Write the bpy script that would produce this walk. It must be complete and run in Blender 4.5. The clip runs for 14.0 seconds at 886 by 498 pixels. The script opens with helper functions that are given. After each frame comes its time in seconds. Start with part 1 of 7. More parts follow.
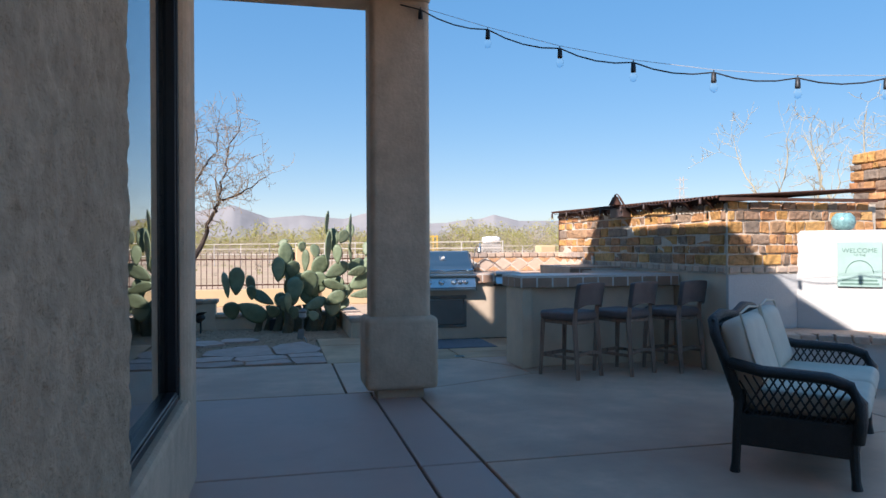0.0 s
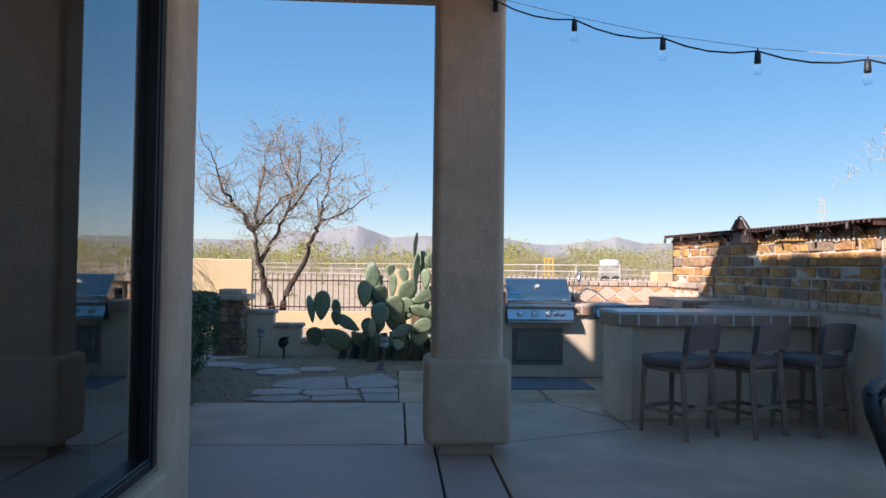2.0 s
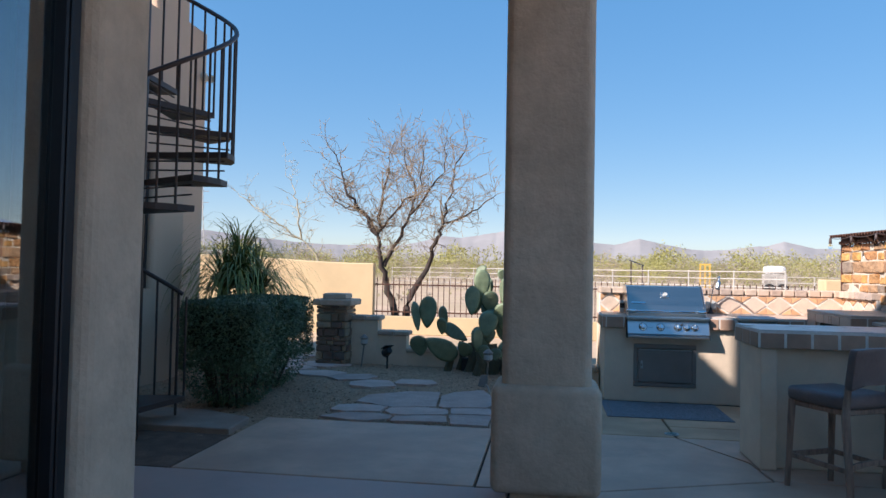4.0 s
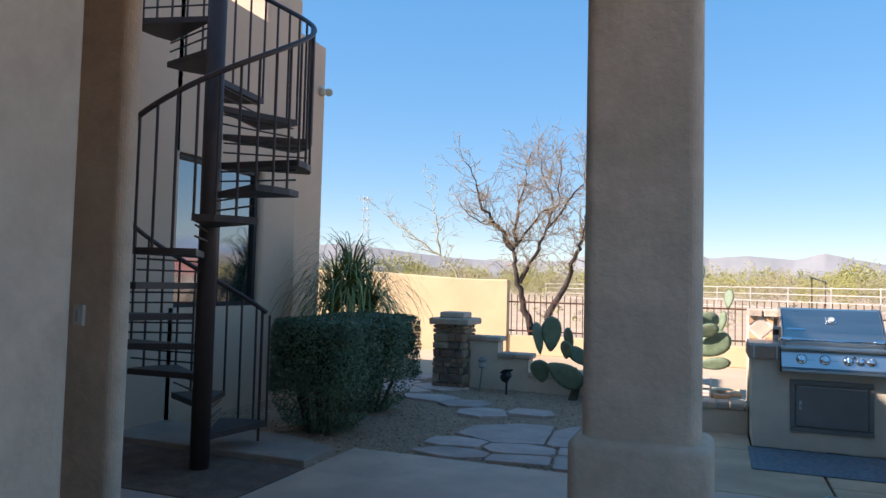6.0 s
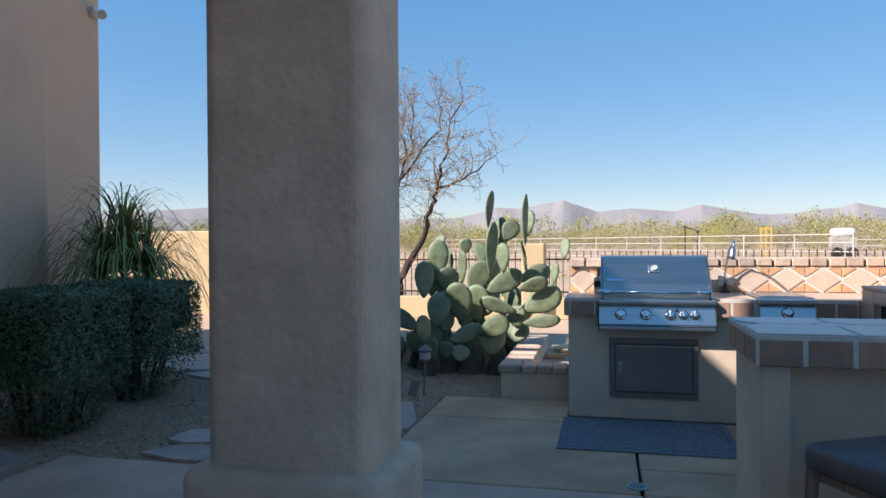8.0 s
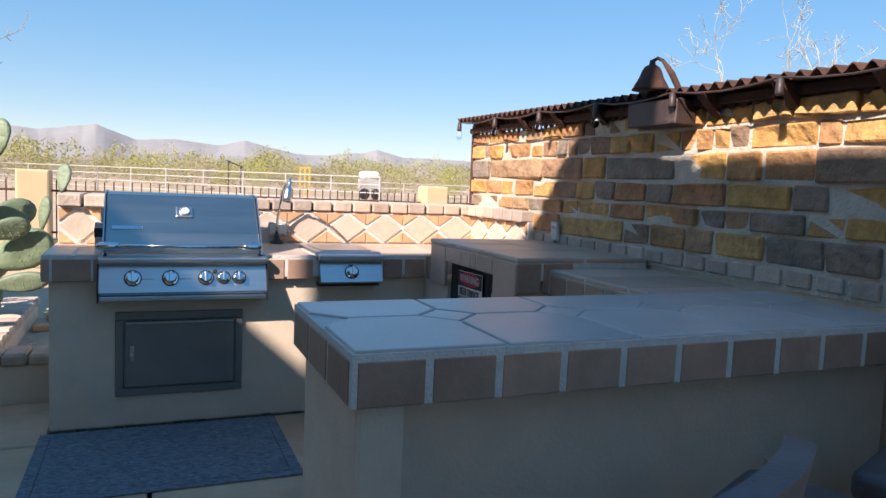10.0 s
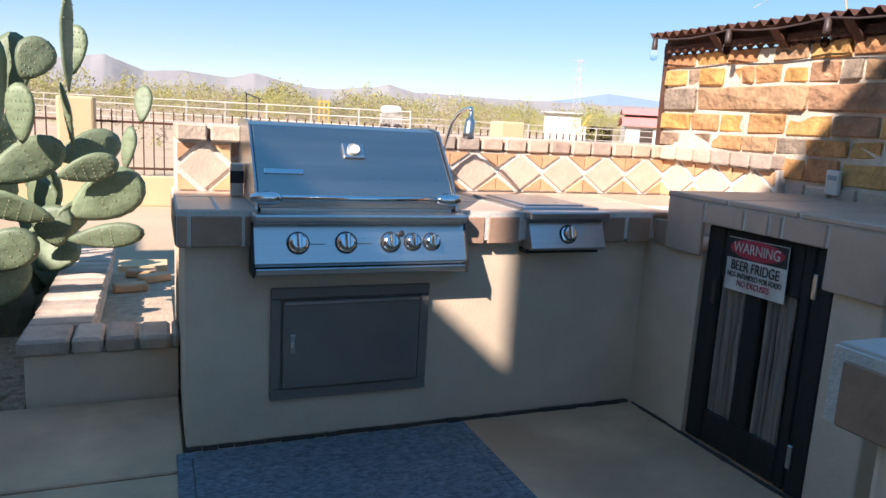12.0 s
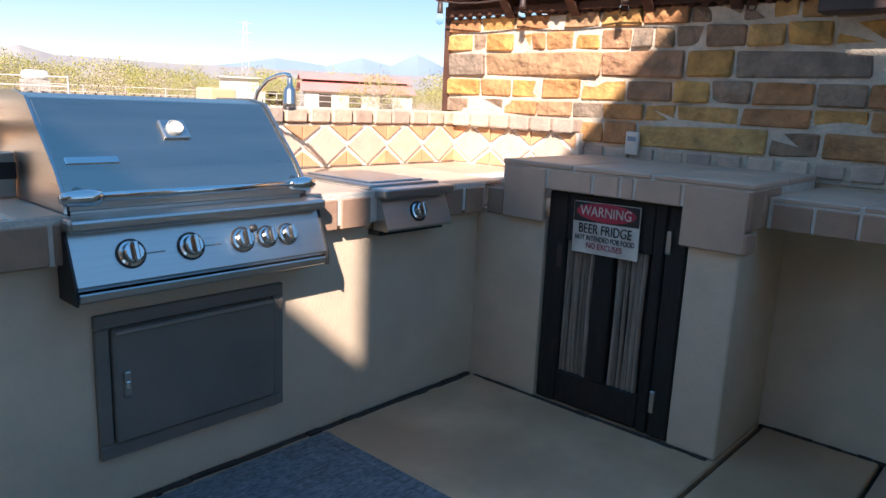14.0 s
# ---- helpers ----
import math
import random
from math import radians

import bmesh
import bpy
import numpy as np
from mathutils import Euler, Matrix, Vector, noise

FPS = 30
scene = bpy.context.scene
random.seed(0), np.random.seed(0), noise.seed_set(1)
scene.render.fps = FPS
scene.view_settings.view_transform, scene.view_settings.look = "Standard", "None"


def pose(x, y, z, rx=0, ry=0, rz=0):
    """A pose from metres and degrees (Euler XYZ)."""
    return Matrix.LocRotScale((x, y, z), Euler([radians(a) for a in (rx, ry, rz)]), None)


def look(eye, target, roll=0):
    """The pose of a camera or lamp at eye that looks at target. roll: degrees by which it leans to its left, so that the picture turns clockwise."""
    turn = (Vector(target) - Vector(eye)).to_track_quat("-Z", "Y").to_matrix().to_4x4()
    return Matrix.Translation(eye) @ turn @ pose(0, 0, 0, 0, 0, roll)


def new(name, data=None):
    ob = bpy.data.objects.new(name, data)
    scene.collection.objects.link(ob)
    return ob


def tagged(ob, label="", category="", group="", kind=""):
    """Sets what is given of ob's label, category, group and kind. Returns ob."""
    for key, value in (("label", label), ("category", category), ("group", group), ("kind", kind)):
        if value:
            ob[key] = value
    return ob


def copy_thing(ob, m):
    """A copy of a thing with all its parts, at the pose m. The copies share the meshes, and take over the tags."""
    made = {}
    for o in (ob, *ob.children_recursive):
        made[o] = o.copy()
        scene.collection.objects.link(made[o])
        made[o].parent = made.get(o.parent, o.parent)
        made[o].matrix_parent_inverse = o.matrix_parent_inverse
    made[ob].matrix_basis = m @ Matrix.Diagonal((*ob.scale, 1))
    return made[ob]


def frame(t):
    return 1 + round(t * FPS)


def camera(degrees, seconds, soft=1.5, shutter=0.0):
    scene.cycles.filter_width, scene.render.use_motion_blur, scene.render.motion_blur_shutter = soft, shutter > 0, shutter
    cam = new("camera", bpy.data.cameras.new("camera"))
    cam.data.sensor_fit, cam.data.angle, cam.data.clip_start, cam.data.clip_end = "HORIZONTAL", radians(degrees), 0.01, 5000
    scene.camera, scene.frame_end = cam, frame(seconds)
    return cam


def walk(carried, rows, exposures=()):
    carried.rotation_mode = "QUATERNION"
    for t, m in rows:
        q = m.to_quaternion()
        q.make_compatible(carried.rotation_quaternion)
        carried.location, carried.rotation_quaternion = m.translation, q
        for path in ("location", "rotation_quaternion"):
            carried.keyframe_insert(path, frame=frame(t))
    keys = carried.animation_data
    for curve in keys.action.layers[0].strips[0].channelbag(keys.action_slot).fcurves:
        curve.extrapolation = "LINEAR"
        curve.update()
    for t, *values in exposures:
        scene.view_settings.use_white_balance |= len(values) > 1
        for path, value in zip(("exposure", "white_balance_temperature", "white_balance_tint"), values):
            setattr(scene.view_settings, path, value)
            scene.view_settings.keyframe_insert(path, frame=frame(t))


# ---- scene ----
cam = camera(64.1, 14.0)
PATH = [
    (0, (0.769, 0.133, 1.287), (1.225, 2.08, 1.283), -0.3),
    (0.5, (0.968, 0.328, 1.327), (1.273, 2.304, 1.325), 0.4),
    (1, (1.062, 0.552, 1.332), (1.343, 2.532, 1.345), 0.5),
    (1.5, (1.129, 0.76, 1.343), (1.338, 2.749, 1.378), 0.6),
    (2, (1.282, 0.959, 1.355), (1.408, 2.955, 1.409), 0.7),
    (2.5, (1.412, 1.101, 1.338), (1.522, 3.097, 1.39), 0.7),
    (3, (1.493, 1.379, 1.344), (1.583, 3.376, 1.396), 0.6),
    (3.5, (1.628, 1.689, 1.326), (1.617, 3.689, 1.384), 0.4),
    (4, (1.799, 1.955, 1.348), (1.505, 3.932, 1.411), 1.1),
    (4.2, (1.801, 2.025, 1.341), (1.4, 3.984, 1.398), 1.4),
    (6.3, (2.195, 2.991, 1.38), (1.452, 4.845, 1.481), 1.1),
    (6.5, (2.24, 3.123, 1.375), (1.487, 4.973, 1.474), 0.9),
    (7, (2.422, 3.465, 1.351), (1.69, 5.324, 1.423), -0.0),
    (7.5, (2.586, 3.817, 1.339), (2.036, 5.739, 1.361), 0.0),
    (8, (2.699, 4.236, 1.343), (2.249, 6.184, 1.327), -0.4),
    (8.5, (2.85, 4.53, 1.346), (2.539, 6.506, 1.318), 1.3),
    (9, (2.937, 4.944, 1.339), (3.067, 6.939, 1.302), 3.4),
    (9.2, (2.945, 5.097, 1.344), (3.302, 7.065, 1.295), 3.7),
    (11.3, (2.515, 6.756, 1.325), (3.416, 8.509, 0.984), 3.3),
    (11.5, (2.459, 6.861, 1.309), (3.325, 8.632, 0.973), 4.6),
    (12, (2.32, 7.107, 1.274), (3.069, 8.927, 0.92), 3.3),
    (12.5, (2.212, 7.328, 1.252), (2.762, 9.215, 0.882), 2.1),
    (13, (2.125, 7.573, 1.271), (2.695, 9.452, 0.89), 2.0),
    (13.5, (2.017, 7.692, 1.258), (3.107, 9.326, 0.88), 1.9),
    (14, (1.948, 7.729, 1.256), (3.404, 9.04, 0.852), 2.5),
]
walk(cam, [(t, look(eye, target, roll)) for t, eye, target, roll in PATH],
     [(0, 1.2, 6100, 17), (4, 1.2, 6100, 17), (6.5, 1.5, 6250, 17), (8, 1.15, 6200, 17), (9, 1.22, 6280, 17), (11.5, 1.4, 6350, 17), (12.5, 1.45, 6450, 18), (13, 1.4, 6500, 18), (13.5, 1.35, 6550, 18), (14, 1.6, 6600, 19)])

# ---- world and sun ----
SUN_WAY = Vector((1.411, 1.0, -1.27)).normalized()
world = bpy.data.worlds.new("sky")
scene.world = world
world.use_nodes = True
wn = world.node_tree.nodes
sky = wn.new("ShaderNodeTexSky")
sky.sky_type, sky.sun_disc = "NISHITA", False
sky.sun_elevation = math.asin(-SUN_WAY.z)
sky.sun_rotation = math.atan2(-SUN_WAY.x, -SUN_WAY.y)
sky.altitude, sky.air_density, sky.dust_density, sky.ozone_density = 800, 1.0, 0.0, 3.0
wn["Background"].inputs["Strength"].default_value = 0.185
deep = wn.new("ShaderNodeGamma")
deep.inputs["Gamma"].default_value = 0.36
blue = wn.new("ShaderNodeHueSaturation")
blue.inputs["Saturation"].default_value = 2.3
world.node_tree.links.new(sky.outputs[0], deep.inputs["Color"])
world.node_tree.links.new(deep.outputs[0], blue.inputs["Color"])
world.node_tree.links.new(blue.outputs[0], wn["Background"].inputs["Color"])
sun = new("sun", bpy.data.lights.new("sun", "SUN"))
sun.data.energy, sun.data.angle, sun.data.color = 3.8, radians(0.55), (1.0, 0.93, 0.82)
sun.matrix_world = look((0, 0, 30), Vector((0, 0, 30)) + SUN_WAY)
scene.view_settings.exposure = 0.0


# ---- materials ----
def mat(name, colour, rough=0.8, var=0.25, scale=6.0, bump=0.0, bump_scale=60.0, metal=0.0, tint=None, each=0.0, spec=0.5, stain=0.0, stain_scale=1.2, stain_colour=None, stretch=None, island=False, deep_bump=0.01):
    """Two scales of colour noise over a base colour, fine relief, and an optional change from piece to piece."""
    m = bpy.data.materials.new(name)
    m.use_nodes = True
    n, l = m.node_tree.nodes, m.node_tree.links
    p = n["Principled BSDF"]
    p.inputs["Roughness"].default_value, p.inputs["Metallic"].default_value = rough, metal
    p.inputs["Specular IOR Level"].default_value = spec
    geo = n.new("ShaderNodeNewGeometry")
    src = geo.outputs["Position"]
    if stretch:
        mp = n.new("ShaderNodeMapping")
        mp.inputs["Scale"].default_value = stretch
        l.new(src, mp.inputs["Vector"])
        src = mp.outputs[0]
    a = n.new("ShaderNodeTexNoise")
    a.inputs["Scale"].default_value, a.inputs["Detail"].default_value, a.inputs["Roughness"].default_value = scale, 6, 0.65
    l.new(src, a.inputs["Vector"])
    dark = [c * (1 - var) for c in colour]
    light = [min(1, c * (1 + var)) for c in (tint or colour)]
    r = n.new("ShaderNodeValToRGB")
    r.color_ramp.elements[0].position, r.color_ramp.elements[1].position = 0.3, 0.7
    r.color_ramp.elements[0].color, r.color_ramp.elements[1].color = (*dark, 1), (*light, 1)
    l.new(a.outputs["Fac"], r.inputs["Fac"])
    out = r.outputs[0]
    if stain:
        b = n.new("ShaderNodeTexNoise")
        b.inputs["Scale"].default_value, b.inputs["Detail"].default_value = stain_scale, 8
        l.new(src, b.inputs["Vector"])
        br = n.new("ShaderNodeValToRGB")
        br.color_ramp.elements[0].position, br.color_ramp.elements[1].position = 0.42, 0.66
        br.color_ramp.elements[0].color, br.color_ramp.elements[1].color = (0, 0, 0, 1), (stain, stain, stain, 1)
        l.new(b.outputs["Fac"], br.inputs["Fac"])
        mx = n.new("ShaderNodeMix")
        mx.data_type = "RGBA"
        l.new(br.outputs[0], mx.inputs["Factor"])
        l.new(out, mx.inputs["A"])
        mx.inputs["B"].default_value = (*(stain_colour or [c * 0.6 for c in colour]), 1)
        out = mx.outputs["Result"]
    if each:
        if island:
            o_out = geo.outputs["Random Per Island"]
        else:
            o_out = n.new("ShaderNodeObjectInfo").outputs["Random"]
        h = n.new("ShaderNodeHueSaturation")
        mr = n.new("ShaderNodeMapRange")
        mr.inputs["To Min"].default_value, mr.inputs["To Max"].default_value = 1 - each, 1 + each
        l.new(o_out, mr.inputs["Value"])
        l.new(mr.outputs[0], h.inputs["Value"])
        l.new(out, h.inputs["Color"])
        out = h.outputs[0]
    l.new(out, p.inputs["Base Color"])
    rr = n.new("ShaderNodeMapRange")
    rr.inputs["To Min"].default_value, rr.inputs["To Max"].default_value = max(0.02, rough - 0.08), min(1, rough + 0.08)
    l.new(a.outputs["Fac"], rr.inputs["Value"])
    l.new(rr.outputs[0], p.inputs["Roughness"])
    if bump:
        c = n.new("ShaderNodeTexNoise")
        c.inputs["Scale"].default_value, c.inputs["Detail"].default_value = bump_scale, 4
        l.new(src, c.inputs["Vector"])
        bp = n.new("ShaderNodeBump")
        bp.inputs["Strength"].default_value, bp.inputs["Distance"].default_value = bump, deep_bump
        l.new(c.outputs["Fac"], bp.inputs["Height"])
        l.new(bp.outputs[0], p.inputs["Normal"])
    return m


def many(name, colours, rough=0.85, var=0.2, scale=9.0, bump=0.5, bump_scale=40.0, deep_bump=0.01):
    """Pieces that take one of several colours each, by Object Info's Random."""
    m = mat(name, (0.5, 0.5, 0.5), rough, var, scale, bump, bump_scale, deep_bump=deep_bump)
    n, l = m.node_tree.nodes, m.node_tree.links
    p = n["Principled BSDF"]
    old = p.inputs["Base Color"].links[0].from_socket
    r = n.new("ShaderNodeValToRGB")
    r.color_ramp.interpolation = "CONSTANT"
    while len(r.color_ramp.elements) < len(colours):
        r.color_ramp.elements.new(0.5)
    for i, (e, c) in enumerate(zip(r.color_ramp.elements, colours)):
        e.position, e.color = i / len(colours), (*c, 1)
    l.new(n.new("ShaderNodeObjectInfo").outputs["Random"], r.inputs["Fac"])
    mx = n.new("ShaderNodeMix")
    mx.data_type, mx.blend_type = "RGBA", "MULTIPLY"
    mx.inputs["Factor"].default_value = 1.0
    g = n.new("ShaderNodeMix")
    g.data_type, g.blend_type = "RGBA", "MULTIPLY"
    g.inputs["Factor"].default_value = 1.0
    g.inputs["B"].default_value = (2, 2, 2, 1)
    l.new(old, g.inputs["A"])
    l.new(r.outputs[0], mx.inputs["A"])
    l.new(g.outputs["Result"], mx.inputs["B"])
    l.new(mx.outputs["Result"], p.inputs["Base Color"])
    return m


STUCCO = mat("stucco", (0.62, 0.47, 0.345), 0.92, 0.17, 5.0, 0.6, 34, stain=0.45, stain_scale=0.9, stain_colour=(0.50, 0.37, 0.265), deep_bump=0.011, spec=0.2)
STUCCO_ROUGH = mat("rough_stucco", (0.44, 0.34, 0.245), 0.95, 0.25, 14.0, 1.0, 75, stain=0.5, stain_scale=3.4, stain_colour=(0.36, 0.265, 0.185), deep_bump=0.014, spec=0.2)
STUCCO_HOUSE = mat("house_stucco", (0.62, 0.45, 0.325), 0.92, 0.08, 1.2, 0.4, 50, stain=0.35, stain_scale=0.6, stain_colour=(0.5, 0.385, 0.28), spec=0.2)
STUCCO_ISLAND = mat("island_stucco", (0.72, 0.565, 0.415), 0.92, 0.1, 3.5, 0.22, 80, stain=0.3, stain_scale=1.1, stain_colour=(0.60, 0.465, 0.33), spec=0.2)
GARDEN_TAN = mat("garden_wall_tan", (0.62, 0.46, 0.27), 0.92, 0.06, 1.5, 0.3, 40, stain=0.2, stain_scale=0.8, spec=0.2)
WHITE = mat("white_plaster", (0.54, 0.525, 0.50), 0.9, 0.04, 3, 0.35, 60, spec=0.2)
CONCRETE = mat("concrete", (0.61, 0.385, 0.27), 0.56, 0.2, 2.6, 0.15, 180, stain=0.75, stain_scale=1.1, stain_colour=(0.46, 0.275, 0.19))
CONCRETE_RED = mat("stained_concrete", (0.53, 0.36, 0.30), 0.56, 0.14, 1.4, 0.15, 180, stain=0.5, stain_scale=0.7, stain_colour=(0.40, 0.26, 0.21))
GRAVEL = mat("gravel", (0.42, 0.26, 0.165), 0.95, 0.4, 28, 1.0, 55, stain=0.3, stain_scale=1.0, spec=0.2)
CONCRETE_TAN = mat("tan_concrete", (0.63, 0.395, 0.24), 0.66, 0.2, 2.4, 0.15, 180, stain=0.8, stain_scale=1.5, stain_colour=(0.44, 0.265, 0.16), spec=0.3)
DAMP_DIRT = mat("trodden_dirt", (0.21, 0.13, 0.095), 0.95, 0.3, 7, 0.7, 60, stain=0.5, stain_scale=2.2, stain_colour=(0.13, 0.085, 0.065), spec=0.15)
WORN_PAD = mat("worn_concrete", (0.37, 0.265, 0.205), 0.85, 0.22, 5, 0.5, 60, stain=0.5, stain_scale=2.5, stain_colour=(0.25, 0.17, 0.13))
DESERT = mat("desert_sand", (0.50, 0.36, 0.25), 0.95, 0.16, 0.35, 0.6, 14, stain=0.4, stain_scale=0.12, stain_colour=(0.40, 0.33, 0.18), spec=0.1)
SOIL = mat("sandy_soil", (0.50, 0.37, 0.26), 0.95, 0.25, 14, 0.9, 45, spec=0.1)
FLAG = mat("flagstone", (0.55, 0.375, 0.305), 0.85, 0.15, 3.0, 0.6, 26, each=0.18, tint=(0.57, 0.40, 0.33), stain=0.4, stain_scale=4, stain_colour=(0.40, 0.28, 0.235), deep_bump=0.02)
PEBBLE = mat("pebbles", (0.42, 0.285, 0.195), 0.95, 0.15, 5, each=0.4, island=True, spec=0.2)
TERRACOTTA = mat("terracotta_tile", (0.40, 0.245, 0.165), 0.6, 0.16, 9, 0.2, 60, each=0.16, stain=0.35, stain_scale=6, stain_colour=(0.31, 0.19, 0.13))
TOPTILE = mat("counter_tile", (0.58, 0.41, 0.305), 0.38, 0.12, 5, 0.12, 70, each=0.1, stain=0.3, stain_scale=3, stain_colour=(0.28, 0.18, 0.14))
BARTILE = mat("bar_tile", (0.56, 0.48, 0.43), 0.34, 0.10, 4, 0.12, 60, each=0.12, stain=0.3, stain_scale=3, stain_colour=(0.38, 0.32, 0.28))
DIAMOND = mat("cream_tile", (0.58, 0.445, 0.34), 0.7, 0.12, 14, 0.3, 80, each=0.06)
ORANGE = mat("orange_tile", (0.60, 0.34, 0.18), 0.7, 0.14, 12, 0.25, 70, each=0.14)
GROUT = mat("grout", (0.66, 0.60, 0.53), 0.95, 0.12, 20, 0.5, 120)
MORTAR = mat("mortar", (0.57, 0.48, 0.38), 0.95, 0.2, 12, 0.8, 70)
STONE = many("wall_stone", [(0.53, 0.285, 0.085), (0.43, 0.215, 0.09), (0.35, 0.19, 0.105), (0.51, 0.27, 0.09), (0.38, 0.225, 0.12), (0.41, 0.19, 0.08), (0.55, 0.31, 0.11), (0.29, 0.195, 0.13), (0.46, 0.235, 0.09), (0.28, 0.17, 0.105), (0.48, 0.25, 0.075), (0.25, 0.185, 0.135)], var=0.38, scale=9, bump=0.8, bump_scale=22, deep_bump=0.03)
BRICK = many("cap_brick", [(0.53, 0.40, 0.30), (0.47, 0.345, 0.265), (0.58, 0.44, 0.335), (0.42, 0.32, 0.255)], bump=0.6, bump_scale=50)
PILLARSTONE = many("pillar_stone", [(0.24, 0.15, 0.095), (0.19, 0.115, 0.08), (0.30, 0.19, 0.12), (0.35, 0.25, 0.16), (0.16, 0.11, 0.085)], bump=0.8)
STEEL = mat("stainless_steel", (0.55, 0.55, 0.54), 0.30, 0.07, 3, 0.0, metal=1.0, stretch=(1, 1, 40))
STEEL_HOOD = mat("brushed_hood", (0.47, 0.445, 0.41), 0.30, 0.06, 2.2, 0.06, 90, metal=1.0, stretch=(0.6, 6, 6), stain=0.25, stain_scale=1.3, stain_colour=(0.40, 0.37, 0.33), deep_bump=0.004)
CHROME = mat("polished_steel", (0.74, 0.74, 0.73), 0.10, 0.04, 4, metal=1.0)
DARKGREY = mat("grey_powder_coat", (0.205, 0.18, 0.155), 0.45, 0.12, 4, 0.1, 200)
BLACK = mat("black_plastic", (0.018, 0.018, 0.02), 0.5, 0.2, 10)
IRON = mat("brown_painted_iron", (0.052, 0.032, 0.028), 0.5, 0.25, 5, 0.15, 80, stain=0.3, stain_scale=2.5, stain_colour=(0.085, 0.045, 0.032))
RUST = mat("rusted_iron", (0.09, 0.037, 0.022), 0.9, 0.35, 8, 0.5, 60, stain=0.5, stain_scale=3, stain_colour=(0.05, 0.025, 0.018))
DARKWOOD = mat("charred_wood", (0.026, 0.020, 0.017), 0.8, 0.35, 6, 0.5, 40, stretch=(6, 6, 0.6))
OLDWOOD = mat("weathered_sticks", (0.30, 0.245, 0.195), 0.9, 0.4, 10, 0.8, 50, stretch=(5, 5, 0.4), each=0.25)
STOOLWOOD = mat("bar_stool_wood", (0.25, 0.16, 0.115), 0.5, 0.55, 7, 0.2, 60, stretch=(6, 6, 0.8))
LEATHER = mat("brown_leather", (0.135, 0.105, 0.10), 0.5, 0.2, 7, 0.25, 130, tint=(0.15, 0.115, 0.108))
WICKER = mat("black_wicker", (0.022, 0.020, 0.019), 0.55, 0.3, 30, 0.7, 160)
CUSHION = mat("beige_cushion", (0.66, 0.59, 0.48), 0.95, 0.08, 5, 0.35, 260)
RUG = mat("blue_grey_rug", (0.215, 0.23, 0.25), 0.98, 0.6, 42, 0.9, 160, stretch=(1, 2.2, 1), stain=0.35, stain_scale=7, stain_colour=(0.15, 0.165, 0.19))
PADGREEN = mat("cactus_green", (0.145, 0.18, 0.10), 0.55, 0.18, 7, 0.35, 40, each=0.26, tint=(0.185, 0.225, 0.13), stain=0.3, stain_scale=5, stain_colour=(0.125, 0.165, 0.085))
CACTUS_WOOD = mat("old_cactus_stem", (0.12, 0.10, 0.06), 0.9, 0.3, 10, 0.8, 40)
SPINE = mat("areole", (0.34, 0.30, 0.19), 0.9, 0.1, 20)
BARK = mat("mesquite_bark", (0.062, 0.043, 0.034), 0.95, 0.35, 9, 0.9, 40)
TWIG = mat("twig_bark", (0.30, 0.215, 0.135), 0.95, 0.25, 6)
PALE_TWIG = mat("pale_twig", (0.42, 0.36, 0.25), 0.95, 0.2, 6)
HEDGE = mat("hedge_leaf", (0.105, 0.15, 0.075), 0.55, 0.3, 4, each=0.35, island=True)
HEDGE_WOOD = mat("hedge_stem", (0.07, 0.05, 0.035), 0.95, 0.3, 9)
PALM = mat("palm_frond", (0.21, 0.235, 0.07), 0.5, 0.25, 3, each=0.45, island=True)
SCRUB = mat("scrub_leaf", (0.27, 0.26, 0.09), 0.95, 0.25, 0.08, each=0.13, spec=0.0, island=True, tint=(0.34, 0.31, 0.12))
SCRUB_GREY = mat("dry_brush", (0.32, 0.26, 0.20), 0.95, 0.25, 0.1, each=0.25, island=True)
GALV = mat("galvanised_pipe", (0.50, 0.45, 0.40), 0.6, 0.15, 2, metal=0.2)
# Distance haze is put into the base colours of both mountain ranges.
MOUNT_HAZE = mat("far_mountain_haze", (0.29, 0.27, 0.262), 1.0, 0.10, 0.006, stain=0.35, stain_scale=0.0022, stain_colour=(0.245, 0.235, 0.235), spec=0.0)
MOUNT_BLUE_HAZE = mat("far_blue_haze", (0.20, 0.26, 0.37), 1.0, 0.06, 0.002, spec=0.0)
PLAIN = mat("far_plain", (0.24, 0.21, 0.16), 1.0, 0.15, 0.01, spec=0.0)
REDROOF = mat("red_metal_roof", (0.60, 0.24, 0.21), 0.6, 0.1, 0.5)
SIGNWHITE = mat("sign_white", (0.74, 0.70, 0.62), 0.6, 0.12, 12, stain=0.4, stain_scale=9, stain_colour=(0.33, 0.21, 0.14))
SIGNRED = mat("sign_red", (0.48, 0.025, 0.06), 0.5, 0.12, 12)
SIGNBLACK = mat("sign_black", (0.02, 0.017, 0.016), 0.6, 0.2, 12)
TEALSIGN = mat("pale_teal_sign", (0.33, 0.46, 0.41), 0.7, 0.08, 9)
SAGE = mat("sign_sage_print", (0.13, 0.22, 0.18), 0.8, 0.1, 9)
GLASSGREEN = mat("mosaic_glass", (0.20, 0.36, 0.36), 0.25, 0.4, 30)
OUTLET = mat("grey_plastic", (0.42, 0.42, 0.40), 0.5, 0.05, 9)
CREAM = mat("cream_plastic", (0.62, 0.60, 0.53), 0.45, 0.05, 9)
INTERIOR = mat("room_paint", (0.30, 0.29, 0.22), 0.9, 0.08, 2)
SOLAR = mat("dark_panel", (0.03, 0.035, 0.05), 0.3, 0.1, 2)
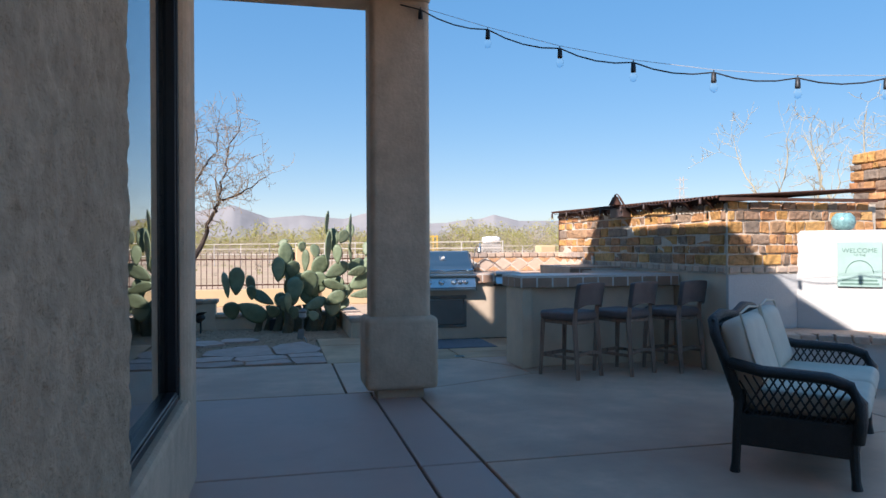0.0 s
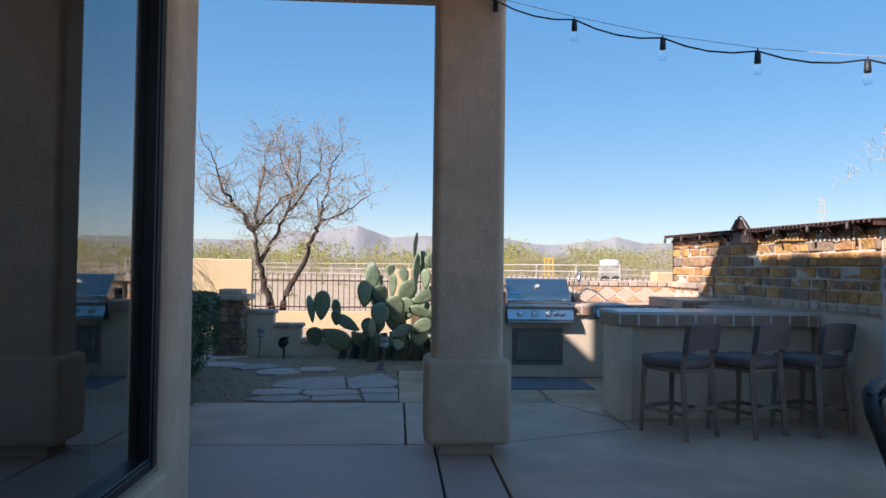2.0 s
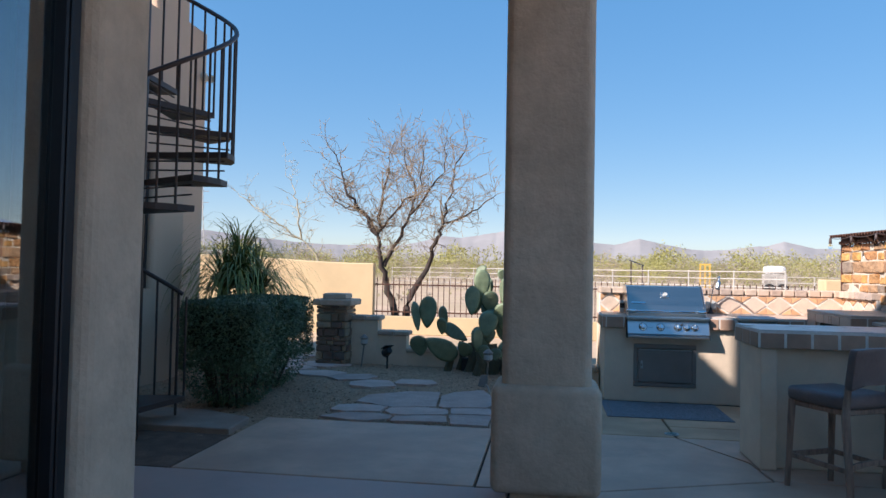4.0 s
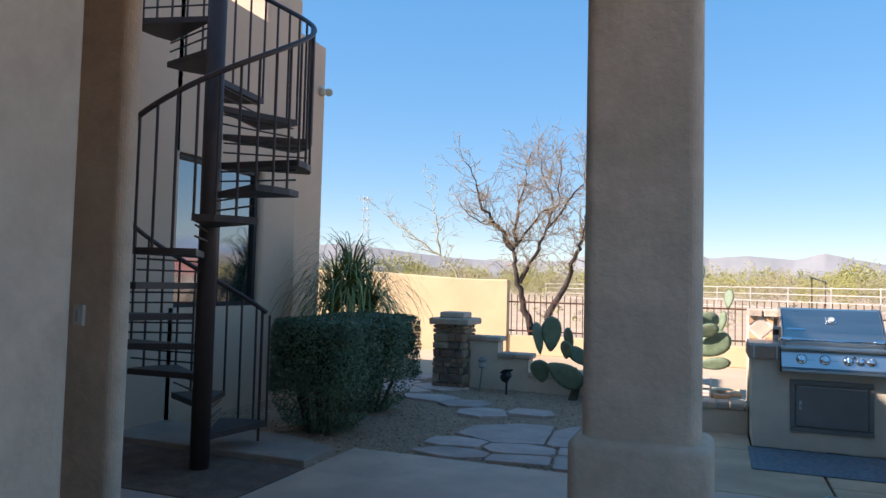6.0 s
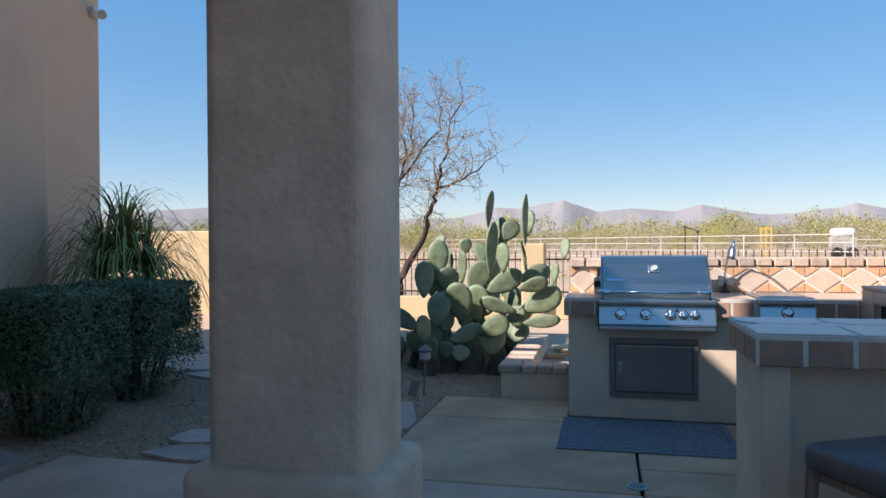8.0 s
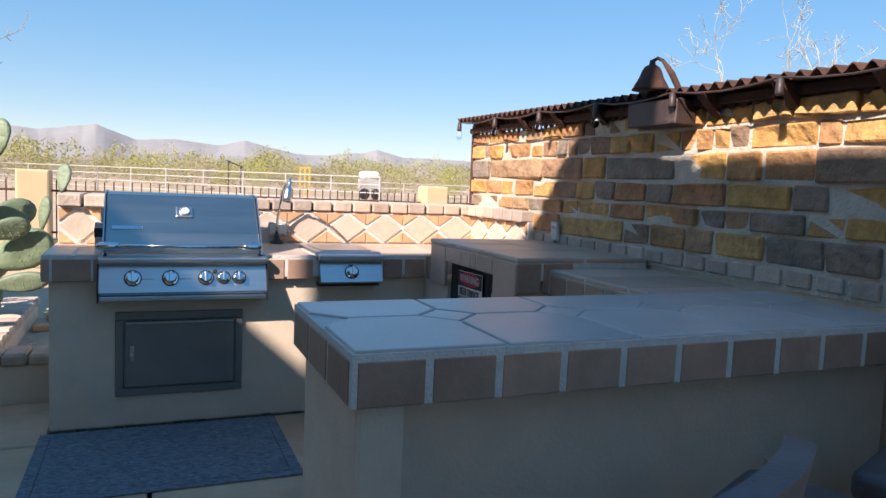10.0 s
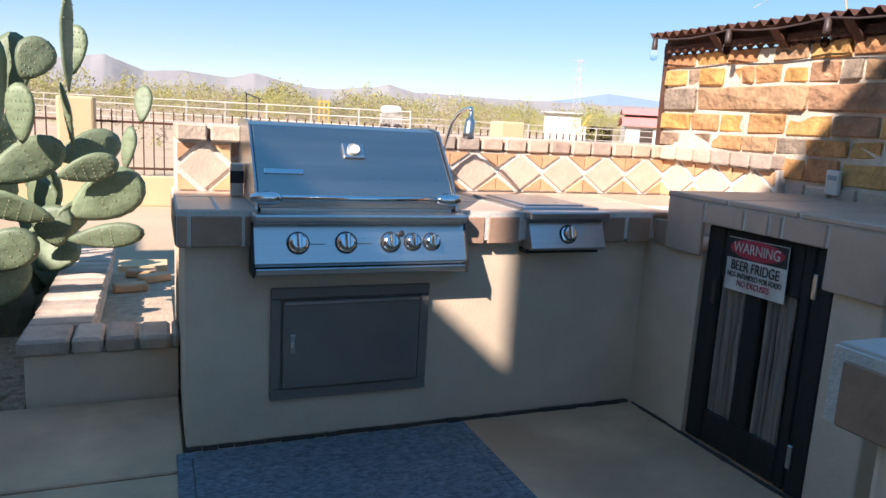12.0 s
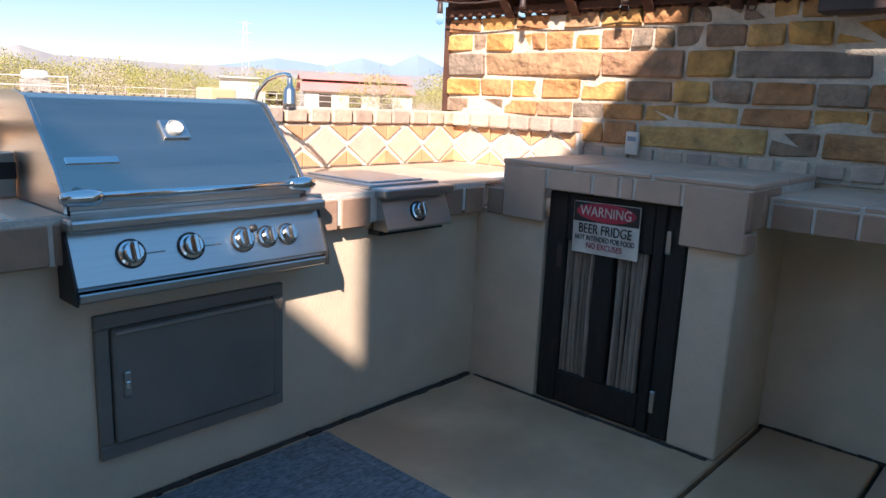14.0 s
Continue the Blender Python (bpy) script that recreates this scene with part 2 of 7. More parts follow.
YELLOW = mat("yellow_machine", (0.55, 0.33, 0.05), 0.6, 0.1, 3)


def glass(name, rough=0.0, ior=1.5, colour=(1, 1, 1)):
    m = bpy.data.materials.new(name)
    m.use_nodes = True
    p = m.node_tree.nodes["Principled BSDF"]
    p.inputs["Transmission Weight"].default_value, p.inputs["Roughness"].default_value = 1.0, rough
    p.inputs["IOR"].default_value, p.inputs["Base Color"].default_value = ior, (*colour, 1)
    return m


PANE = glass("window_glass", 0.0, 2.5, (0.5, 0.55, 0.55))
BULB = glass("bulb_glass", 0.0, 1.06)


# ---- building helpers ----
def thing(name, label="", category="", group="", kind="", at=(0, 0, 0)):
    ob = new(name)
    ob.location = at
    ob.empty_display_size = 0.1
    return tagged(ob, label, category, group, kind)


def finish(bm, material, smooth=False):
    me = bpy.data.meshes.new("mesh")
    bmesh.ops.recalc_face_normals(bm, faces=bm.faces)
    bm.to_mesh(me)
    bm.free()
    for m in material if isinstance(material, (list, tuple)) else [material]:
        me.materials.append(m)
    if smooth:
        for f in me.polygons:
            f.use_smooth = True
    return me


def part(name, bm, material, parent=None, label="", smooth=False, kind=""):
    """Links a bmesh as one mesh object in world coordinates, under a thing."""
    ob = new(name, finish(bm, material, smooth))
    if parent is not None:
        ob.parent = parent
        ob.matrix_parent_inverse = Matrix.Translation(-world_at(parent))
    return tagged(ob, label, kind=kind)


def world_at(ob):
    return Vector(ob.location)


def piece(name, me, parent, m):
    """A piece that shares its mesh with others of its kind."""
    ob = new(name, me)
    ob.parent = parent
    ob.matrix_parent_inverse = Matrix.Translation(-world_at(parent))
    ob.matrix_basis = m
    return ob


def box(x0, x1, y0, y1, z0, z1, bevel=0.0, seg=2, bm=None):
    bm = bm or bmesh.new()
    r = bmesh.ops.create_cube(bm, size=1)
    vs = r["verts"]
    for v in vs:
        v.co = Vector((x0 + (v.co.x + 0.5) * (x1 - x0), y0 + (v.co.y + 0.5) * (y1 - y0), z0 + (v.co.z + 0.5) * (z1 - z0)))
    if bevel:
        es = list({e for v in vs for e in v.link_edges})
        bmesh.ops.bevel(bm, geom=es, offset=bevel, segments=seg, profile=0.5, affect="EDGES", clamp_overlap=True)
    return bm


def upright(bm, x0, x1, y0, y1, z0, z1, r, seg=5):
    """A block whose four upright edges are rounded."""
    corners = []
    for cx, cy, a0 in ((x1 - r, y1 - r, 0), (x0 + r, y1 - r, 90), (x0 + r, y0 + r, 180), (x1 - r, y0 + r, 270)):
        for i in range(seg + 1):
            a = radians(a0 + 90 * i / seg)
            corners.append((cx + r * math.cos(a), cy + r * math.sin(a)))
    lo = [bm.verts.new((x, y, z0)) for x, y in corners]
    hi = [bm.verts.new((x, y, z1)) for x, y in corners]
    n = len(corners)
    for i in range(n):
        bm.faces.new((lo[i], lo[(i + 1) % n], hi[(i + 1) % n], hi[i]))
    bm.faces.new(hi)
    bm.faces.new(lo[::-1])
    return bm


def tube(points, radius, sides=8, bm=None, closed=False, ends=True):
    """A round bar along a line of points; radius may change along it."""
    bm = bm or bmesh.new()
    pts = [Vector(p) for p in points]
    n = len(pts)
    rings = []
    for i, p in enumerate(pts):
        a, b = pts[max(i - 1, 0)], pts[min(i + 1, n - 1)]
        if closed:
            a, b = pts[i - 1], pts[(i + 1) % n]
        d = (b - a).normalized()
        u = d.cross(Vector((0, 0, 1)) if abs(d.z) < 0.95 else Vector((1, 0, 0))).normalized()
        w = d.cross(u)
        r = radius[i] if isinstance(radius, (list, tuple)) else radius
        rings.append([bm.verts.new(p + u * r * math.cos(2 * math.pi * k / sides) + w * r * math.sin(2 * math.pi * k / sides)) for k in range(sides)])
    for i in range(n if closed else n - 1):
        p, q = rings[i], rings[(i + 1) % n]
        for k in range(sides):
            bm.faces.new((p[k], p[(k + 1) % sides], q[(k + 1) % sides], q[k]))
    if ends and not closed:
        bm.faces.new(rings[0][::-1])
        bm.faces.new(rings[-1])
    return bm


def lathe(profile, at, sides=20, bm=None, axis="z"):
    """A turned shape from (radius, height) pairs."""
    bm = bm or bmesh.new()
    rings = []
    for r, h in profile:
        ring = []
        for k in range(sides):
            a = 2 * math.pi * k / sides
            c, s = max(r, 1e-4) * math.cos(a), max(r, 1e-4) * math.sin(a)
            v = {"z": (c, s, h), "y": (c, h, s), "x": (h, c, s)}[axis]
            ring.append(bm.verts.new(Vector(at) + Vector(v)))
        rings.append(ring)
    for p, q in zip(rings, rings[1:]):
        for k in range(sides):
            bm.faces.new((p[k], p[(k + 1) % sides], q[(k + 1) % sides], q[k]))
    bm.faces.new(rings[0][::-1])
    bm.faces.new(rings[-1])
    return bm


def prism(outline, z0, z1, bm=None, bevel=0.0):
    """An upright block over a plan outline."""
    bm = bm or bmesh.new()
    lo = [bm.verts.new((x, y, z0)) for x, y in outline]
    hi = [bm.verts.new((x, y, z1)) for x, y in outline]
    n = len(outline)
    for i in range(n):
        bm.faces.new((lo[i], lo[(i + 1) % n], hi[(i + 1) % n], hi[i]))
    f = bm.faces.new(hi)
    bm.faces.new(lo[::-1])
    if bevel:
        bmesh.ops.bevel(bm, geom=list(f.edges), offset=bevel, segments=2, profile=0.5, affect="EDGES", clamp_overlap=True)
    return bm


def extrude_x(outline, x0, x1, bm=None):
    """A block along x from an outline of (y, z)."""
    bm = bm or bmesh.new()
    lo = [bm.verts.new((x0, y, z)) for y, z in outline]
    hi = [bm.verts.new((x1, y, z)) for y, z in outline]
    n = len(outline)
    for i in range(n):
        bm.faces.new((lo[i], lo[(i + 1) % n], hi[(i + 1) % n], hi[i]))
    bm.faces.new(hi)
    bm.faces.new(lo[::-1])
    return bm


def move(bm, m):
    bmesh.ops.transform(bm, matrix=m, verts=bm.verts)
    return bm


def rough_block(w, d, h, rnd, wob=0.12, bevel=0.12):
    """A hewn stone about the origin: an uneven block with broken edges, w along x, d along y, h along z."""
    bm = box(-w / 2, w / 2, -d / 2, d / 2, -h / 2, h / 2)
    for v in bm.verts:
        v.co += Vector((rnd.uniform(-1, 1) * wob * min(w, h) * 0.5, rnd.uniform(-1, 1) * 0.2 * d, rnd.uniform(-1, 1) * wob * h * 0.6))
    bmesh.ops.bevel(bm, geom=list(bm.edges), offset=min(w, h) * bevel, segments=1, affect="EDGES", clamp_overlap=True)
    return bm


def words(text, at, turn, size, material, parent, name="lettering", stretch=1.0, depth=0.0008):
    """Flat lettering with the built-in font."""
    cu = bpy.data.curves.new("lettering", "FONT")
    cu.body, cu.size, cu.align_x, cu.align_y, cu.extrude = text, size, "CENTER", "CENTER", depth
    ob = new("lettering_curve", cu)
    dg = bpy.context.evaluated_depsgraph_get()
    me = bpy.data.meshes.new_from_object(ob.evaluated_get(dg))
    bpy.data.objects.remove(ob)
    me.materials.clear()
    me.materials.append(material)
    o = new(name, me)
    o.parent = parent
    o.matrix_parent_inverse = Matrix.Translation(-world_at(parent))
    o.matrix_basis = Matrix.Translation(at) @ turn @ Matrix.Diagonal((stretch, 1, 1, 1))
    return o


# ---- ground, slabs ----
def sheet(name, cx, cy, half, step_list, z, material, label, hill=0.0):
    """One ground sheet, fine near the place and coarse towards the horizon."""
    bm = bmesh.new()
    xs = [cx + s for s in step_list]
    ys = [cy + s for s in step_list]
    grid = [[bm.verts.new((x, y, z)) for x in xs] for y in ys]
    for j in range(len(ys) - 1):
        for i in range(len(xs) - 1):
            bm.faces.new((grid[j][i], grid[j][i + 1], grid[j + 1][i + 1], grid[j + 1][i]))
    return tagged(part(name, bm, material), label, "ground", kind="structure")


sheet("ground", 0, 10, 0, [-4500, -2000, -700, -250, -90, -30, -10, 0, 10, 30, 90, 250, 700, 2000, 4500], -0.06, DESERT, "flat sandy desert ground reaching to the mountains")

rnd = random.Random(4)
gravel_bed = tagged(part("gravel_bed", prism([(-9, 7.2), (1.29, 7.2), (1.29, 10.325), (1.79, 10.325), (1.79, 12.7), (-1.3, 12.7), (-9, 12.7)], -0.08, -0.015), GRAVEL), "tan decomposed gravel bed in the shade of the house", "gravel", kind="structure")
bm = bmesh.new()
for i in range(2600):
    x, y = rnd.uniform(-3.0, 1.25), 7.3 + 5.2 * rnd.random() ** 1.4
    s = rnd.uniform(0.006, 0.018)
    t = bmesh.ops.create_icosphere(bm, subdivisions=1, radius=s)
    for v in t["verts"]:
        v.co = Vector((x + v.co.x * rnd.uniform(0.8, 1.3), y + v.co.y, -0.013 + v.co.z * 0.7))
tagged(part("pebbles", bm, PEBBLE), "loose tan and grey pebbles on the gravel bed", "gravel", kind="stuff")

floor = thing("floor", "stained concrete patio floor in jointed slabs", "floor", kind="structure")


def slab(x0, x1, y0, y1, material, z=0.0, gap=0.009):
    part("slab", box(x0 + gap, x1 - gap, y0 + gap, y1 - gap, -0.09, z, 0.006, 1), material, floor)


def slab_shape(outline, material, gap=0.009):
    """A slab with skew joints, its edges drawn in by half the joint."""
    cx, cy = sum(p[0] for p in outline) / len(outline), sum(p[1] for p in outline) / len(outline)
    inset = [(x - gap * (1 if x > cx else -1), y - gap * (1 if y > cy else -1)) for x, y in outline]
    part("slab", prism(inset, -0.09, 0.0, bevel=0.006), material, floor)


slab(-3.0, 1.58, 4.24, 6.43, CONCRETE_RED)
slab(-3.0, 1.58, 1.2, 4.24, CONCRETE_RED)
slab(-3.0, 1.58, -3.0, 1.2, CONCRETE_RED)
slab(1.58, 1.97, 4.22, 6.43, CONCRETE_RED)
slab(1.58, 1.97, -3.0, 4.22, CONCRETE_RED)
slab(-0.70, 1.36, 6.43, 8.12, CONCRETE)
slab_shape([(1.36, 6.43), (1.97, 6.43), (3.30, 6.955), (3.27, 7.41), (2.88, 8.12), (1.36, 8.12)], CONCRETE)
slab_shape([(1.97, 4.20), (5.2, 4.20), (5.2, 6.955), (3.30, 6.955), (1.97, 6.43)], CONCRETE)
slab(1.97, 5.2, -3.0, 4.20, CONCRETE)
slab(5.2, 9.5, -3.0, 6.48, CONCRETE)
slab_shape([(3.30, 6.955), (5.2, 6.955), (5.2, 8.12), (2.88, 8.12), (3.27, 7.41)], CONCRETE)
slab(1.30, 2.88, 8.12, 9.59, CONCRETE_TAN)
slab(2.88, 5.2, 8.12, 8.56, CONCRETE_TAN)
slab(2.88, 5.2, 8.56, 9.80, CONCRETE_TAN)
slab(1.30, 2.41, 9.59, 10.32, CONCRETE_TAN)
slab(2.42, 2.88, 9.59, 9.80, CONCRETE_TAN)
part("dirt_strip", prism([(-2.71, 6.45), (-0.72, 6.45), (-0.72, 7.40), (-2.71, 7.42)], -0.09, -0.004, bevel=0.004), DAMP_DIRT, floor, "bare reddish dirt under the stair")
part("joint_bed", box(-3.0, 5.2, -3.0, 9.8, -0.1, -0.03), mat("joint_dirt", (0.05, 0.04, 0.032), 1.0, 0.3, 20), floor)
pad_slab = tagged(part("stair_pad", prism([(-2.71, 7.44), (-0.74, 7.42), (-0.775, 7.90), (-1.3, 8.12), (-2.71, 8.15)], -0.06, 0.04, bevel=0.012), WORN_PAD), "low worn concrete pad under the spiral stair", "pad", kind="structure")

# flagstones of the garden path
path_stones = thing("stepping_stones", "pinkish flagstones laid as a garden path in gravel", "path", kind="structure")


FLAGS = ((1.12, 8.40, 0.24, 0.20, 0.05), (0.66, 8.33, 0.32, 0.14, 0.15), (0.14, 8.33, 0.34, 0.13, 0.0), (1.10, 8.74, 0.22, 0.15, 0.1),
         (0.56, 8.66, 0.34, 0.16, 0.1), (0.06, 8.70, 0.24, 0.14, 0.1), (0.98, 9.34, 0.30, 0.40, 0.1), (0.38, 9.28, 0.34, 0.40, -0.05),
         (-0.22, 10.15, 0.22, 0.25, 0.3), (0.25, 10.36, 0.26, 0.18, 0.0), (-0.62, 10.62, 0.26, 0.20, 0.2), (-1.15, 10.85, 0.34, 0.20, 0.1),
         (-1.75, 11.30, 0.42, 0.28, 0.3), (-1.40, 11.70, 0.34, 0.26, 0.2), (-2.10, 11.75, 0.40, 0.30, 0.1), (-2.20, 12.40, 0.44, 0.36, 0.3))


def half_plane(poly, mx, my, nx, ny):
    """The part of a plan outline behind a line."""
    out = []
    for i, p in enumerate(poly):
        q = poly[(i + 1) % len(poly)]
        a, b = (p[0] - mx) * nx + (p[1] - my) * ny, (q[0] - mx) * nx + (q[1] - my) * ny
        if a <= 0:
            out.append(p)
        if a * b < 0:
            t = a / (a - b)
            out.append((p[0] + (q[0] - p[0]) * t, p[1] + (q[1] - p[1]) * t))
    return out


def flagstone(k):
    """One broken slab: a rough outline cut straight where it meets its neighbours."""
    x, y, rx, ry, turn = FLAGS[k]
    r = random.Random(30 + k)
    n = r.randint(5, 7)
    poly = []
    for i in range(n):
        a = 2 * math.pi * (i + r.uniform(-0.25, 0.25)) / n
        s = r.uniform(1.15, 1.75) if y < 10 else r.uniform(1.05, 1.5)
        p, q = rx * s * math.cos(a), ry * s * math.sin(a)
        c, d = math.cos(turn), math.sin(turn)
        poly.append((x + p * c - q * d, y + p * d + q * c))
    for j, o in enumerate(FLAGS):
        if j == k:
            continue
        dx, dy = o[0] - x, o[1] - y
        gap = math.hypot(dx, dy)
        if gap < 1.6:
            size, other = math.hypot(rx * dx, ry * dy) / gap, math.hypot(o[2] * dx, o[3] * dy) / gap
            f = size / (size + other) - 0.014 / gap
            poly = half_plane(poly, x + dx * f, y + dy * f, dx / gap, dy / gap)
    poly = half_plane(poly, 0, 8.16, 0, -1)
    poly = half_plane(poly, 1.30, 0, 1, 0)
    edge = []
    for i, p in enumerate(poly):
        q = poly[(i + 1) % len(poly)]
        m = max(1, int(math.hypot(q[0] - p[0], q[1] - p[1]) / 0.09))
        for j in range(m):
            w = 0.006 if j else 0.0
            edge.append((p[0] + (q[0] - p[0]) * j / m + r.uniform(-w, w), p[1] + (q[1] - p[1]) * j / m + r.uniform(-w, w)))
    part("flagstone", prism(edge, -0.05, 0.012 + r.uniform(-0.005, 0.006), bevel=0.005), FLAG, path_stones)


for i in range(len(FLAGS)):
    flagstone(i)

# loose pebbles over the gravel bed
g = np.random.RandomState(17)
pv, pf = [], []
for i in range(14000):
    px, py = g.uniform(-1.9, 1.75), 8.2 + 4.2 * g.uniform(0, 1) ** 1.4
    if px > 1.33 and py < 10.3 or px < -1.0 and py < 8.35:
        continue
    s = 0.004 + 0.009 * g.uniform(0, 1) ** 2
    o = g.normal(size=(6, 3)) * 0.25
    k = len(pv)
    for q, e in zip(((1, 0, 0), (-1, 0, 0), (0, 1, 0), (0, -1, 0), (0, 0, 0.8), (0, 0, -0.8)), o):
        pv.append((px + (q[0] + e[0]) * s, py + (q[1] + e[1]) * s, -0.003 + (q[2] + e[2] * 0.6) * s * 0.7))
    pf += [(k, k + 2, k + 4), (k + 2, k + 1, k + 4), (k + 1, k + 3, k + 4), (k + 3, k, k + 4)]
me = bpy.data.meshes.new("mesh")
me.from_pydata(pv, [], pf)
me.materials.append(PEBBLE)
tagged(new("gravel_pebbles", me), "loose tan and brown gravel round the flagstones", "gravel", kind="stuff")

# ---- house and patio cover ----
# window wall beside the patio, with its opening
WX, WY0, WY1, WZ0, WZ1 = 0.318, 2.42, 4.07, 0.49, 2.64
wall_west = thing("wall_west", "olive tan rough stucco house wall beside the patio", "wall", kind="structure")
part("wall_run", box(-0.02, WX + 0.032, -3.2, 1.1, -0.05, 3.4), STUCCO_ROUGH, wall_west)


def lumpy_wall(x0, x1, y0, y1, z0, z1, r, step):
    """A trowelled stucco face with a rounded end: lumps and open pits as relief."""
    line = [(x1, y0 + (y1 - r - y0) * i / int((y1 - r - y0) / step), 1, 0) for i in range(int((y1 - r - y0) / step))]
    for i in range(13):
        a = math.pi / 2 * i / 12
        line.append((x1 - r + r * math.cos(a), y1 - r + r * math.sin(a), math.cos(a), math.sin(a)))
    line += [(x1 - r - (x1 - r - x0) * i / 12, y1, 0, 1) for i in range(1, 13)]
    rows = int((z1 - z0) / (step * 1.2))
    vs, fs = [], []
    for j in range(rows + 1):
        z = z0 + (z1 - z0) * j / rows
        for x, y, nx, ny in line:
            p = Vector((x, y, z))
            h = 0.009 * noise.noise(p * 9) + 0.006 * noise.noise(p * 27) + 0.003 * noise.noise(p * 61)
            h -= 0.03 * max(0.0, noise.noise(p * 24 + Vector((7, 3, 1))) - 0.3)
            vs.append((x + nx * h, y + ny * h, z))
    n = len(line)
    for j in range(rows):
        for i in range(n - 1):
            k = j * n + i
            fs.append((k, k + 1, k + n + 1, k + n))
    me = bpy.data.meshes.new("mesh")
    me.from_pydata(vs, [], fs)
    me.materials.append(STUCCO_ROUGH)
    for f in me.polygons:
        f.use_smooth = True
    ob = new("wall_face", me)
    ob.parent = wall_west
    return ob


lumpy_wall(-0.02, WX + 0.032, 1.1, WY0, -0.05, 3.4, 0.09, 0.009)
bm = upright(bmesh.new(), -0.02, WX, WY1, 4.42, -0.05, 3.4, 0.07)
part("wall_end", bm, STUCCO, wall_west)
part("wall_below_window", box(-0.02, WX - 0.002, WY0 - 0.1, WY1 + 0.08, -0.05, WZ0, 0.03), STUCCO, wall_west)
part("wall_above_window", box(-0.02, WX - 0.002, WY0 - 0.1, WY1 + 0.08, WZ1, 3.4, 0.03), STUCCO, wall_west)
window_1 = thing("window_1", "fixed picture window in a dark metal frame", "window", kind="structure")
FR = mat("dark_bronze_frame", (0.02, 0.02, 0.024), 0.4, 0.2, 8, metal=0.3)
for a, b, c, d in ((WY0, WY0 + 0.05, WZ0, WZ1), (WY1 - 0.07, WY1, WZ0, WZ1), (WY0 + 0.05, WY1 - 0.07, WZ0, WZ0 + 0.06), (WY0 + 0.05, WY1 - 0.07, WZ1 - 0.06, WZ1)):
    part("window_frame", box(0.195, 0.262, a + 0.001, b - 0.001, c, d, 0.006, 1), FR, window_1)
    part("frame_bead", box(0.2625, 0.270, a + 0.012, b - 0.012, c + 0.012, d - 0.012, 0.004, 1), FR, window_1)
pane = part("pane", box(0.212, 0.218, WY0 + 0.03, WY1 - 0.05, WZ0 + 0.03, WZ1 - 0.03), PANE, window_1)
pane.visible_shadow = False
# the dim room behind it
room = thing("wall_room", "dim olive painted room behind the window", "wall", kind="structure")
part("room_floor", box(-4.6, -0.03, -3.0, 4.1, -0.05, 0.0), CONCRETE_RED, room)
part("room_wall", box(-4.7, -4.6, -3.0, 4.1, 0.0, 3.3), INTERIOR, room)
part("room_wall", box(-4.6, -0.03, 4.1, 4.2, 0.0, 3.3), INTERIOR, room)
part("room_wall", box(-4.6, -0.03, -3.1, -3.0, 0.0, 3.3), INTERIOR, room)
part("return_wall", box(-4.7, -0.03, 4.21, 4.40, -0.05, 3.39), STUCCO, room)

wall_switch = thing("wall_entry", "smooth tan stucco wall by the entry", "wall", kind="structure")
part("wall_run", upright(bmesh.new(), -2.71, -0.88, 5.72, 5.84, -0.05, 3.39, 0.05), STUCCO, wall_switch)
# two-storey house volumes
house = thing("wall_house", "two storey tan stucco house wall with rounded corners", "wall", kind="structure")
HX, HY0, HY1, HZ0, HZ1 = -2.72, 8.19, 9.53, 1.085, 2.595
part("wall_tower_high", upright(bmesh.new(), -8.5, HX, 3.0, 6.2, -0.06, 6.035, 0.05), STUCCO_HOUSE, house)
part("wall_tower", upright(bmesh.new(), -8.5, HX - 0.002, 6.201, HY0, -0.06, 4.34, 0.004), STUCCO_HOUSE, house)
part("wall_tower", upright(bmesh.new(), -8.5, HX, HY1, 10.26, -0.06, 4.85, 0.06), STUCCO_HOUSE, house)
part("wall_under_window", box(-8.5, HX - 0.002, HY0 - 0.06, HY1 + 0.06, -0.06, HZ0), STUCCO_HOUSE, house)
part("wall_over_window", box(-8.5, HX - 0.002, HY0 - 0.06, HY1 + 0.06, HZ1, 4.338), STUCCO_HOUSE, house)
part("wall_wing", upright(bmesh.new(), -8.5, -3.12, 10.261, 11.5, -0.06, 4.70, 0.05), STUCCO_HOUSE, house)
part("wall_front", box(-8.5, -4.71, -3.2, 2.99, -0.06, 3.39), STUCCO_HOUSE, house)
# Added out of view to close the place; kept low to admit sky light.
part("wall_back", box(-4.7, 9.5, -3.6, -3.22, -0.06, 1.9), STUCCO, house, "unseen stucco wall added behind the start of the walk")
window_2 = thing("window_2", "tall sliding window in the house wall, reflecting sky", "window", kind="structure")
for a, b, c, d in ((HY0, HY0 + 0.05, HZ0, HZ1), (HY1 - 0.05, HY1, HZ0, HZ1), (HY0 + 0.05, HY1 - 0.05, HZ0, HZ0 + 0.05), (HY0 + 0.05, HY1 - 0.05, HZ1 - 0.05, HZ1), (8.84, 8.90, HZ0 + 0.05, HZ1 - 0.05)):
    part("window_frame", box(HX - 0.13, HX - 0.06, a, b, c, d, 0.005, 1), FR, window_2)
DARKPANE = mat("tinted_glass", (0.01, 0.012, 0.016), 0.03, 0.1, 2, spec=1.0)
DARKPANE.node_tree.nodes["Principled BSDF"].inputs["IOR"].default_value = 2.2
for a, b in ((HY0 + 0.05, 8.84), (8.90, HY1 - 0.05)):
    part("pane", box(HX - 0.11, HX - 0.10, a, b, HZ0 + 0.05, HZ1 - 0.05), DARKPANE, window_2)

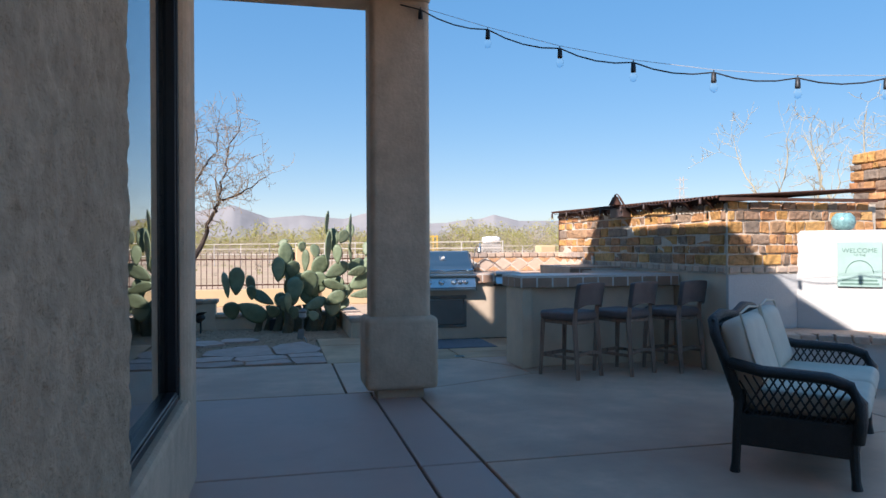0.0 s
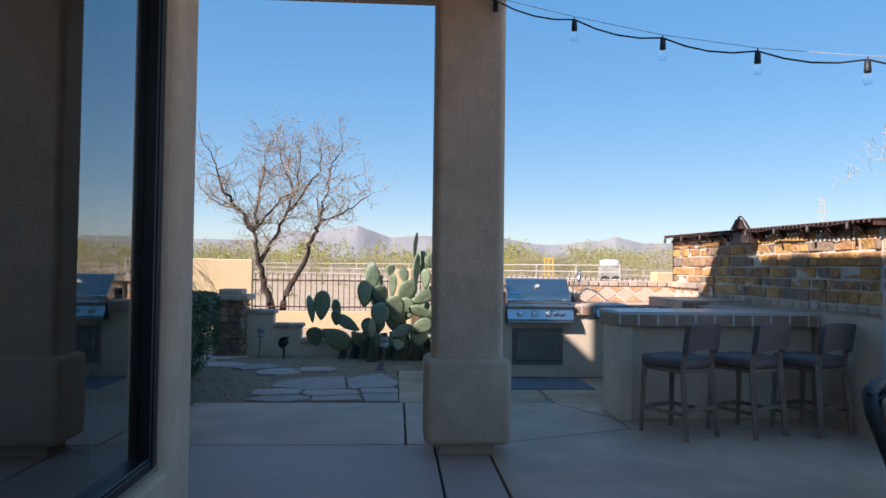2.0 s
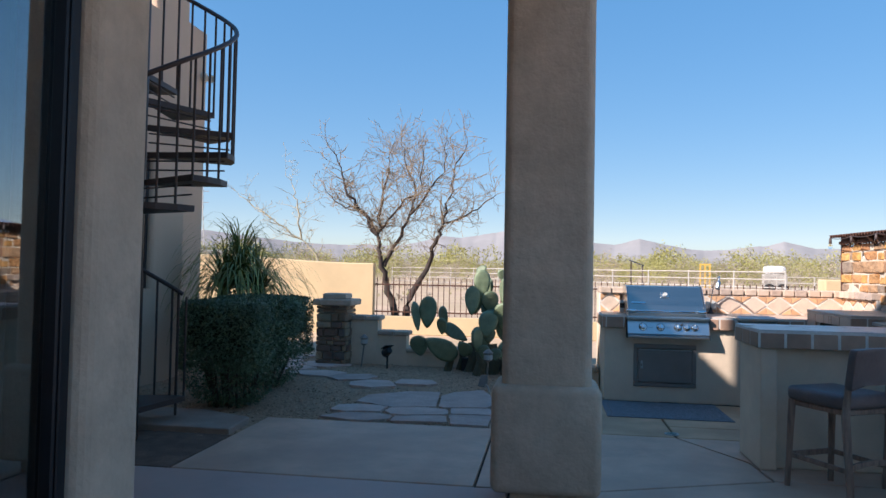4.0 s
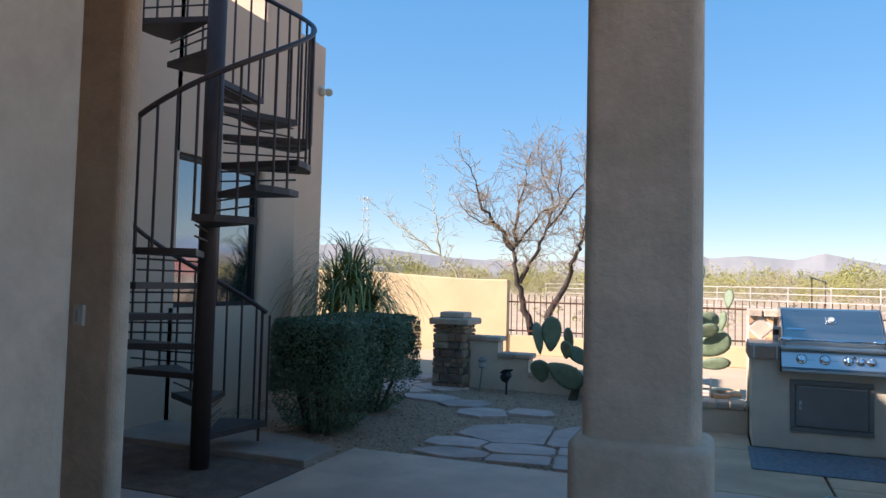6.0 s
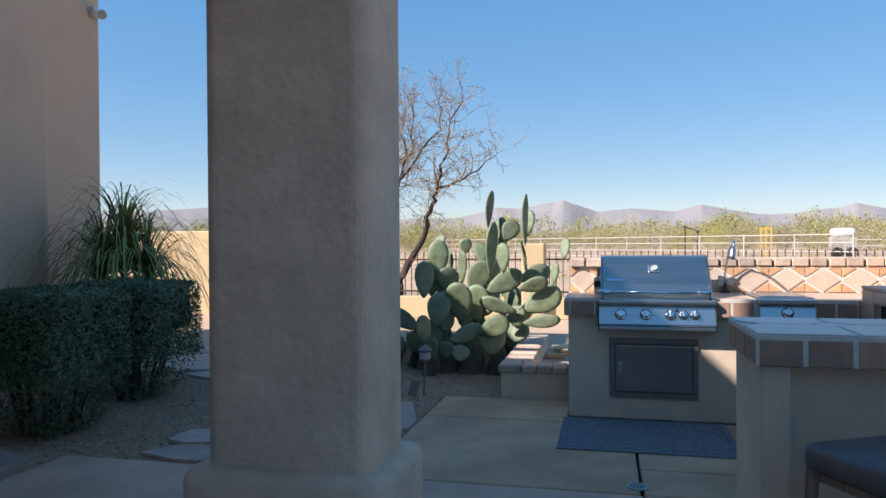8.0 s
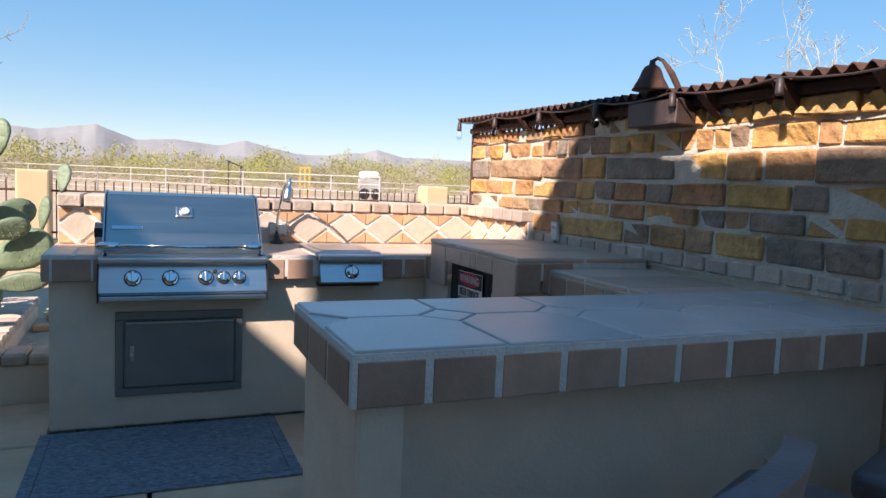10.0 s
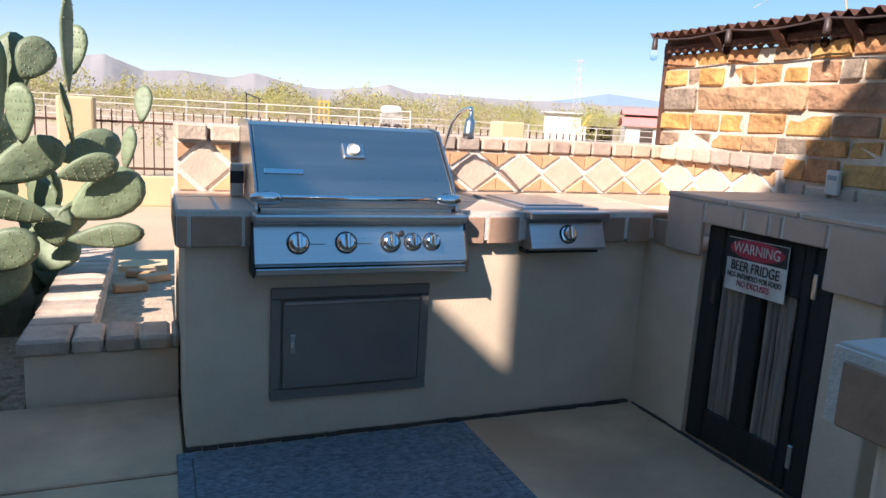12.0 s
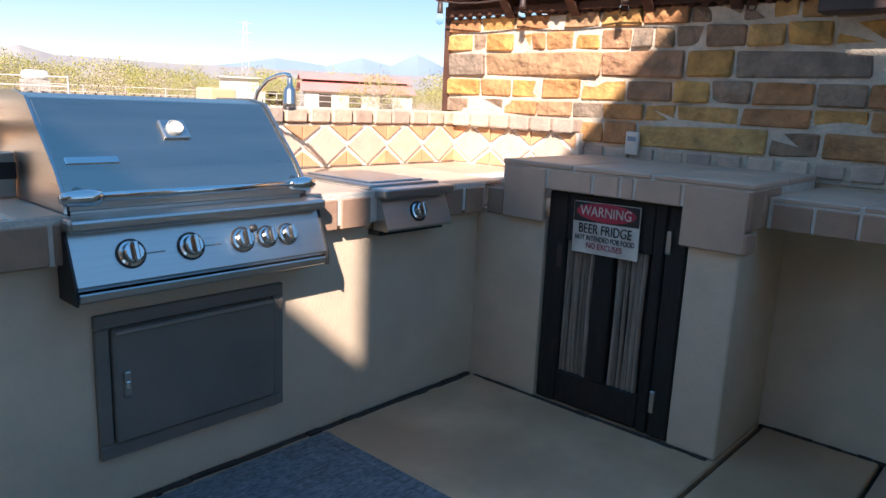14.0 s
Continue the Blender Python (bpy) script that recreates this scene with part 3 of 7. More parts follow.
# cover over the patio: edge beam, end beam and ceiling
cover = thing("ceiling", "stucco patio cover with a deck and parapet above", "ceiling", kind="structure")
part("ceiling_slab", box(-8.4, 1.52, -3.2, 5.71, 3.4, 3.62), STUCCO, cover)
part("ceiling_bay", box(-0.44, 1.52, 5.712, 6.09, 3.4, 3.62), STUCCO, cover)
part("edge_beam", box(1.53, 2.07, -3.2, 6.09, 3.40, 4.28, 0.05), STUCCO, cover)
part("end_beam", box(-0.97, 2.07, 6.095, 6.44, 3.395, 4.30, 0.03), STUCCO, cover)
part("end_parapet", box(-0.97, 2.07, 6.31, 6.44, 4.301, 5.23, 0.02), STUCCO, cover)

# the column on its plinth
column = thing("column", "square stucco patio column on a rounded plinth", "column", kind="structure")
part("foot", box(1.60, 2.00, 6.14, 6.42, -0.02, 0.085), STUCCO, column)
bm = box(1.485, 2.115, 6.045, 6.495, 0.078, 0.70, 0.05, 4)
part("plinth", bm, STUCCO, column, smooth=True)
bm = upright(bmesh.new(), 1.54, 2.06, 6.10, 6.44, 0.68, 3.40, 0.055, 6)
part("shaft", bm, STUCCO, column)

# ---- far country ----
def ridge(name, dist, az0, az1, base, low, seed, material, label, peaks=(), depth=900, step=0.15, rough=0.05):
    """A mountain range as a faceted slope facing the place; low is its crest in degrees, peaks are (bearing, rise, spread left, spread right)."""
    bm = bmesh.new()
    n = int((az1 - az0) / step)
    prev = None
    for i in range(n + 1):
        az = az0 + (az1 - az0) * i / n
        up = low + max([0.0] + [r * max(0.0, 1 - (a - az if az < a else az - a) / (wl if az < a else wr)) ** 1.2 for a, r, wl, wr in peaks])
        up += rough * (noise.noise((az * 0.45, seed, 0)) + 0.6 * noise.noise((az * 1.3, seed, 3)) + 0.4 * noise.noise((az * 3.7, seed, 5)))
        h = max(4.0, (dist + depth) * math.tan(radians(up)))
        a = radians(az)
        col = []
        for k in range(9):
            f = k / 8
            d = dist + depth * f
            z = base + h * (f ** 1.3) * (1 + (0.12 * noise.noise((az * 0.5, f * 2.5, seed)) + 0.05 * noise.noise((az * 1.4, f * 5, seed))) * math.sin(math.pi * f))
            col.append(bm.verts.new((2 + d * math.sin(a), 5 + d * math.cos(a), z)))
        if prev:
            for k in range(8):
                bm.faces.new((prev[k], col[k], col[k + 1], prev[k + 1]))
        prev = col
    return tagged(part(name, bm, material, smooth=True), label, "mountain", kind="structure")


ridge("backdrop_plain", 1100, -75, 80, -2, 0.62, 2.0, PLAIN, "low grey brown foothills across the desert", depth=800)
ridge("backdrop_ridge", 3000, -75, 62, 0, 2.02, 7.0, MOUNT_HAZE, "pinkish mountain range on the horizon, haze in its colour",
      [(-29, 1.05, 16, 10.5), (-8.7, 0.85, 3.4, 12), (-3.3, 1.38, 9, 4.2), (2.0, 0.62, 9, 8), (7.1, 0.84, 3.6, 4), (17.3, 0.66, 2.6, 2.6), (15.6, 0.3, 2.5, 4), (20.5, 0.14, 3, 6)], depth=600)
ridge("backdrop_blue_ridge", 3900, 22, 78, 0, 2.0, 11.0, MOUNT_BLUE_HAZE, "far mountains on the horizon, blue haze in their colour", [(34.5, 0.85, 5, 9), (41, 1.18, 5, 6), (45.3, 1.65, 4, 4.5), (52, 1.0, 5, 6), (62, 0.8, 8, 8)], depth=500, rough=0.04)


# ---- outdoor kitchen ----
def tile_mesh(w, h, d, material, bevel=0.006):
    """A tile about the origin: w along x, h along z, face towards -y."""
    return finish(box(-w / 2, w / 2, -d, 0, -h / 2, h / 2, bevel, 1), material)


def turn_z(a):
    return Matrix.Rotation(radians(a), 4, "Z")


island = thing("kitchen_island", "stucco grill island with a tiled counter", "kitchen island", at=(3.4, 10.1, 0))
part("body", box(2.41, 4.44, 9.76, 10.50, 0.0, 0.80, 0.012), STUCCO_ISLAND, island)
# counter left and right of the grill, and behind it
part("counter_bed", box(2.384, 2.66, 9.716, 10.50, 0.787, 0.917), GROUT, island)
part("counter_bed", box(3.46, 4.42, 9.716, 10.50, 0.801, 0.917), GROUT, island)
part("counter_bed", box(4.421, 5.13, 9.77, 10.50, 0.801, 0.917), GROUT, island)
part("counter_bed", box(2.661, 3.459, 10.36, 10.50, 0.801, 0.905), GROUT, island)
for x0, x1, y0, y1 in ((2.385, 2.52, 9.72, 10.10), (2.53, 2.65, 9.72, 10.10), (2.385, 2.65, 10.11, 10.49), (3.47, 3.74, 10.05, 10.49), (3.75, 4.15, 10.26, 10.49), (4.16, 4.55, 9.72, 10.10), (4.16, 4.55, 10.11, 10.49), (4.56, 5.12, 9.98, 10.49), (3.47, 3.74, 9.72, 10.04)):
    part("counter_tile", box(x0, x1, y0, y1, 0.903, 0.921, 0.005, 1), TOPTILE, island)
for x0, x1 in ((2.385, 2.42), (2.43, 2.605), (2.615, 2.655), (3.47, 3.575), (3.59, 3.735), (4.15, 4.27), (4.285, 4.41)):
    part("edge_tile", box(x0, x1, 9.712, 9.735, 0.785, 0.899, 0.005, 1), TERRACOTTA, island)
for y0, y1 in ((9.74, 9.90), (9.91, 10.10), (10.11, 10.30), (10.31, 10.48)):
    part("edge_tile", box(2.378, 2.40, y0, y1, 0.785, 0.899, 0.005, 1), TERRACOTTA, island)

# backsplash: cream diamonds, orange corners, brick cap
backsplash = thing("wall_backsplash", "low wall with diamond tiles and a brick cap", "wall", kind="structure")
part("wall_run", box(2.40, 5.14, 10.515, 10.80, -0.05, 1.135), STUCCO_ISLAND, backsplash)
part("wall_end", box(2.40, 2.62, 10.30, 10.514, 0.922, 1.135), GROUT, backsplash)
part("wall_side", box(5.085, 5.16, 9.66, 10.514, 0.80, 1.135), GROUT, backsplash)
part("grout_bed", box(2.62, 5.084, 10.506, 10.5145, 0.922, 1.13), GROUT, backsplash)


def diamond_run(origin, ax, n, width, z0, z1):
    """Diamond tiles with four corner triangles each, along a direction in plan; the face looks left of it."""
    ax = Vector(ax)
    out = Vector((ax.y, -ax.x, 0))
    cz, hh = (z0 + z1) / 2, (z1 - z0) / 2
    def flat(points, t):
        bm = bmesh.new()
        lo = [bm.verts.new((p[0], 0, p[1])) for p in points]
        hi = [bm.verts.new((p[0], -t, p[1])) for p in points]
        k = len(points)
        for i in range(k):
            bm.faces.new((lo[i], lo[(i + 1) % k], hi[(i + 1) % k], hi[i]))
        bm.faces.new(hi)
        return bm
    w = width / 2
    g = 0.008
    dia = finish(flat([(-w + g, 0), (0, -hh + g), (w - g, 0), (0, hh - g)], 0.010), DIAMOND)
    tri = finish(flat([(-w + 0.004, hh - 0.006), (-w + 0.004, 0.028), (-0.03, hh - 0.006)], 0.009), ORANGE)
    rot = Matrix(((ax.x, -out.x, 0, 0), (ax.y, -out.y, 0, 0), (0, 0, 1, 0), (0, 0, 0, 1)))
    for i in range(n):
        c = Matrix.Translation(Vector(origin) + ax * width * (i + 0.5) + Vector((0, 0, cz))) @ rot
        piece("diamond_tile", dia, backsplash, c)
        for sx, sz in ((1, 1), (-1, 1), (1, -1), (-1, -1)):
            piece("corner_tile", tri, backsplash, c @ Matrix.Diagonal((sx, 1, sz, 1)))


diamond_run((2.64, 10.506, 0), (1, 0, 0), 9, 0.2715, 0.925, 1.13)
diamond_run((5.085, 10.50, 0), (0, -1, 0), 3, 0.275, 0.925, 1.13)
diamond_run((2.40, 10.300, 0), (1, 0, 0), 1, 0.22, 0.925, 1.13)
brick_cap = finish(box(-0.062, 0.062, -0.15, 0.15, -0.035, 0.035, 0.007, 1), BRICK)
rnd = random.Random(8)
for i in range(20):
    piece("brick", brick_cap, backsplash, Matrix.Translation((2.46 + 0.1365 * i, 10.64, 1.172)) @ turn_z(rnd.uniform(-1.5, 1.5)) @ Matrix.Diagonal((rnd.uniform(0.95, 1.02), 1, rnd.uniform(0.93, 1.06), 1)))
for i in range(2):
    piece("brick", brick_cap, backsplash, Matrix.Translation((2.46 + 0.1365 * i, 10.37, 1.172)) @ Matrix.Diagonal((0.98, 0.75, 1, 1)))
for i in range(6):
    piece("brick", brick_cap, backsplash, Matrix.Translation((5.095, 10.42 - 0.137 * i, 1.172)) @ turn_z(90) @ Matrix.Diagonal((1, 0.4, 1, 1)))
outlet = thing("outlet_box", "grey weatherproof outlet on the tiled wall", "outlet", at=(3.66, 10.5, 1.02))
part("cover", box(3.60, 3.72, 10.475, 10.497, 0.965, 1.06, 0.008), OUTLET, outlet)
for x in (3.632, 3.688):
    part("flap", box(x - 0.022, x + 0.022, 10.462, 10.476, 0.98, 1.045, 0.006), CREAM, outlet)

# gooseneck grill light
grill_lamp = thing("gooseneck_lamp", "chrome gooseneck grill light on the counter", "lamp", at=(3.65, 10.44, 0.92))
part("base", lathe([(0.042, 0), (0.042, 0.012), (0.024, 0.024), (0.016, 0.05), (0.011, 0.07)], (3.65, 10.44, 0.921)), BLACK, grill_lamp, "black weighted base", smooth=True)
part("neck", tube([(3.65, 10.44, 0.98), (3.652, 10.43, 1.08), (3.66, 10.405, 1.18), (3.67, 10.365, 1.27), (3.682, 10.31, 1.318), (3.69, 10.25, 1.337), (3.686, 10.19, 1.342), (3.676, 10.155, 1.338), (3.672, 10.142, 1.328)], 0.0095, 10), CHROME, grill_lamp, smooth=True)
down = Vector((-0.022, -0.03, -0.12))
bm = lathe([(0.011, 0.0), (0.014, 0.012), (0.016, 0.05), (0.027, 0.062), (0.033, 0.085), (0.037, 0.15), (0.038, 0.178), (0.033, 0.178), (0.030, 0.14)], (0, 0, 0))
part("head", move(bm, Matrix.Translation((3.672, 10.142, 1.33)) @ Matrix.Scale(0.72, 4) @ down.to_track_quat("Z", "Y").to_matrix().to_4x4()), STEEL, grill_lamp, smooth=True)

# ---- the grill ----
grill = thing("gas_grill", "stainless steel built-in gas grill with a closed hood", "grill", at=(3.05, 10.0, 0.9))
GX0, GX1 = 2.655, 3.455
hood = part("hood", extrude_x([(10.36, 0.93), (10.36, 1.20), (10.30, 1.232), (10.08, 1.235), (9.99, 1.222), (9.80, 1.03), (9.755, 0.97), (9.745, 0.925)], GX0 + 0.01, GX1 - 0.01), STEEL_HOOD, grill)
b = hood.modifiers.new("bevel", "BEVEL")
b.width, b.segments, b.limit_method = 0.008, 2, "ANGLE"
part("hood_end", extrude_x([(10.37, 0.925), (10.37, 1.206), (10.31, 1.239), (10.08, 1.242), (9.985, 1.228), (9.793, 1.033), (9.747, 0.97), (9.737, 0.92)], GX0, GX0 + 0.008), STEEL, hood)
part("hood_end", extrude_x([(10.37, 0.925), (10.37, 1.206), (10.31, 1.239), (10.08, 1.242), (9.985, 1.228), (9.793, 1.033), (9.747, 0.97), (9.737, 0.92)], GX1 - 0.008, GX1), STEEL, hood)
part("hood_lip", box(GX0 + 0.012, GX1 - 0.012, 9.738, 9.75, 0.925, 0.952, 0.003, 1), STEEL, hood)
th = part("thermometer", move(box(-0.045, 0.045, -0.012, 0, -0.04, 0.035, 0.01, 2), pose(3.055, 9.905, 1.135, -43, 0, 0)), STEEL, hood, "polished hood thermometer")
part("dial", move(lathe([(0.026, 0), (0.026, -0.014), (0.024, -0.016), (0.020, -0.012), (0.0, -0.012)], (0, 0, 0), axis="y"), pose(3.055, 9.897, 1.138, -43, 0, 0)), OUTLET, th, "grey dial face")
badge = part("badge", move(box(-0.075, 0.075, -0.006, 0, -0.014, 0.014, 0.003, 1), pose(2.77, 9.825, 1.052, -43, 0, 0)), CHROME, hood, "small engraved maker's plate")
handle = part("handle", tube([(GX0 + 0.05, 9.69, 0.968), (GX1 - 0.05, 9.69, 0.968)], 0.013, 14), CHROME, hood, "polished tubular hood handle", smooth=True)
for x in (GX0 + 0.045, GX1 - 0.045):
    part("handle_bracket", lathe([(0.012, -0.07), (0.02, -0.05), (0.024, 0.0), (0.02, 0.03), (0.008, 0.036)], (x, 9.69, 0.968), axis="x" if x > 3 else "x"), CHROME, handle, smooth=True)
    part("handle_bracket", tube([(x, 9.69, 0.968), (x, 9.765, 0.975)], 0.014, 10), CHROME, handle, smooth=True)
part("drip_rail", box(GX0 - 0.02, GX1 + 0.02, 9.655, 9.75, 0.878, 0.914, 0.01, 2), STEEL, grill)
panel = part("control_panel", extrude_x([(9.75, 0.876), (9.70, 0.876), (9.645, 0.735), (9.652, 0.722), (9.75, 0.722)], GX0 - 0.012, GX1 + 0.012), STEEL, grill)
part("lower_rail", box(GX0 - 0.012, GX1 + 0.012, 9.640, 9.758, 0.690, 0.716, 0.004, 1), STEEL, grill)
for x in (GX0 - 0.020, GX1 + 0.013):
    part("side_cheek", extrude_x([(9.755, 0.876), (9.695, 0.876), (9.637, 0.735), (9.637, 0.686), (9.755, 0.686)], x, x + 0.007), BLACK, grill)
part("firebox", box(GX0 + 0.02, GX1 - 0.02, 9.75, 10.355, 0.72, 0.93), STEEL, grill)
tilt = pose(0, 0, 0, -21.3, 0, 0)


def knob(x, z, y, r, parent, warm=False):
    at = Matrix.Translation((x, y, z)) @ tilt
    k = part("knob", move(lathe([(r * 1.22, 0), (r * 1.22, -0.006), (r, -0.008), (r * 0.96, -0.028), (r * 0.8, -0.031)], (0, 0, 0), 24, axis="y"), at), CHROME, parent, "polished round burner knob", smooth=False)
    part("knob_grip", move(box(-r * 0.28, r * 0.28, -0.045, -0.026, -r * 0.95, r * 0.95, 0.004, 2), at), CHROME, k)
    part("knob_ring", move(lathe([(r * 1.42, 0.001), (r * 1.42, -0.004), (r * 1.2, -0.004)], (0, 0, 0), 24, axis="y"), at), BLACK, k)


for x, r in ((2.80, 0.030), (2.98, 0.030), (3.155, 0.029), (3.245, 0.026), (3.325, 0.026)):
    knob(x, 0.805, 9.672, r, panel)
part("igniter", move(lathe([(0.012, 0), (0.012, -0.01), (0.007, -0.016)], (0, 0, 0), 12, axis="y"), Matrix.Translation((3.20, 9.683, 0.835)) @ tilt), BLACK, panel)
for x in (2.86, 3.04):
    part("marking", move(box(-0.03, 0.03, -0.0016, 0, -0.002, 0.002), Matrix.Translation((x + 0.01, 9.672, 0.800)) @ tilt), DARKGREY, panel)
part("rotisserie_bracket", box(GX0 - 0.055, GX0 - 0.004, 10.09, 10.13, 0.925, 1.06, 0.004, 1), STEEL, grill)
part("bracket_slot", box(GX0 - 0.057, GX0 - 0.003, 10.085, 10.088, 0.98, 1.03), BLACK, grill)

# door under the grill
access_door = thing("access_door", "dark grey metal access door below the grill", "door", at=(3.03, 9.75, 0.4))
frame_bm = bmesh.new()
for a, b, c, d in ((2.716, 3.357, 0.170, 0.213), (2.716, 3.357, 0.575, 0.618), (2.716, 2.757, 0.2135, 0.5745), (3.316, 3.357, 0.2135, 0.5745)):
    box(a, b, 9.742, 9.762, c, d, 0.004, 1, frame_bm)
part("door_frame", frame_bm, DARKGREY, access_door)
leaf = part("door_leaf", box(2.760, 3.313, 9.730, 9.762, 0.217, 0.571, 0.008, 2), DARKGREY, access_door)
part("latch", box(2.786, 2.808, 9.722, 9.733, 0.36, 0.44, 0.004, 2), STEEL, leaf, "small chrome paddle latch")
part("latch_key", box(2.791, 2.803, 9.718, 9.724, 0.385, 0.41, 0.002, 1), CHROME, leaf)
part("door_lip", box(2.767, 3.306, 9.722, 9.732, 0.556, 0.569, 0.003, 1), STEEL, leaf, "bright metal upper edge")

# side burner
burner = thing("side_burner", "stainless steel drop-in side burner with one knob", "side burner", at=(3.95, 9.9, 0.85))
part("lid", box(3.755, 4.145, 9.745, 10.25, 0.918, 0.936, 0.006, 2), STEEL, burner)
part("lid_recess", box(3.80, 4.10, 9.80, 10.20, 0.934, 0.942, 0.004, 1), STEEL, burner)
part("top_lip", box(3.755, 4.145, 9.655, 9.744, 0.892, 0.928, 0.008, 2), STEEL, burner)
bp = part("control_panel", extrude_x([(9.735, 0.890), (9.70, 0.890), (9.652, 0.775), (9.66, 0.765), (9.735, 0.765)], 3.768, 4.132), STEEL, burner)
part("under_tray", box(3.765, 4.125, 9.70, 9.759, 0.745, 0.764), BLACK, burner)
knob(3.95, 0.83, 9.674, 0.029, bp)

# mat in front of the grill
rug = thing("outdoor_mat", "blue grey woven outdoor mat on the concrete", "mat", at=(2.95, 9.28, 0))
part("field", box(2.43, 3.48, 8.93, 9.66, 0.002, 0.011, 0.003, 1), RUG, rug)
for a, b, c, d in ((2.375, 3.535, 8.875, 8.928), (2.375, 3.535, 9.662, 9.715), (2.375, 2.428, 8.930, 9.660), (3.482, 3.535, 8.930, 9.660)):
    part("border", box(a, b, c, d, 0.002, 0.010, 0.003, 1), RUG, rug)

# ---- fridge block ----
block = thing("fridge_cabinet", "stucco cabinet with a tiled top round a plank door", "cabinet", at=(4.75, 9.05, 0))
part("side_wall", box(4.43, 5.12, 9.39, 9.762, 0.0, 0.80), STUCCO_ISLAND, block)
part("side_wall", box(4.43, 5.12, 8.575, 8.765, 0.0, 0.90, 0.01), STUCCO_ISLAND, block)
part("back", box(4.62, 5.12, 8.766, 9.389, 0.0, 0.90), BLACK, block)
part("top_bed", box(4.407, 5.12, 8.552, 9.605, 0.928, 1.029), GROUT, block)
for x0, x1, y0, y1 in ((4.40, 4.76, 9.26, 9.61), (4.40, 4.76, 8.92, 9.25), (4.40, 4.76, 8.545, 8.91), (4.77, 5.11, 9.26, 9.61), (4.77, 5.11, 8.92, 9.25), (4.77, 5.11, 8.545, 8.91)):
    part("top_tile", box(x0, x1, y0, y1, 1.012, 1.034, 0.005, 1), TOPTILE, block)
for y0, y1, z0, z1 in ((9.385, 9.60, 0.785, 1.008), (9.17, 9.375, 0.925, 1.008), (9.05, 9.16, 0.925, 1.008), (8.99, 9.04, 0.925, 1.008), (8.80, 8.98, 0.925, 1.008), (8.56, 8.79, 0.785, 1.008)):
    part("edge_tile", box(4.402, 4.425, y0, y1, z0, z1, 0.005, 1), TOPTILE, block)
for x0, x1, z0, z1 in ((4.405, 4.53, 0.87, 1.008), (4.54, 4.70, 0.87, 1.008), (4.405, 4.49, 0.785, 0.86)):
    part("edge_tile", box(x0, x1, 8.548, 8.570, z0, z1, 0.005, 1), TERRACOTTA, block)
for y0, y1 in ((9.61, 9.70),):
    part("edge_tile", box(4.418, 4.438, y0, y1, 0.785, 0.899, 0.004, 1), TERRACOTTA, block)

plank_door = part("door", box(4.482, 4.50, 8.78, 9.38, 0.01, 0.91), DARKWOOD, block, "dark plank door filled with weathered upright sticks")
part("stile", box(4.445, 4.475, 9.292, 9.385, 0.005, 0.918, 0.006, 1), DARKWOOD, plank_door)
part("stile", box(4.445, 4.475, 8.86, 8.905, 0.005, 0.918, 0.006, 1), DARKWOOD, plank_door)
part("stile", box(4.440, 4.470, 8.772, 8.852, 0.005, 0.918, 0.006, 1), DARKWOOD, plank_door)
part("middle_stile", box(4.445, 4.475, 9.066, 9.15, 0.15, 0.80, 0.005, 1), DARKWOOD, plank_door)
part("rail", box(4.447, 4.477, 8.906, 9.291, 0.008, 0.148, 0.006, 1), DARKWOOD, plank_door)
part("rail", box(4.447, 4.477, 8.906, 9.291, 0.72, 0.918, 0.006, 1), DARKWOOD, plank_door)
rnd = random.Random(5)
for y0, y1 in ((8.925, 9.062), (9.155, 9.288)):
    y = y0
    while y < y1 - 0.008:
        r = rnd.uniform(0.008, 0.013)
        y += r
        part("stick", tube([(4.468, y, 0.14 + rnd.uniform(-0.01, 0.01)), (4.465 + rnd.uniform(-0.004, 0.004), y + rnd.uniform(-0.005, 0.005), 0.45), (4.468, y, 0.73)], [r, r * 0.92, r], 7), OLDWOOD, plank_door)
        y += r
for z in (0.148, 0.782):
    part("hinge", box(4.430, 4.446, 8.830, 8.850, z - 0.045, z + 0.045, 0.003, 1), STEEL, plank_door, "small steel hinge")
part("latch_plate", box(4.437, 4.446, 9.30, 9.325, 0.60, 0.70, 0.003, 1), IRON, plank_door)

door_sign = thing("warning_sign", "rusty metal sign reading warning beer fridge", "sign", at=(4.43, 9.08, 0.79))
RX = Matrix.Rotation(radians(-90), 4, "Z") @ Matrix.Rotation(radians(90), 4, "X")
tip = Matrix.Translation((4.434, 9.107, 0.790)) @ Matrix.Rotation(radians(-1.0), 4, "X")
part("plate", move(box(-0.002, 0.002, -0.148, 0.148, -0.105, 0.105, 0.003, 1), tip), SIGNWHITE, door_sign)
part("band", move(box(-0.0032, -0.0022, -0.145, 0.145, 0.024, 0.102), tip), SIGNBLACK, door_sign)
bm = bmesh.new()
ring = [bm.verts.new((-0.0042, 0.132 * math.cos(2 * math.pi * k / 40), 0.066 + 0.038 * math.sin(2 * math.pi * k / 40))) for k in range(40)]
bm.faces.new(ring)
part("red_oval", move(bm, tip), SIGNRED, door_sign)
for text, z, size, m, st in (("WARNING", 0.066, 0.056, SIGNWHITE, 0.84), ("BEER FRIDGE", -0.006, 0.056, SIGNBLACK, 0.74), ("NOT INTENDED FOR FOOD", -0.043, 0.030, SIGNBLACK, 0.70), ("NO EXCUSES", -0.073, 0.034, SIGNRED, 0.80)):
    words(text, tip @ Vector((-0.0056, 0, z)), RX, size, m, door_sign, stretch=st)

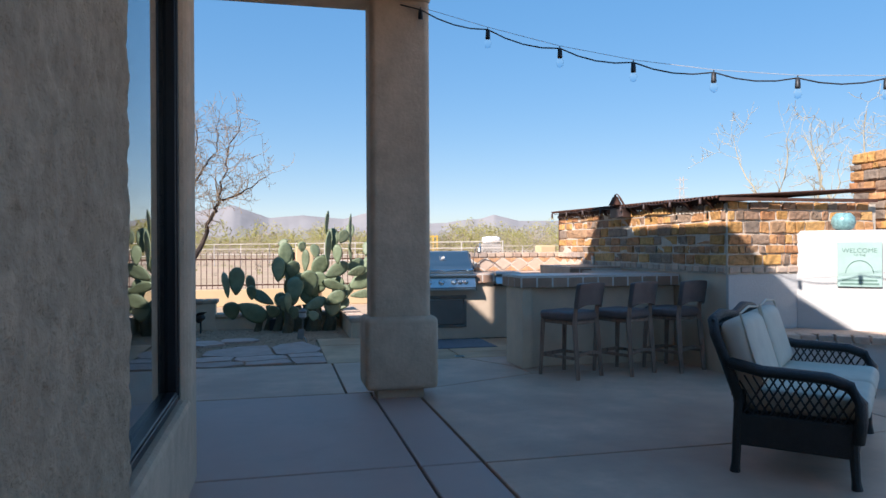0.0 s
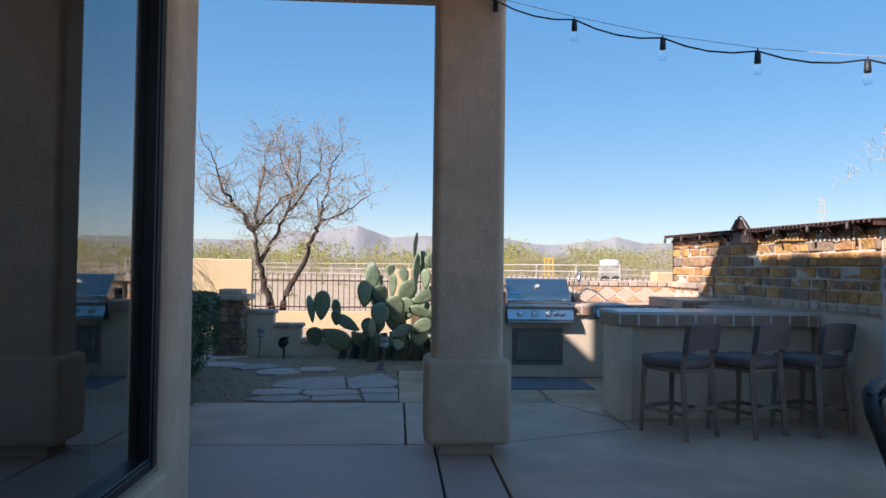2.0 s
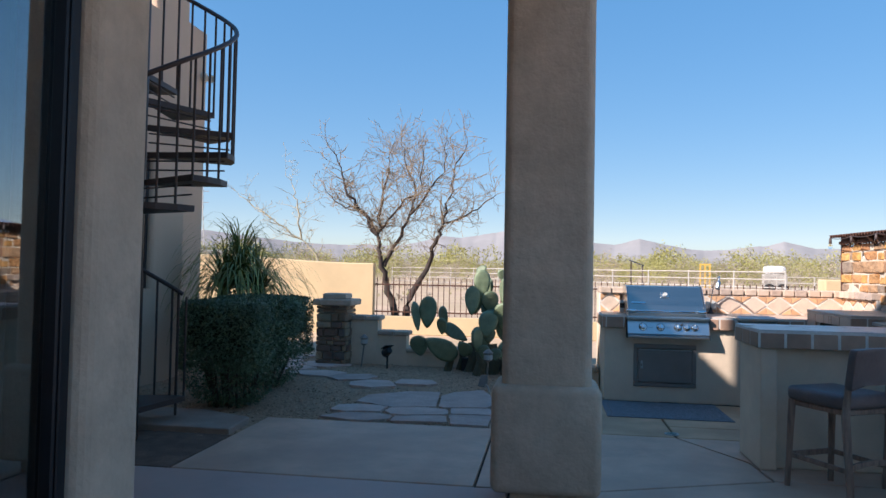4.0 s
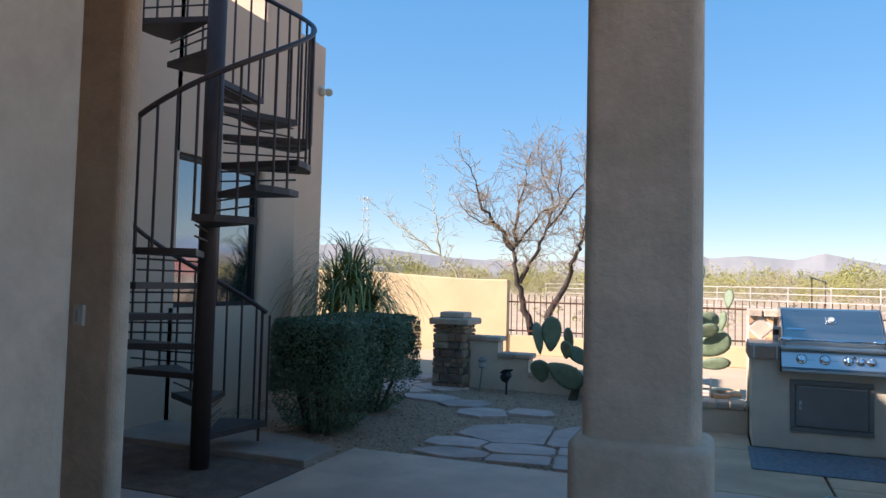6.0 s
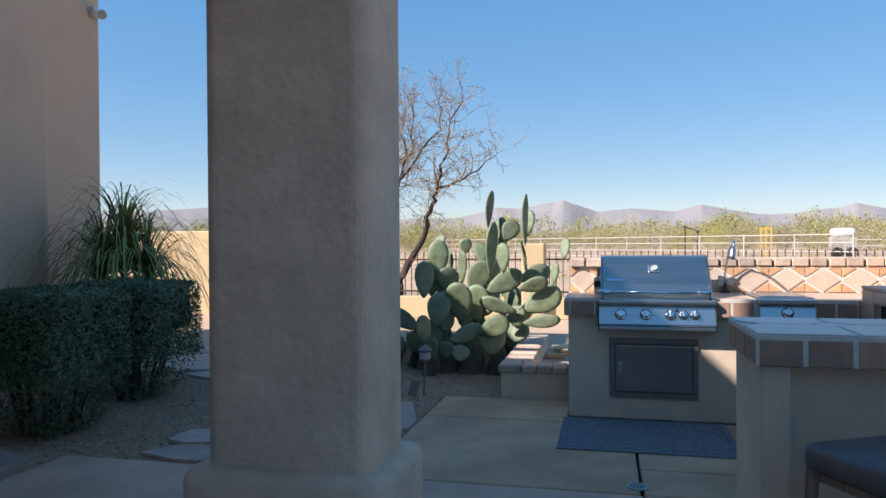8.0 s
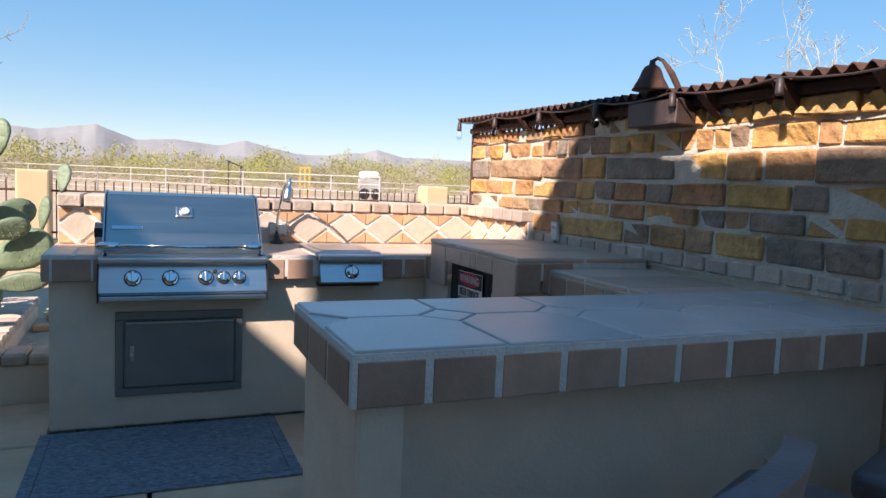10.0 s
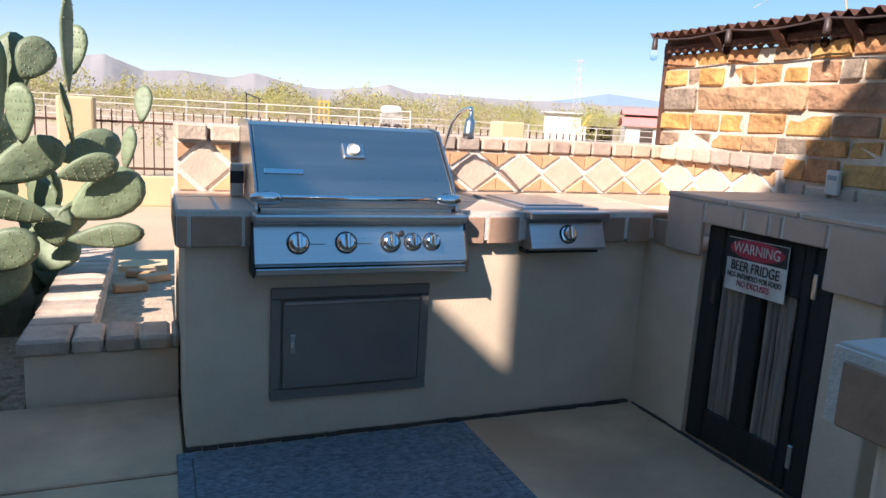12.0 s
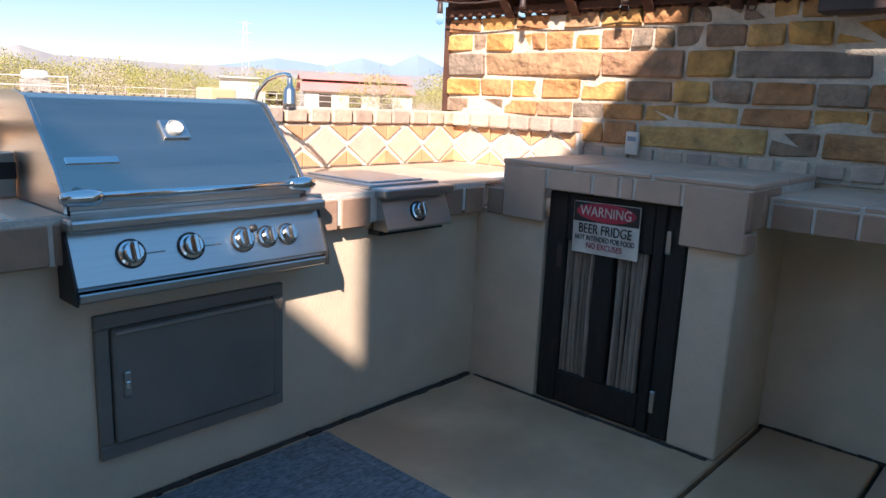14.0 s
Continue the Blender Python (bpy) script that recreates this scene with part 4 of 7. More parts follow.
# dark dirt caught where the stucco meets the slab
dirt = thing("trim_dirt_seam", "dark crumbly dirt seam along the stucco foot", "seam", kind="structure")
rnd = random.Random(61)
for i in range(34):
    x = 2.41 + 2.0 * i / 34
    part("crumb_run", box(x, x + 0.056, 9.742 - rnd.uniform(0, 0.012), 9.772, -0.01, rnd.uniform(0.003, 0.009)), BARK, dirt)
for i in range(18):
    y = 8.60 + 1.13 * i / 18
    part("crumb_run", box(4.418 - rnd.uniform(0, 0.008), 4.436, y, y + 0.06, -0.01, rnd.uniform(0.003, 0.007)), BARK, dirt)

for i in range(9):
    y = 8.10 + 0.47 * i / 9
    part("crumb_run", box(4.888 - rnd.uniform(0, 0.006), 4.906, y, y + 0.05, -0.01, rnd.uniform(0.003, 0.008)), BARK, dirt)

# lower counter between the fridge block and the bar
side_counter = thing("side_counter", "tiled counter over a recessed stucco face", "counter", at=(4.9, 8.25, 0))
part("body", box(4.90, 5.12, 7.742, 8.574, 0.0, 0.857), STUCCO_ISLAND, side_counter)
part("counter_bed", box(4.568, 5.12, 7.84, 8.545, 0.87, 0.979), GROUT, side_counter)
for y0, y1 in ((8.26, 8.535), (7.97, 8.25), (7.845, 7.96)):
    part("counter_tile", box(4.565, 5.11, y0, y1, 0.963, 0.984, 0.005, 1), TOPTILE, side_counter)
for y0, y1 in ((8.40, 8.53), (8.26, 8.39), (8.12, 8.25), (7.975, 8.11), (7.845, 7.965)):
    part("edge_tile", box(4.563, 4.585, y0, y1, 0.868, 0.958, 0.004, 1), TERRACOTTA, side_counter)

# ---- bar ----
bar = thing("bar_counter", "stucco bar with a pale tiled overhanging top", "bar", at=(4.2, 7.5, 0))
part("body", box(3.30, 5.12, 7.30, 7.74, 0.0, 0.85, 0.012), STUCCO_ISLAND, bar)
part("end_pier", box(3.285, 3.40, 7.22, 7.76, 0.0, 0.86, 0.012), STUCCO_ISLAND, bar)
part("top_bed", box(3.265, 5.12, 7.1925, 7.833, 0.858, 0.977), GROUT, bar)
BX0, BX1, BY0, BY1 = 3.268, 5.115, 7.195, 7.83


def clip_poly(poly, x0, x1, y0, y1):
    for ax, lim, sg in ((0, x0, 1), (0, x1, -1), (1, y0, 1), (1, y1, -1)):
        out = []
        for i, p in enumerate(poly):
            q = poly[(i + 1) % len(poly)]
            a, b = (p[ax] - lim) * sg, (q[ax] - lim) * sg
            if a >= 0:
                out.append(p)
            if a * b < 0:
                t = a / (a - b)
                out.append((p[0] + (q[0] - p[0]) * t, p[1] + (q[1] - p[1]) * t))
        poly = out
        if len(poly) < 3:
            return []
    return poly


def octagon(cx, cy, h, cut):
    return [(cx - h + cut, cy - h), (cx + h - cut, cy - h), (cx + h, cy - h + cut), (cx + h, cy + h - cut), (cx + h - cut, cy + h), (cx - h + cut, cy + h), (cx - h, cy + h - cut), (cx - h, cy - h + cut)]


S = 0.375
for i in range(6):
    for j in range(2):
        q = octagon(BX0 + S * (i + 0.5), BY0 + S * (j + 0.5), S / 2 - 0.005, 0.085)
        x0, x1, y0, y1 = q[7][0], q[3][0], q[0][1], q[4][1]
        q = [(x0, y0), (x1, y0)] + q[3:7] if j == 0 else q[0:4] + [(x1, y1), (x0, y1)] + q[7:]
        p = clip_poly(q, BX0, BX1, BY0, BY1)
        if p and max(v[0] for v in p) - min(v[0] for v in p) > 0.03:
            if i == 0 or j in (0, 1):
                part("bar_tile", prism(p, 0.966, 0.984, bevel=0.004), BARTILE, bar)
for i in range(1, 5):
    for j in (1,):
        c = (BX0 + S * i, BY0 + S * j)
        p = clip_poly([(c[0] - 0.082, c[1]), (c[0], c[1] - 0.082), (c[0] + 0.082, c[1]), (c[0], c[1] + 0.082)], BX0, BX1, BY0, BY1)
        if p:
            part("dot_tile", prism(p, 0.966, 0.983, bevel=0.003), BARTILE, bar)
x = BX0
rnd = random.Random(12)
while x < BX1 - 0.05:
    w = min(0.175, BX1 - x)
    part("edge_tile", box(x + 0.007, x + w - 0.007, 7.190, 7.214, 0.856, 0.962, 0.005, 1), TERRACOTTA, bar)
    x += w
y = 7.205
while y < 7.80:
    w = min(0.206, 7.828 - y)
    part("edge_tile", box(3.262, 3.284, y + 0.007, y + w - 0.007, 0.856, 0.962, 0.005, 1), TERRACOTTA, bar)
    part("edge_tile", box(3.29 + (y - 7.2) * 2.4, 3.29 + (y - 7.2) * 2.4 + 0.40, 7.816, 7.836, 0.856, 0.962, 0.005, 1), TERRACOTTA, bar)
    y += w


# ---- stone wall with a rusty roof ----
stone_wall = thing("wall_stone", "yellow brown sandstone wall over a stucco base", "wall", kind="structure")
part("core", box(5.130, 6.9, 6.345, 10.62, 1.001, 1.72), MORTAR, stone_wall)
part("base", box(5.14, 5.9, 6.38, 10.62, -0.05, 1.0), STUCCO_ISLAND, stone_wall)
part("white_base", box(5.14, 6.0, 6.34, 6.379, -0.05, 1.0), WHITE, stone_wall)
rnd = random.Random(21)
ROWS_Z = [(1.09, 1.205), (1.21, 1.295), (1.30, 1.405), (1.41, 1.54), (1.545, 1.645), (1.65, 1.735)]
CUTS = [[10.58, 10.2, 9.9, 9.55, 9.37, 8.76, 8.55, 8.3], [10.61, 10.44, 10.19, 9.96, 9.74, 9.56, 9.34, 9.18, 8.89, 8.6, 8.39], [10.61, 10.36, 10.14, 9.94, 9.7, 9.44, 9.21, 9.03, 8.85, 8.6, 8.41],
        [10.61, 10.33, 9.59, 9.16, 8.94, 8.4], [10.61, 10.43, 10.33, 10.14, 10.02, 9.93, 9.76, 9.61, 9.44, 9.33, 9.22, 9.08, 8.9, 8.74, 8.56, 8.37], [10.61, 10.37, 10.13, 9.83, 9.62, 9.39, 9.16, 9.06, 8.93, 8.81, 8.7, 8.57, 8.39]]


def stone(w, h, m):
    me = finish(rough_block(w - 0.013, 0.075 + rnd.uniform(-0.012, 0.016), h - 0.011, rnd, 0.09, 0.075), STONE)
    piece("stone", me, stone_wall, m)


for (z0, z1), cuts in zip(ROWS_Z, CUTS):
    while cuts[-1] > 6.42:
        cuts.append(max(6.36, cuts[-1] - (z1 - z0) * rnd.choice((1.0, 1.5, 1.9, 2.4, 3.2))))
    for a, b in zip(cuts, cuts[1:]):
        if a - b > 0.04:
            stone(a - b, z1 - z0, Matrix.Translation((5.158, (a + b) / 2, (z0 + z1) / 2)) @ turn_z(-90))
    x = 5.13
    while x < 6.8:
        w = min((z1 - z0) * rnd.choice((0.9, 1.4, 1.9, 2.6)), 6.86 - x)
        if w > 0.04:
            stone(w, z1 - z0, Matrix.Translation((x + w / 2, 6.368, (z0 + z1) / 2)))
        x += w
course = finish(box(-0.063, 0.063, -0.05, 0.05, -0.026, 0.026, 0.005, 1), BRICK)
y = 9.60
while y > 6.35:
    piece("brick", course, stone_wall, Matrix.Translation((5.168, y, 1.048 + rnd.uniform(-0.003, 0.003))) @ turn_z(90 + rnd.uniform(-2, 2)) @ Matrix.Diagonal((rnd.uniform(0.82, 0.93), 1, rnd.uniform(1.05, 1.25), 1)))
    y -= 0.137
x = 5.15
while x < 5.95:
    piece("brick", course, stone_wall, Matrix.Translation((x + 0.05, 6.378, 1.048)) @ Matrix.Diagonal((0.9, 1, 1.15, 1)))
    x += 0.137
part("corner_post", box(5.115, 5.14, 10.60, 10.64, 1.2, 1.80), RUST, stone_wall, "thin rusted steel edge")

roof = thing("shed_roof", "rusted corrugated iron lean-to roof over the stone wall", "roof", kind="structure")


def roof_z(y):
    return 1.775 + (y - 6.3) * 0.013


def corrugated(x0, x1, y0, y1, z_of, amp, pitch, material, name, drop=0.0, thick=0.004):
    bm = bmesh.new()
    n = int((y1 - y0) / pitch * 6)
    prev = None
    for i in range(n + 1):
        y = y0 + (y1 - y0) * i / n
        w = amp * math.sin(2 * math.pi * y / pitch)
        z = z_of(y) + w
        col = [bm.verts.new(c) for c in ((x0, y, z), (x1, y, z + drop), (x1, y, z + drop - thick), (x0, y, z - thick))]
        if prev:
            for k in range(4):
                bm.faces.new((prev[k], prev[(k + 1) % 4], col[(k + 1) % 4], col[k]))
        prev = col
    return part(name, bm, material, roof)


corrugated(4.985, 6.85, 6.26, 10.63, roof_z, 0.015, 0.068, RUST, "roof_sheet", drop=0.10)
bm = bmesh.new()
prev = None
for i in range(380):
    y = 6.36 + 4.26 * i / 379
    lo = 1.722 + 0.012 * math.sin(2 * math.pi * y / 0.068) + (y - 6.3) * 0.002
    col = [bm.verts.new(c) for c in ((5.112, y, lo), (5.112, y, roof_z(y) + 0.0), (5.118, y, roof_z(y)), (5.118, y, lo))]
    if prev:
        for k in range(4):
            bm.faces.new((prev[k], prev[(k + 1) % 4], col[(k + 1) % 4], col[k]))
    prev = col
part("scalloped_flashing", bm, RUST, roof)
part("fascia", box(5.0, 6.85, 6.262, 6.285, 1.735, 1.768), RUST, roof)
part("eave_board", box(5.08, 5.11, 6.4, 10.6, 1.738, 1.772), RUST, roof)
bm0 = [(5.11, 0.0), (5.0, 0.0), (5.06, -0.055), (5.11, -0.095)]
y = 6.55
while y < 10.5:
    bm = bmesh.new()
    z = roof_z(y) - 0.014
    lo = [bm.verts.new((a, y - 0.025, z + b)) for a, b in bm0]
    hi = [bm.verts.new((a, y + 0.025, z + b)) for a, b in bm0]
    for k in range(4):
        bm.faces.new((lo[k], lo[(k + 1) % 4], hi[(k + 1) % 4], hi[k]))
    bm.faces.new(hi)
    bm.faces.new(lo[::-1])
    part("bracket", bm, RUST, roof)
    y += 0.40

# old bell on the eave
bell = thing("iron_bell", "small rusted iron yard bell on an eave bracket", "bell", at=(4.96, 8.42, 1.8))
part("bell_body", lathe([(0.085, 0.0), (0.08, 0.01), (0.055, 0.055), (0.042, 0.09), (0.032, 0.105), (0.014, 0.115), (0.012, 0.135)], (4.97, 8.42, 1.815), 22), RUST, bell, smooth=True)
part("yoke", tube([(4.98, 8.36, 1.94), (5.0, 8.32, 1.88), (5.03, 8.30, 1.81), (5.08, 8.28, 1.72)], [0.008, 0.014, 0.014, 0.010], 8), RUST, bell)
part("yoke_pin", tube([(4.97, 8.42, 1.945), (4.975, 8.39, 1.955), (4.98, 8.36, 1.94)], 0.008, 8), RUST, bell)
part("mount_box", box(4.985, 5.10, 8.26, 8.60, 1.655, 1.772, 0.006, 1), IRON, bell)

# string lights along the eave
def bulb(parent, at, s=1.0, socket=BLACK):
    b = part("bulb", lathe([(0.010 * s, 0.0), (0.013 * s, -0.02 * s), (0.026 * s, -0.055 * s), (0.028 * s, -0.075 * s), (0.020 * s, -0.098 * s), (0.004 * s, -0.106 * s)], at, 12), BULB, parent, "clear glass bulb", smooth=True)
    b.visible_shadow = False
    part("socket", lathe([(0.006 * s, 0.05 * s), (0.017 * s, 0.045 * s), (0.021 * s, -0.02 * s), (0.019 * s, -0.03 * s)], at, 12), socket, parent, smooth=True)


eave_lights = thing("eave_string_lights", "clear bulb string lights hooked along the eave", "string lights", at=(4.94, 8.5, 1.72))
pts = []
for i in range(8):
    y = 10.55 - i * 0.57
    bulb(eave_lights, (4.97, y, 1.735 + (y - 6.3) * 0.008), 0.8, IRON)
    pts.append((4.97, y, 1.775 + (y - 6.3) * 0.008))
    if i < 7:
        pts += [(4.975, y - 0.14, 1.758 + (y - 6.3) * 0.008), (4.975, y - 0.285, 1.752 + (y - 6.3) * 0.008), (4.975, y - 0.43, 1.758 + (y - 6.3) * 0.008)]
part("cable", tube(pts, 0.0045, 6), IRON, eave_lights)
thermo = thing("wall_thermometer", "small white digital thermometer on the stone wall", "thermometer", at=(5.11, 9.37, 1.1))
part("case", move(box(-0.011, 0.011, -0.034, 0.034, -0.055, 0.055, 0.006, 2), pose(5.103, 9.375, 1.105, 3, -6, 0)), CREAM, thermo)
part("display", move(box(-0.0135, -0.0115, -0.022, 0.022, 0.012, 0.034), pose(5.103, 9.375, 1.105, 3, -6, 0)), mat("lcd", (0.22, 0.30, 0.36), 0.3), thermo)

# white nook with a bench, and the stone chimney
nook = thing("wall_nook", "white plastered nook wall beside the stone wall", "wall", kind="structure")
part("wall_run", prism([(5.93, 6.335), (6.95, 5.40), (7.15, 5.62), (6.15, 6.60)], -0.05, 1.44, bevel=0.03), WHITE, nook)
part("wall_run", prism([(6.96, 5.39), (8.3, 5.0), (8.4, 5.25), (7.16, 5.61)], -0.05, 1.44, bevel=0.03), WHITE, nook)
bench = thing("bench", "white plastered built-in bench with a brick seat edge", "bench", at=(6.0, 5.8, 0))
part("bench_base", prism([(5.145, 5.93), (5.62, 5.72), (6.50, 5.02), (6.98, 5.38), (5.93, 6.33), (5.145, 6.335)], 0.0, 0.395), WHITE, bench)
seat = [((5.12, 5.90), (5.60, 5.69)), ((5.61, 5.69), (6.49, 4.98))]
for (ax_, ay_), (bx_, by_) in seat:
    n = 4 if ax_ < 5.3 else 8
    for i in range(n):
        u, v = i / n + 0.01, (i + 1) / n - 0.01
        p, q = Vector((ax_ + (bx_ - ax_) * u, ay_ + (by_ - ay_) * u, 0)), Vector((ax_ + (bx_ - ax_) * v, ay_ + (by_ - ay_) * v, 0))
        d = (q - p).normalized()
        o = Vector((-d.y, d.x, 0)) * 0.22
        part("brick", prism([(p.x, p.y), (q.x, q.y), ((q + o).x, (q + o).y), ((p + o).x, (p + o).y)], 0.396, 0.462, bevel=0.01), BRICK, bench)
part("bench_seat", prism([(5.145, 6.11), (5.70, 5.93), (6.62, 5.20), (6.97, 5.39), (5.93, 6.33), (5.145, 6.335)], 0.396, 0.45), BRICK, bench)
chimney = thing("chimney", "square chimney of split yellow brown stone", "chimney")
part("core", box(7.35, 8.05, 6.42, 7.1, -0.06, 2.34), MORTAR, chimney)
rnd = random.Random(77)
z = 1.46
while z < 2.33:
    h = min(rnd.choice((0.075, 0.10, 0.13)), 2.36 - z)
    for face in (0, 1):
        x = 0.0
        while x < 0.66:
            w = min(rnd.choice((0.09, 0.15, 0.22)), 0.72 - x)
            me = finish(rough_block(w - 0.014, 0.08, h - 0.013, rnd), STONE)
            m = Matrix.Translation((7.33 + x + w / 2, 6.41, z + h / 2)) if face == 0 else Matrix.Translation((7.34, 6.41 + x + w / 2, z + h / 2)) @ turn_z(-90)
            piece("stone", me, chimney, m)
            x += w
    z += h
# sign, glass globe and a timber post against the white wall
d = Vector((1.02, -0.935, 0)).normalized()
wall_sign = thing("welcome_sign", "pale green painted welcome sign on white plaster", "sign", at=(6.35, 5.93, 1.1))
rot = Matrix(((d.x, -d.y, 0, 0), (d.y, d.x, 0, 0), (0, 0, 1, 0), (0, 0, 0, 1)))
base = Matrix.Translation((6.325, 5.955, 1.10)) @ rot
part("board", move(box(-0.19, 0.19, -0.014, 0.0, -0.22, 0.22, 0.004, 1), base), TEALSIGN, wall_sign)
words("WELCOME", base @ Vector((0, -0.0165, 0.135)), base.to_3x3().to_4x4() @ Matrix.Rotation(radians(90), 4, "X"), 0.062, SAGE, wall_sign)
words("TO THE", base @ Vector((0, -0.0165, 0.09)), base.to_3x3().to_4x4() @ Matrix.Rotation(radians(90), 4, "X"), 0.03, SAGE, wall_sign)
for z, w in ((-0.155, 0.15), (-0.19, 0.165)):
    part("unread_line", move(box(-w, w, -0.0165, -0.0142, z - 0.009, z + 0.009), base), SAGE, wall_sign)
part("arc", move(tube([(0.12 * math.cos(a), -0.016, -0.10 + 0.14 * math.sin(a)) for a in np.linspace(0.1, 3.04, 16)], 0.004, 6), base), SAGE, wall_sign)
globe = thing("glass_globe", "teal mosaic glass globe on the plaster ledge", "globe", at=(6.32, 6.2, 1.44))
part("globe_body", lathe([(0.05, 0.0), (0.09, 0.02), (0.115, 0.075), (0.105, 0.13), (0.07, 0.17), (0.06, 0.175)], (6.32, 6.15, 1.44), 20), GLASSGREEN, globe, smooth=True)
timber = thing("timber_post", "weathered timber plank leaning at the fireplace", "post", at=(6.9, 5.4, 0.46))
part("plank", move(box(-0.05, 0.05, -0.05, -0.005, 0.0, 0.72, 0.008, 1), Matrix.Translation((6.83, 5.49, 0.463)) @ rot), mat("orange_timber", (0.34, 0.19, 0.08), 0.8, 0.3, 8, 0.4, 40, stretch=(5, 5, 0.5)), timber)

# ---- patio string lights ----
patio_lights = thing("patio_string_lights", "black cable string lights with clear pear bulbs", "string lights", at=(2.0, 6.1, 3.2))
BUL = [(1.97, 6.06, 3.30), (2.49, 5.80, 3.085), (3.02, 5.53, 2.885), (3.53, 5.26, 2.73), (4.06, 4.98, 2.61), (4.59, 4.71, 2.53), (5.12, 4.44, 2.49), (5.65, 4.17, 2.50), (6.18, 3.90, 2.56), (6.69, 3.63, 2.65)]
pts = [(1.80, 6.09, 3.36)]
hang = [(1.80, 6.09, 3.38)]
BUL = [(x, y, z + 0.02) for x, y, z in BUL]
for i, b in enumerate(BUL):
    bulb(patio_lights, (b[0], b[1], b[2] - 0.05), 1.0)
    part("drop", tube([(b[0], b[1], b[2] - 0.012), (b[0], b[1], b[2] + 0.02)], 0.004, 6), BLACK, patio_lights)
    pts.append(b)
    hang.append((b[0], b[1], b[2] + 0.02))
    if i < len(BUL) - 1:
        c = BUL[i + 1]
        for f in (0.25, 0.5, 0.75):
            pts.append(tuple(b[k] + (c[k] - b[k]) * f - (0.045 * 4 * f * (1 - f) if k == 2 else 0) for k in range(3)))
part("cable", tube(pts, 0.0058, 7), BLACK, patio_lights)
part("guy_wire", tube(hang, 0.0022, 5), GALV, patio_lights)
far_post = thing("light_post", "slim dark steel post that holds the string lights", "post", at=(6.70, 3.62, 0))
part("pole", tube([(6.70, 3.62, 0), (6.70, 3.62, 2.75)], 0.025, 10), IRON, far_post)
part("foot_plate", lathe([(0.07, 0.0), (0.07, 0.01), (0.03, 0.02)], (6.70, 3.62, 0)), IRON, far_post)

# ---- bar stools ----
stool = thing("bar_stool", "dark brown leather bar stool with tapered wooden legs", "bar stool", "stools at the bar")
for sx in (-1, 1):
    part("front_leg", tube([(sx * 0.185, 0.20, 0.60), (sx * 0.20, 0.225, 0.0)], [0.032, 0.024], 4), STOOLWOOD, stool)
    part("back_leg", tube([(sx * 0.175, -0.235, 0.94), (sx * 0.182, -0.20, 0.62), (sx * 0.19, -0.205, 0.55), (sx * 0.20, -0.25, 0.0)], [0.015, 0.031, 0.033, 0.026], 4), STOOLWOOD, stool)
    part("side_stretcher", box(sx * 0.19 - 0.009, sx * 0.19 + 0.009, -0.22, 0.20, 0.20, 0.232, 0.003, 1), STOOLWOOD, stool)
part("front_stretcher", box(-0.19, 0.19, 0.195, 0.215, 0.20, 0.238, 0.003, 1), STOOLWOOD, stool)
bm = bmesh.new()
prev = None
for i in range(9):
    x = -0.188 + 0.047 * i
    z = 0.225 + 0.022 * (1 - (x / 0.188) ** 2)
    col = [bm.verts.new(c) for c in ((x, -0.245, z), (x, -0.225, z), (x, -0.225, z + 0.034), (x, -0.245, z + 0.034))]
    if prev:
        for k in range(4):
            bm.faces.new((prev[k], prev[(k + 1) % 4], col[(k + 1) % 4], col[k]))
    prev = col
part("footrest", bm, STOOLWOOD, stool, "curved wooden rear rung")
part("seat_frame", box(-0.19, 0.19, -0.20, 0.205, 0.56, 0.595, 0.006, 1), STOOLWOOD, stool)
part("seat", box(-0.215, 0.215, -0.215, 0.228, 0.595, 0.695, 0.034, 3), LEATHER, stool, smooth=True)
bm = bmesh.new()
rows_ = []
for j in range(9):
    z = 0.73 + 0.27 * j / 8
    row = []
    for i in range(9):
        u = -1 + i / 4
        zz = z + (0.045 * (1 - u * u) if j == 0 else 0) - (0.012 * u * u if j == 8 else 0)
        x = 0.205 * u * (1.0 if 0 < j < 8 else 0.97)
        y = -0.225 - 0.045 * (zz - 0.7) / 0.3 - 0.022 * (1 - u * u)
        row.append((x, y, zz))
    rows_.append(row)
front = [[bm.verts.new((x, y + 0.026, z)) for x, y, z in r] for r in rows_]
back = [[bm.verts.new((x, y - 0.026, z)) for x, y, z in r] for r in rows_]
for j in range(8):
    for i in range(8):
        bm.faces.new((front[j][i], front[j][i + 1], front[j + 1][i + 1], front[j + 1][i]))
        bm.faces.new((back[j][i + 1], back[j][i], back[j + 1][i], back[j + 1][i + 1]))
for j in range(8):
    bm.faces.new((front[j][0], front[j + 1][0], back[j + 1][0], back[j][0]))
    bm.faces.new((front[j + 1][8], front[j][8], back[j][8], back[j + 1][8]))
for i in range(8):
    bm.faces.new((front[0][i + 1], front[0][i], back[0][i], back[0][i + 1]))
    bm.faces.new((front[8][i], front[8][i + 1], back[8][i + 1], back[8][i]))
bk = part("backrest", bm, LEATHER, stool, smooth=True)
b = bk.modifiers.new("bevel", "BEVEL")
b.width, b.segments, b.limit_method = 0.012, 2, "ANGLE"
for o in stool.children:
    for v in o.data.vertices:
        v.co = (v.co.x * 0.93, v.co.y, v.co.z * 0.94)
stool.matrix_basis = pose(3.63, 6.78, 0, 0, 0, 28)
copy_thing(stool, pose(4.235, 6.815, 0, 0, 0, 25))
copy_thing(stool, pose(4.83, 6.86, 0, 0, 0, 22))

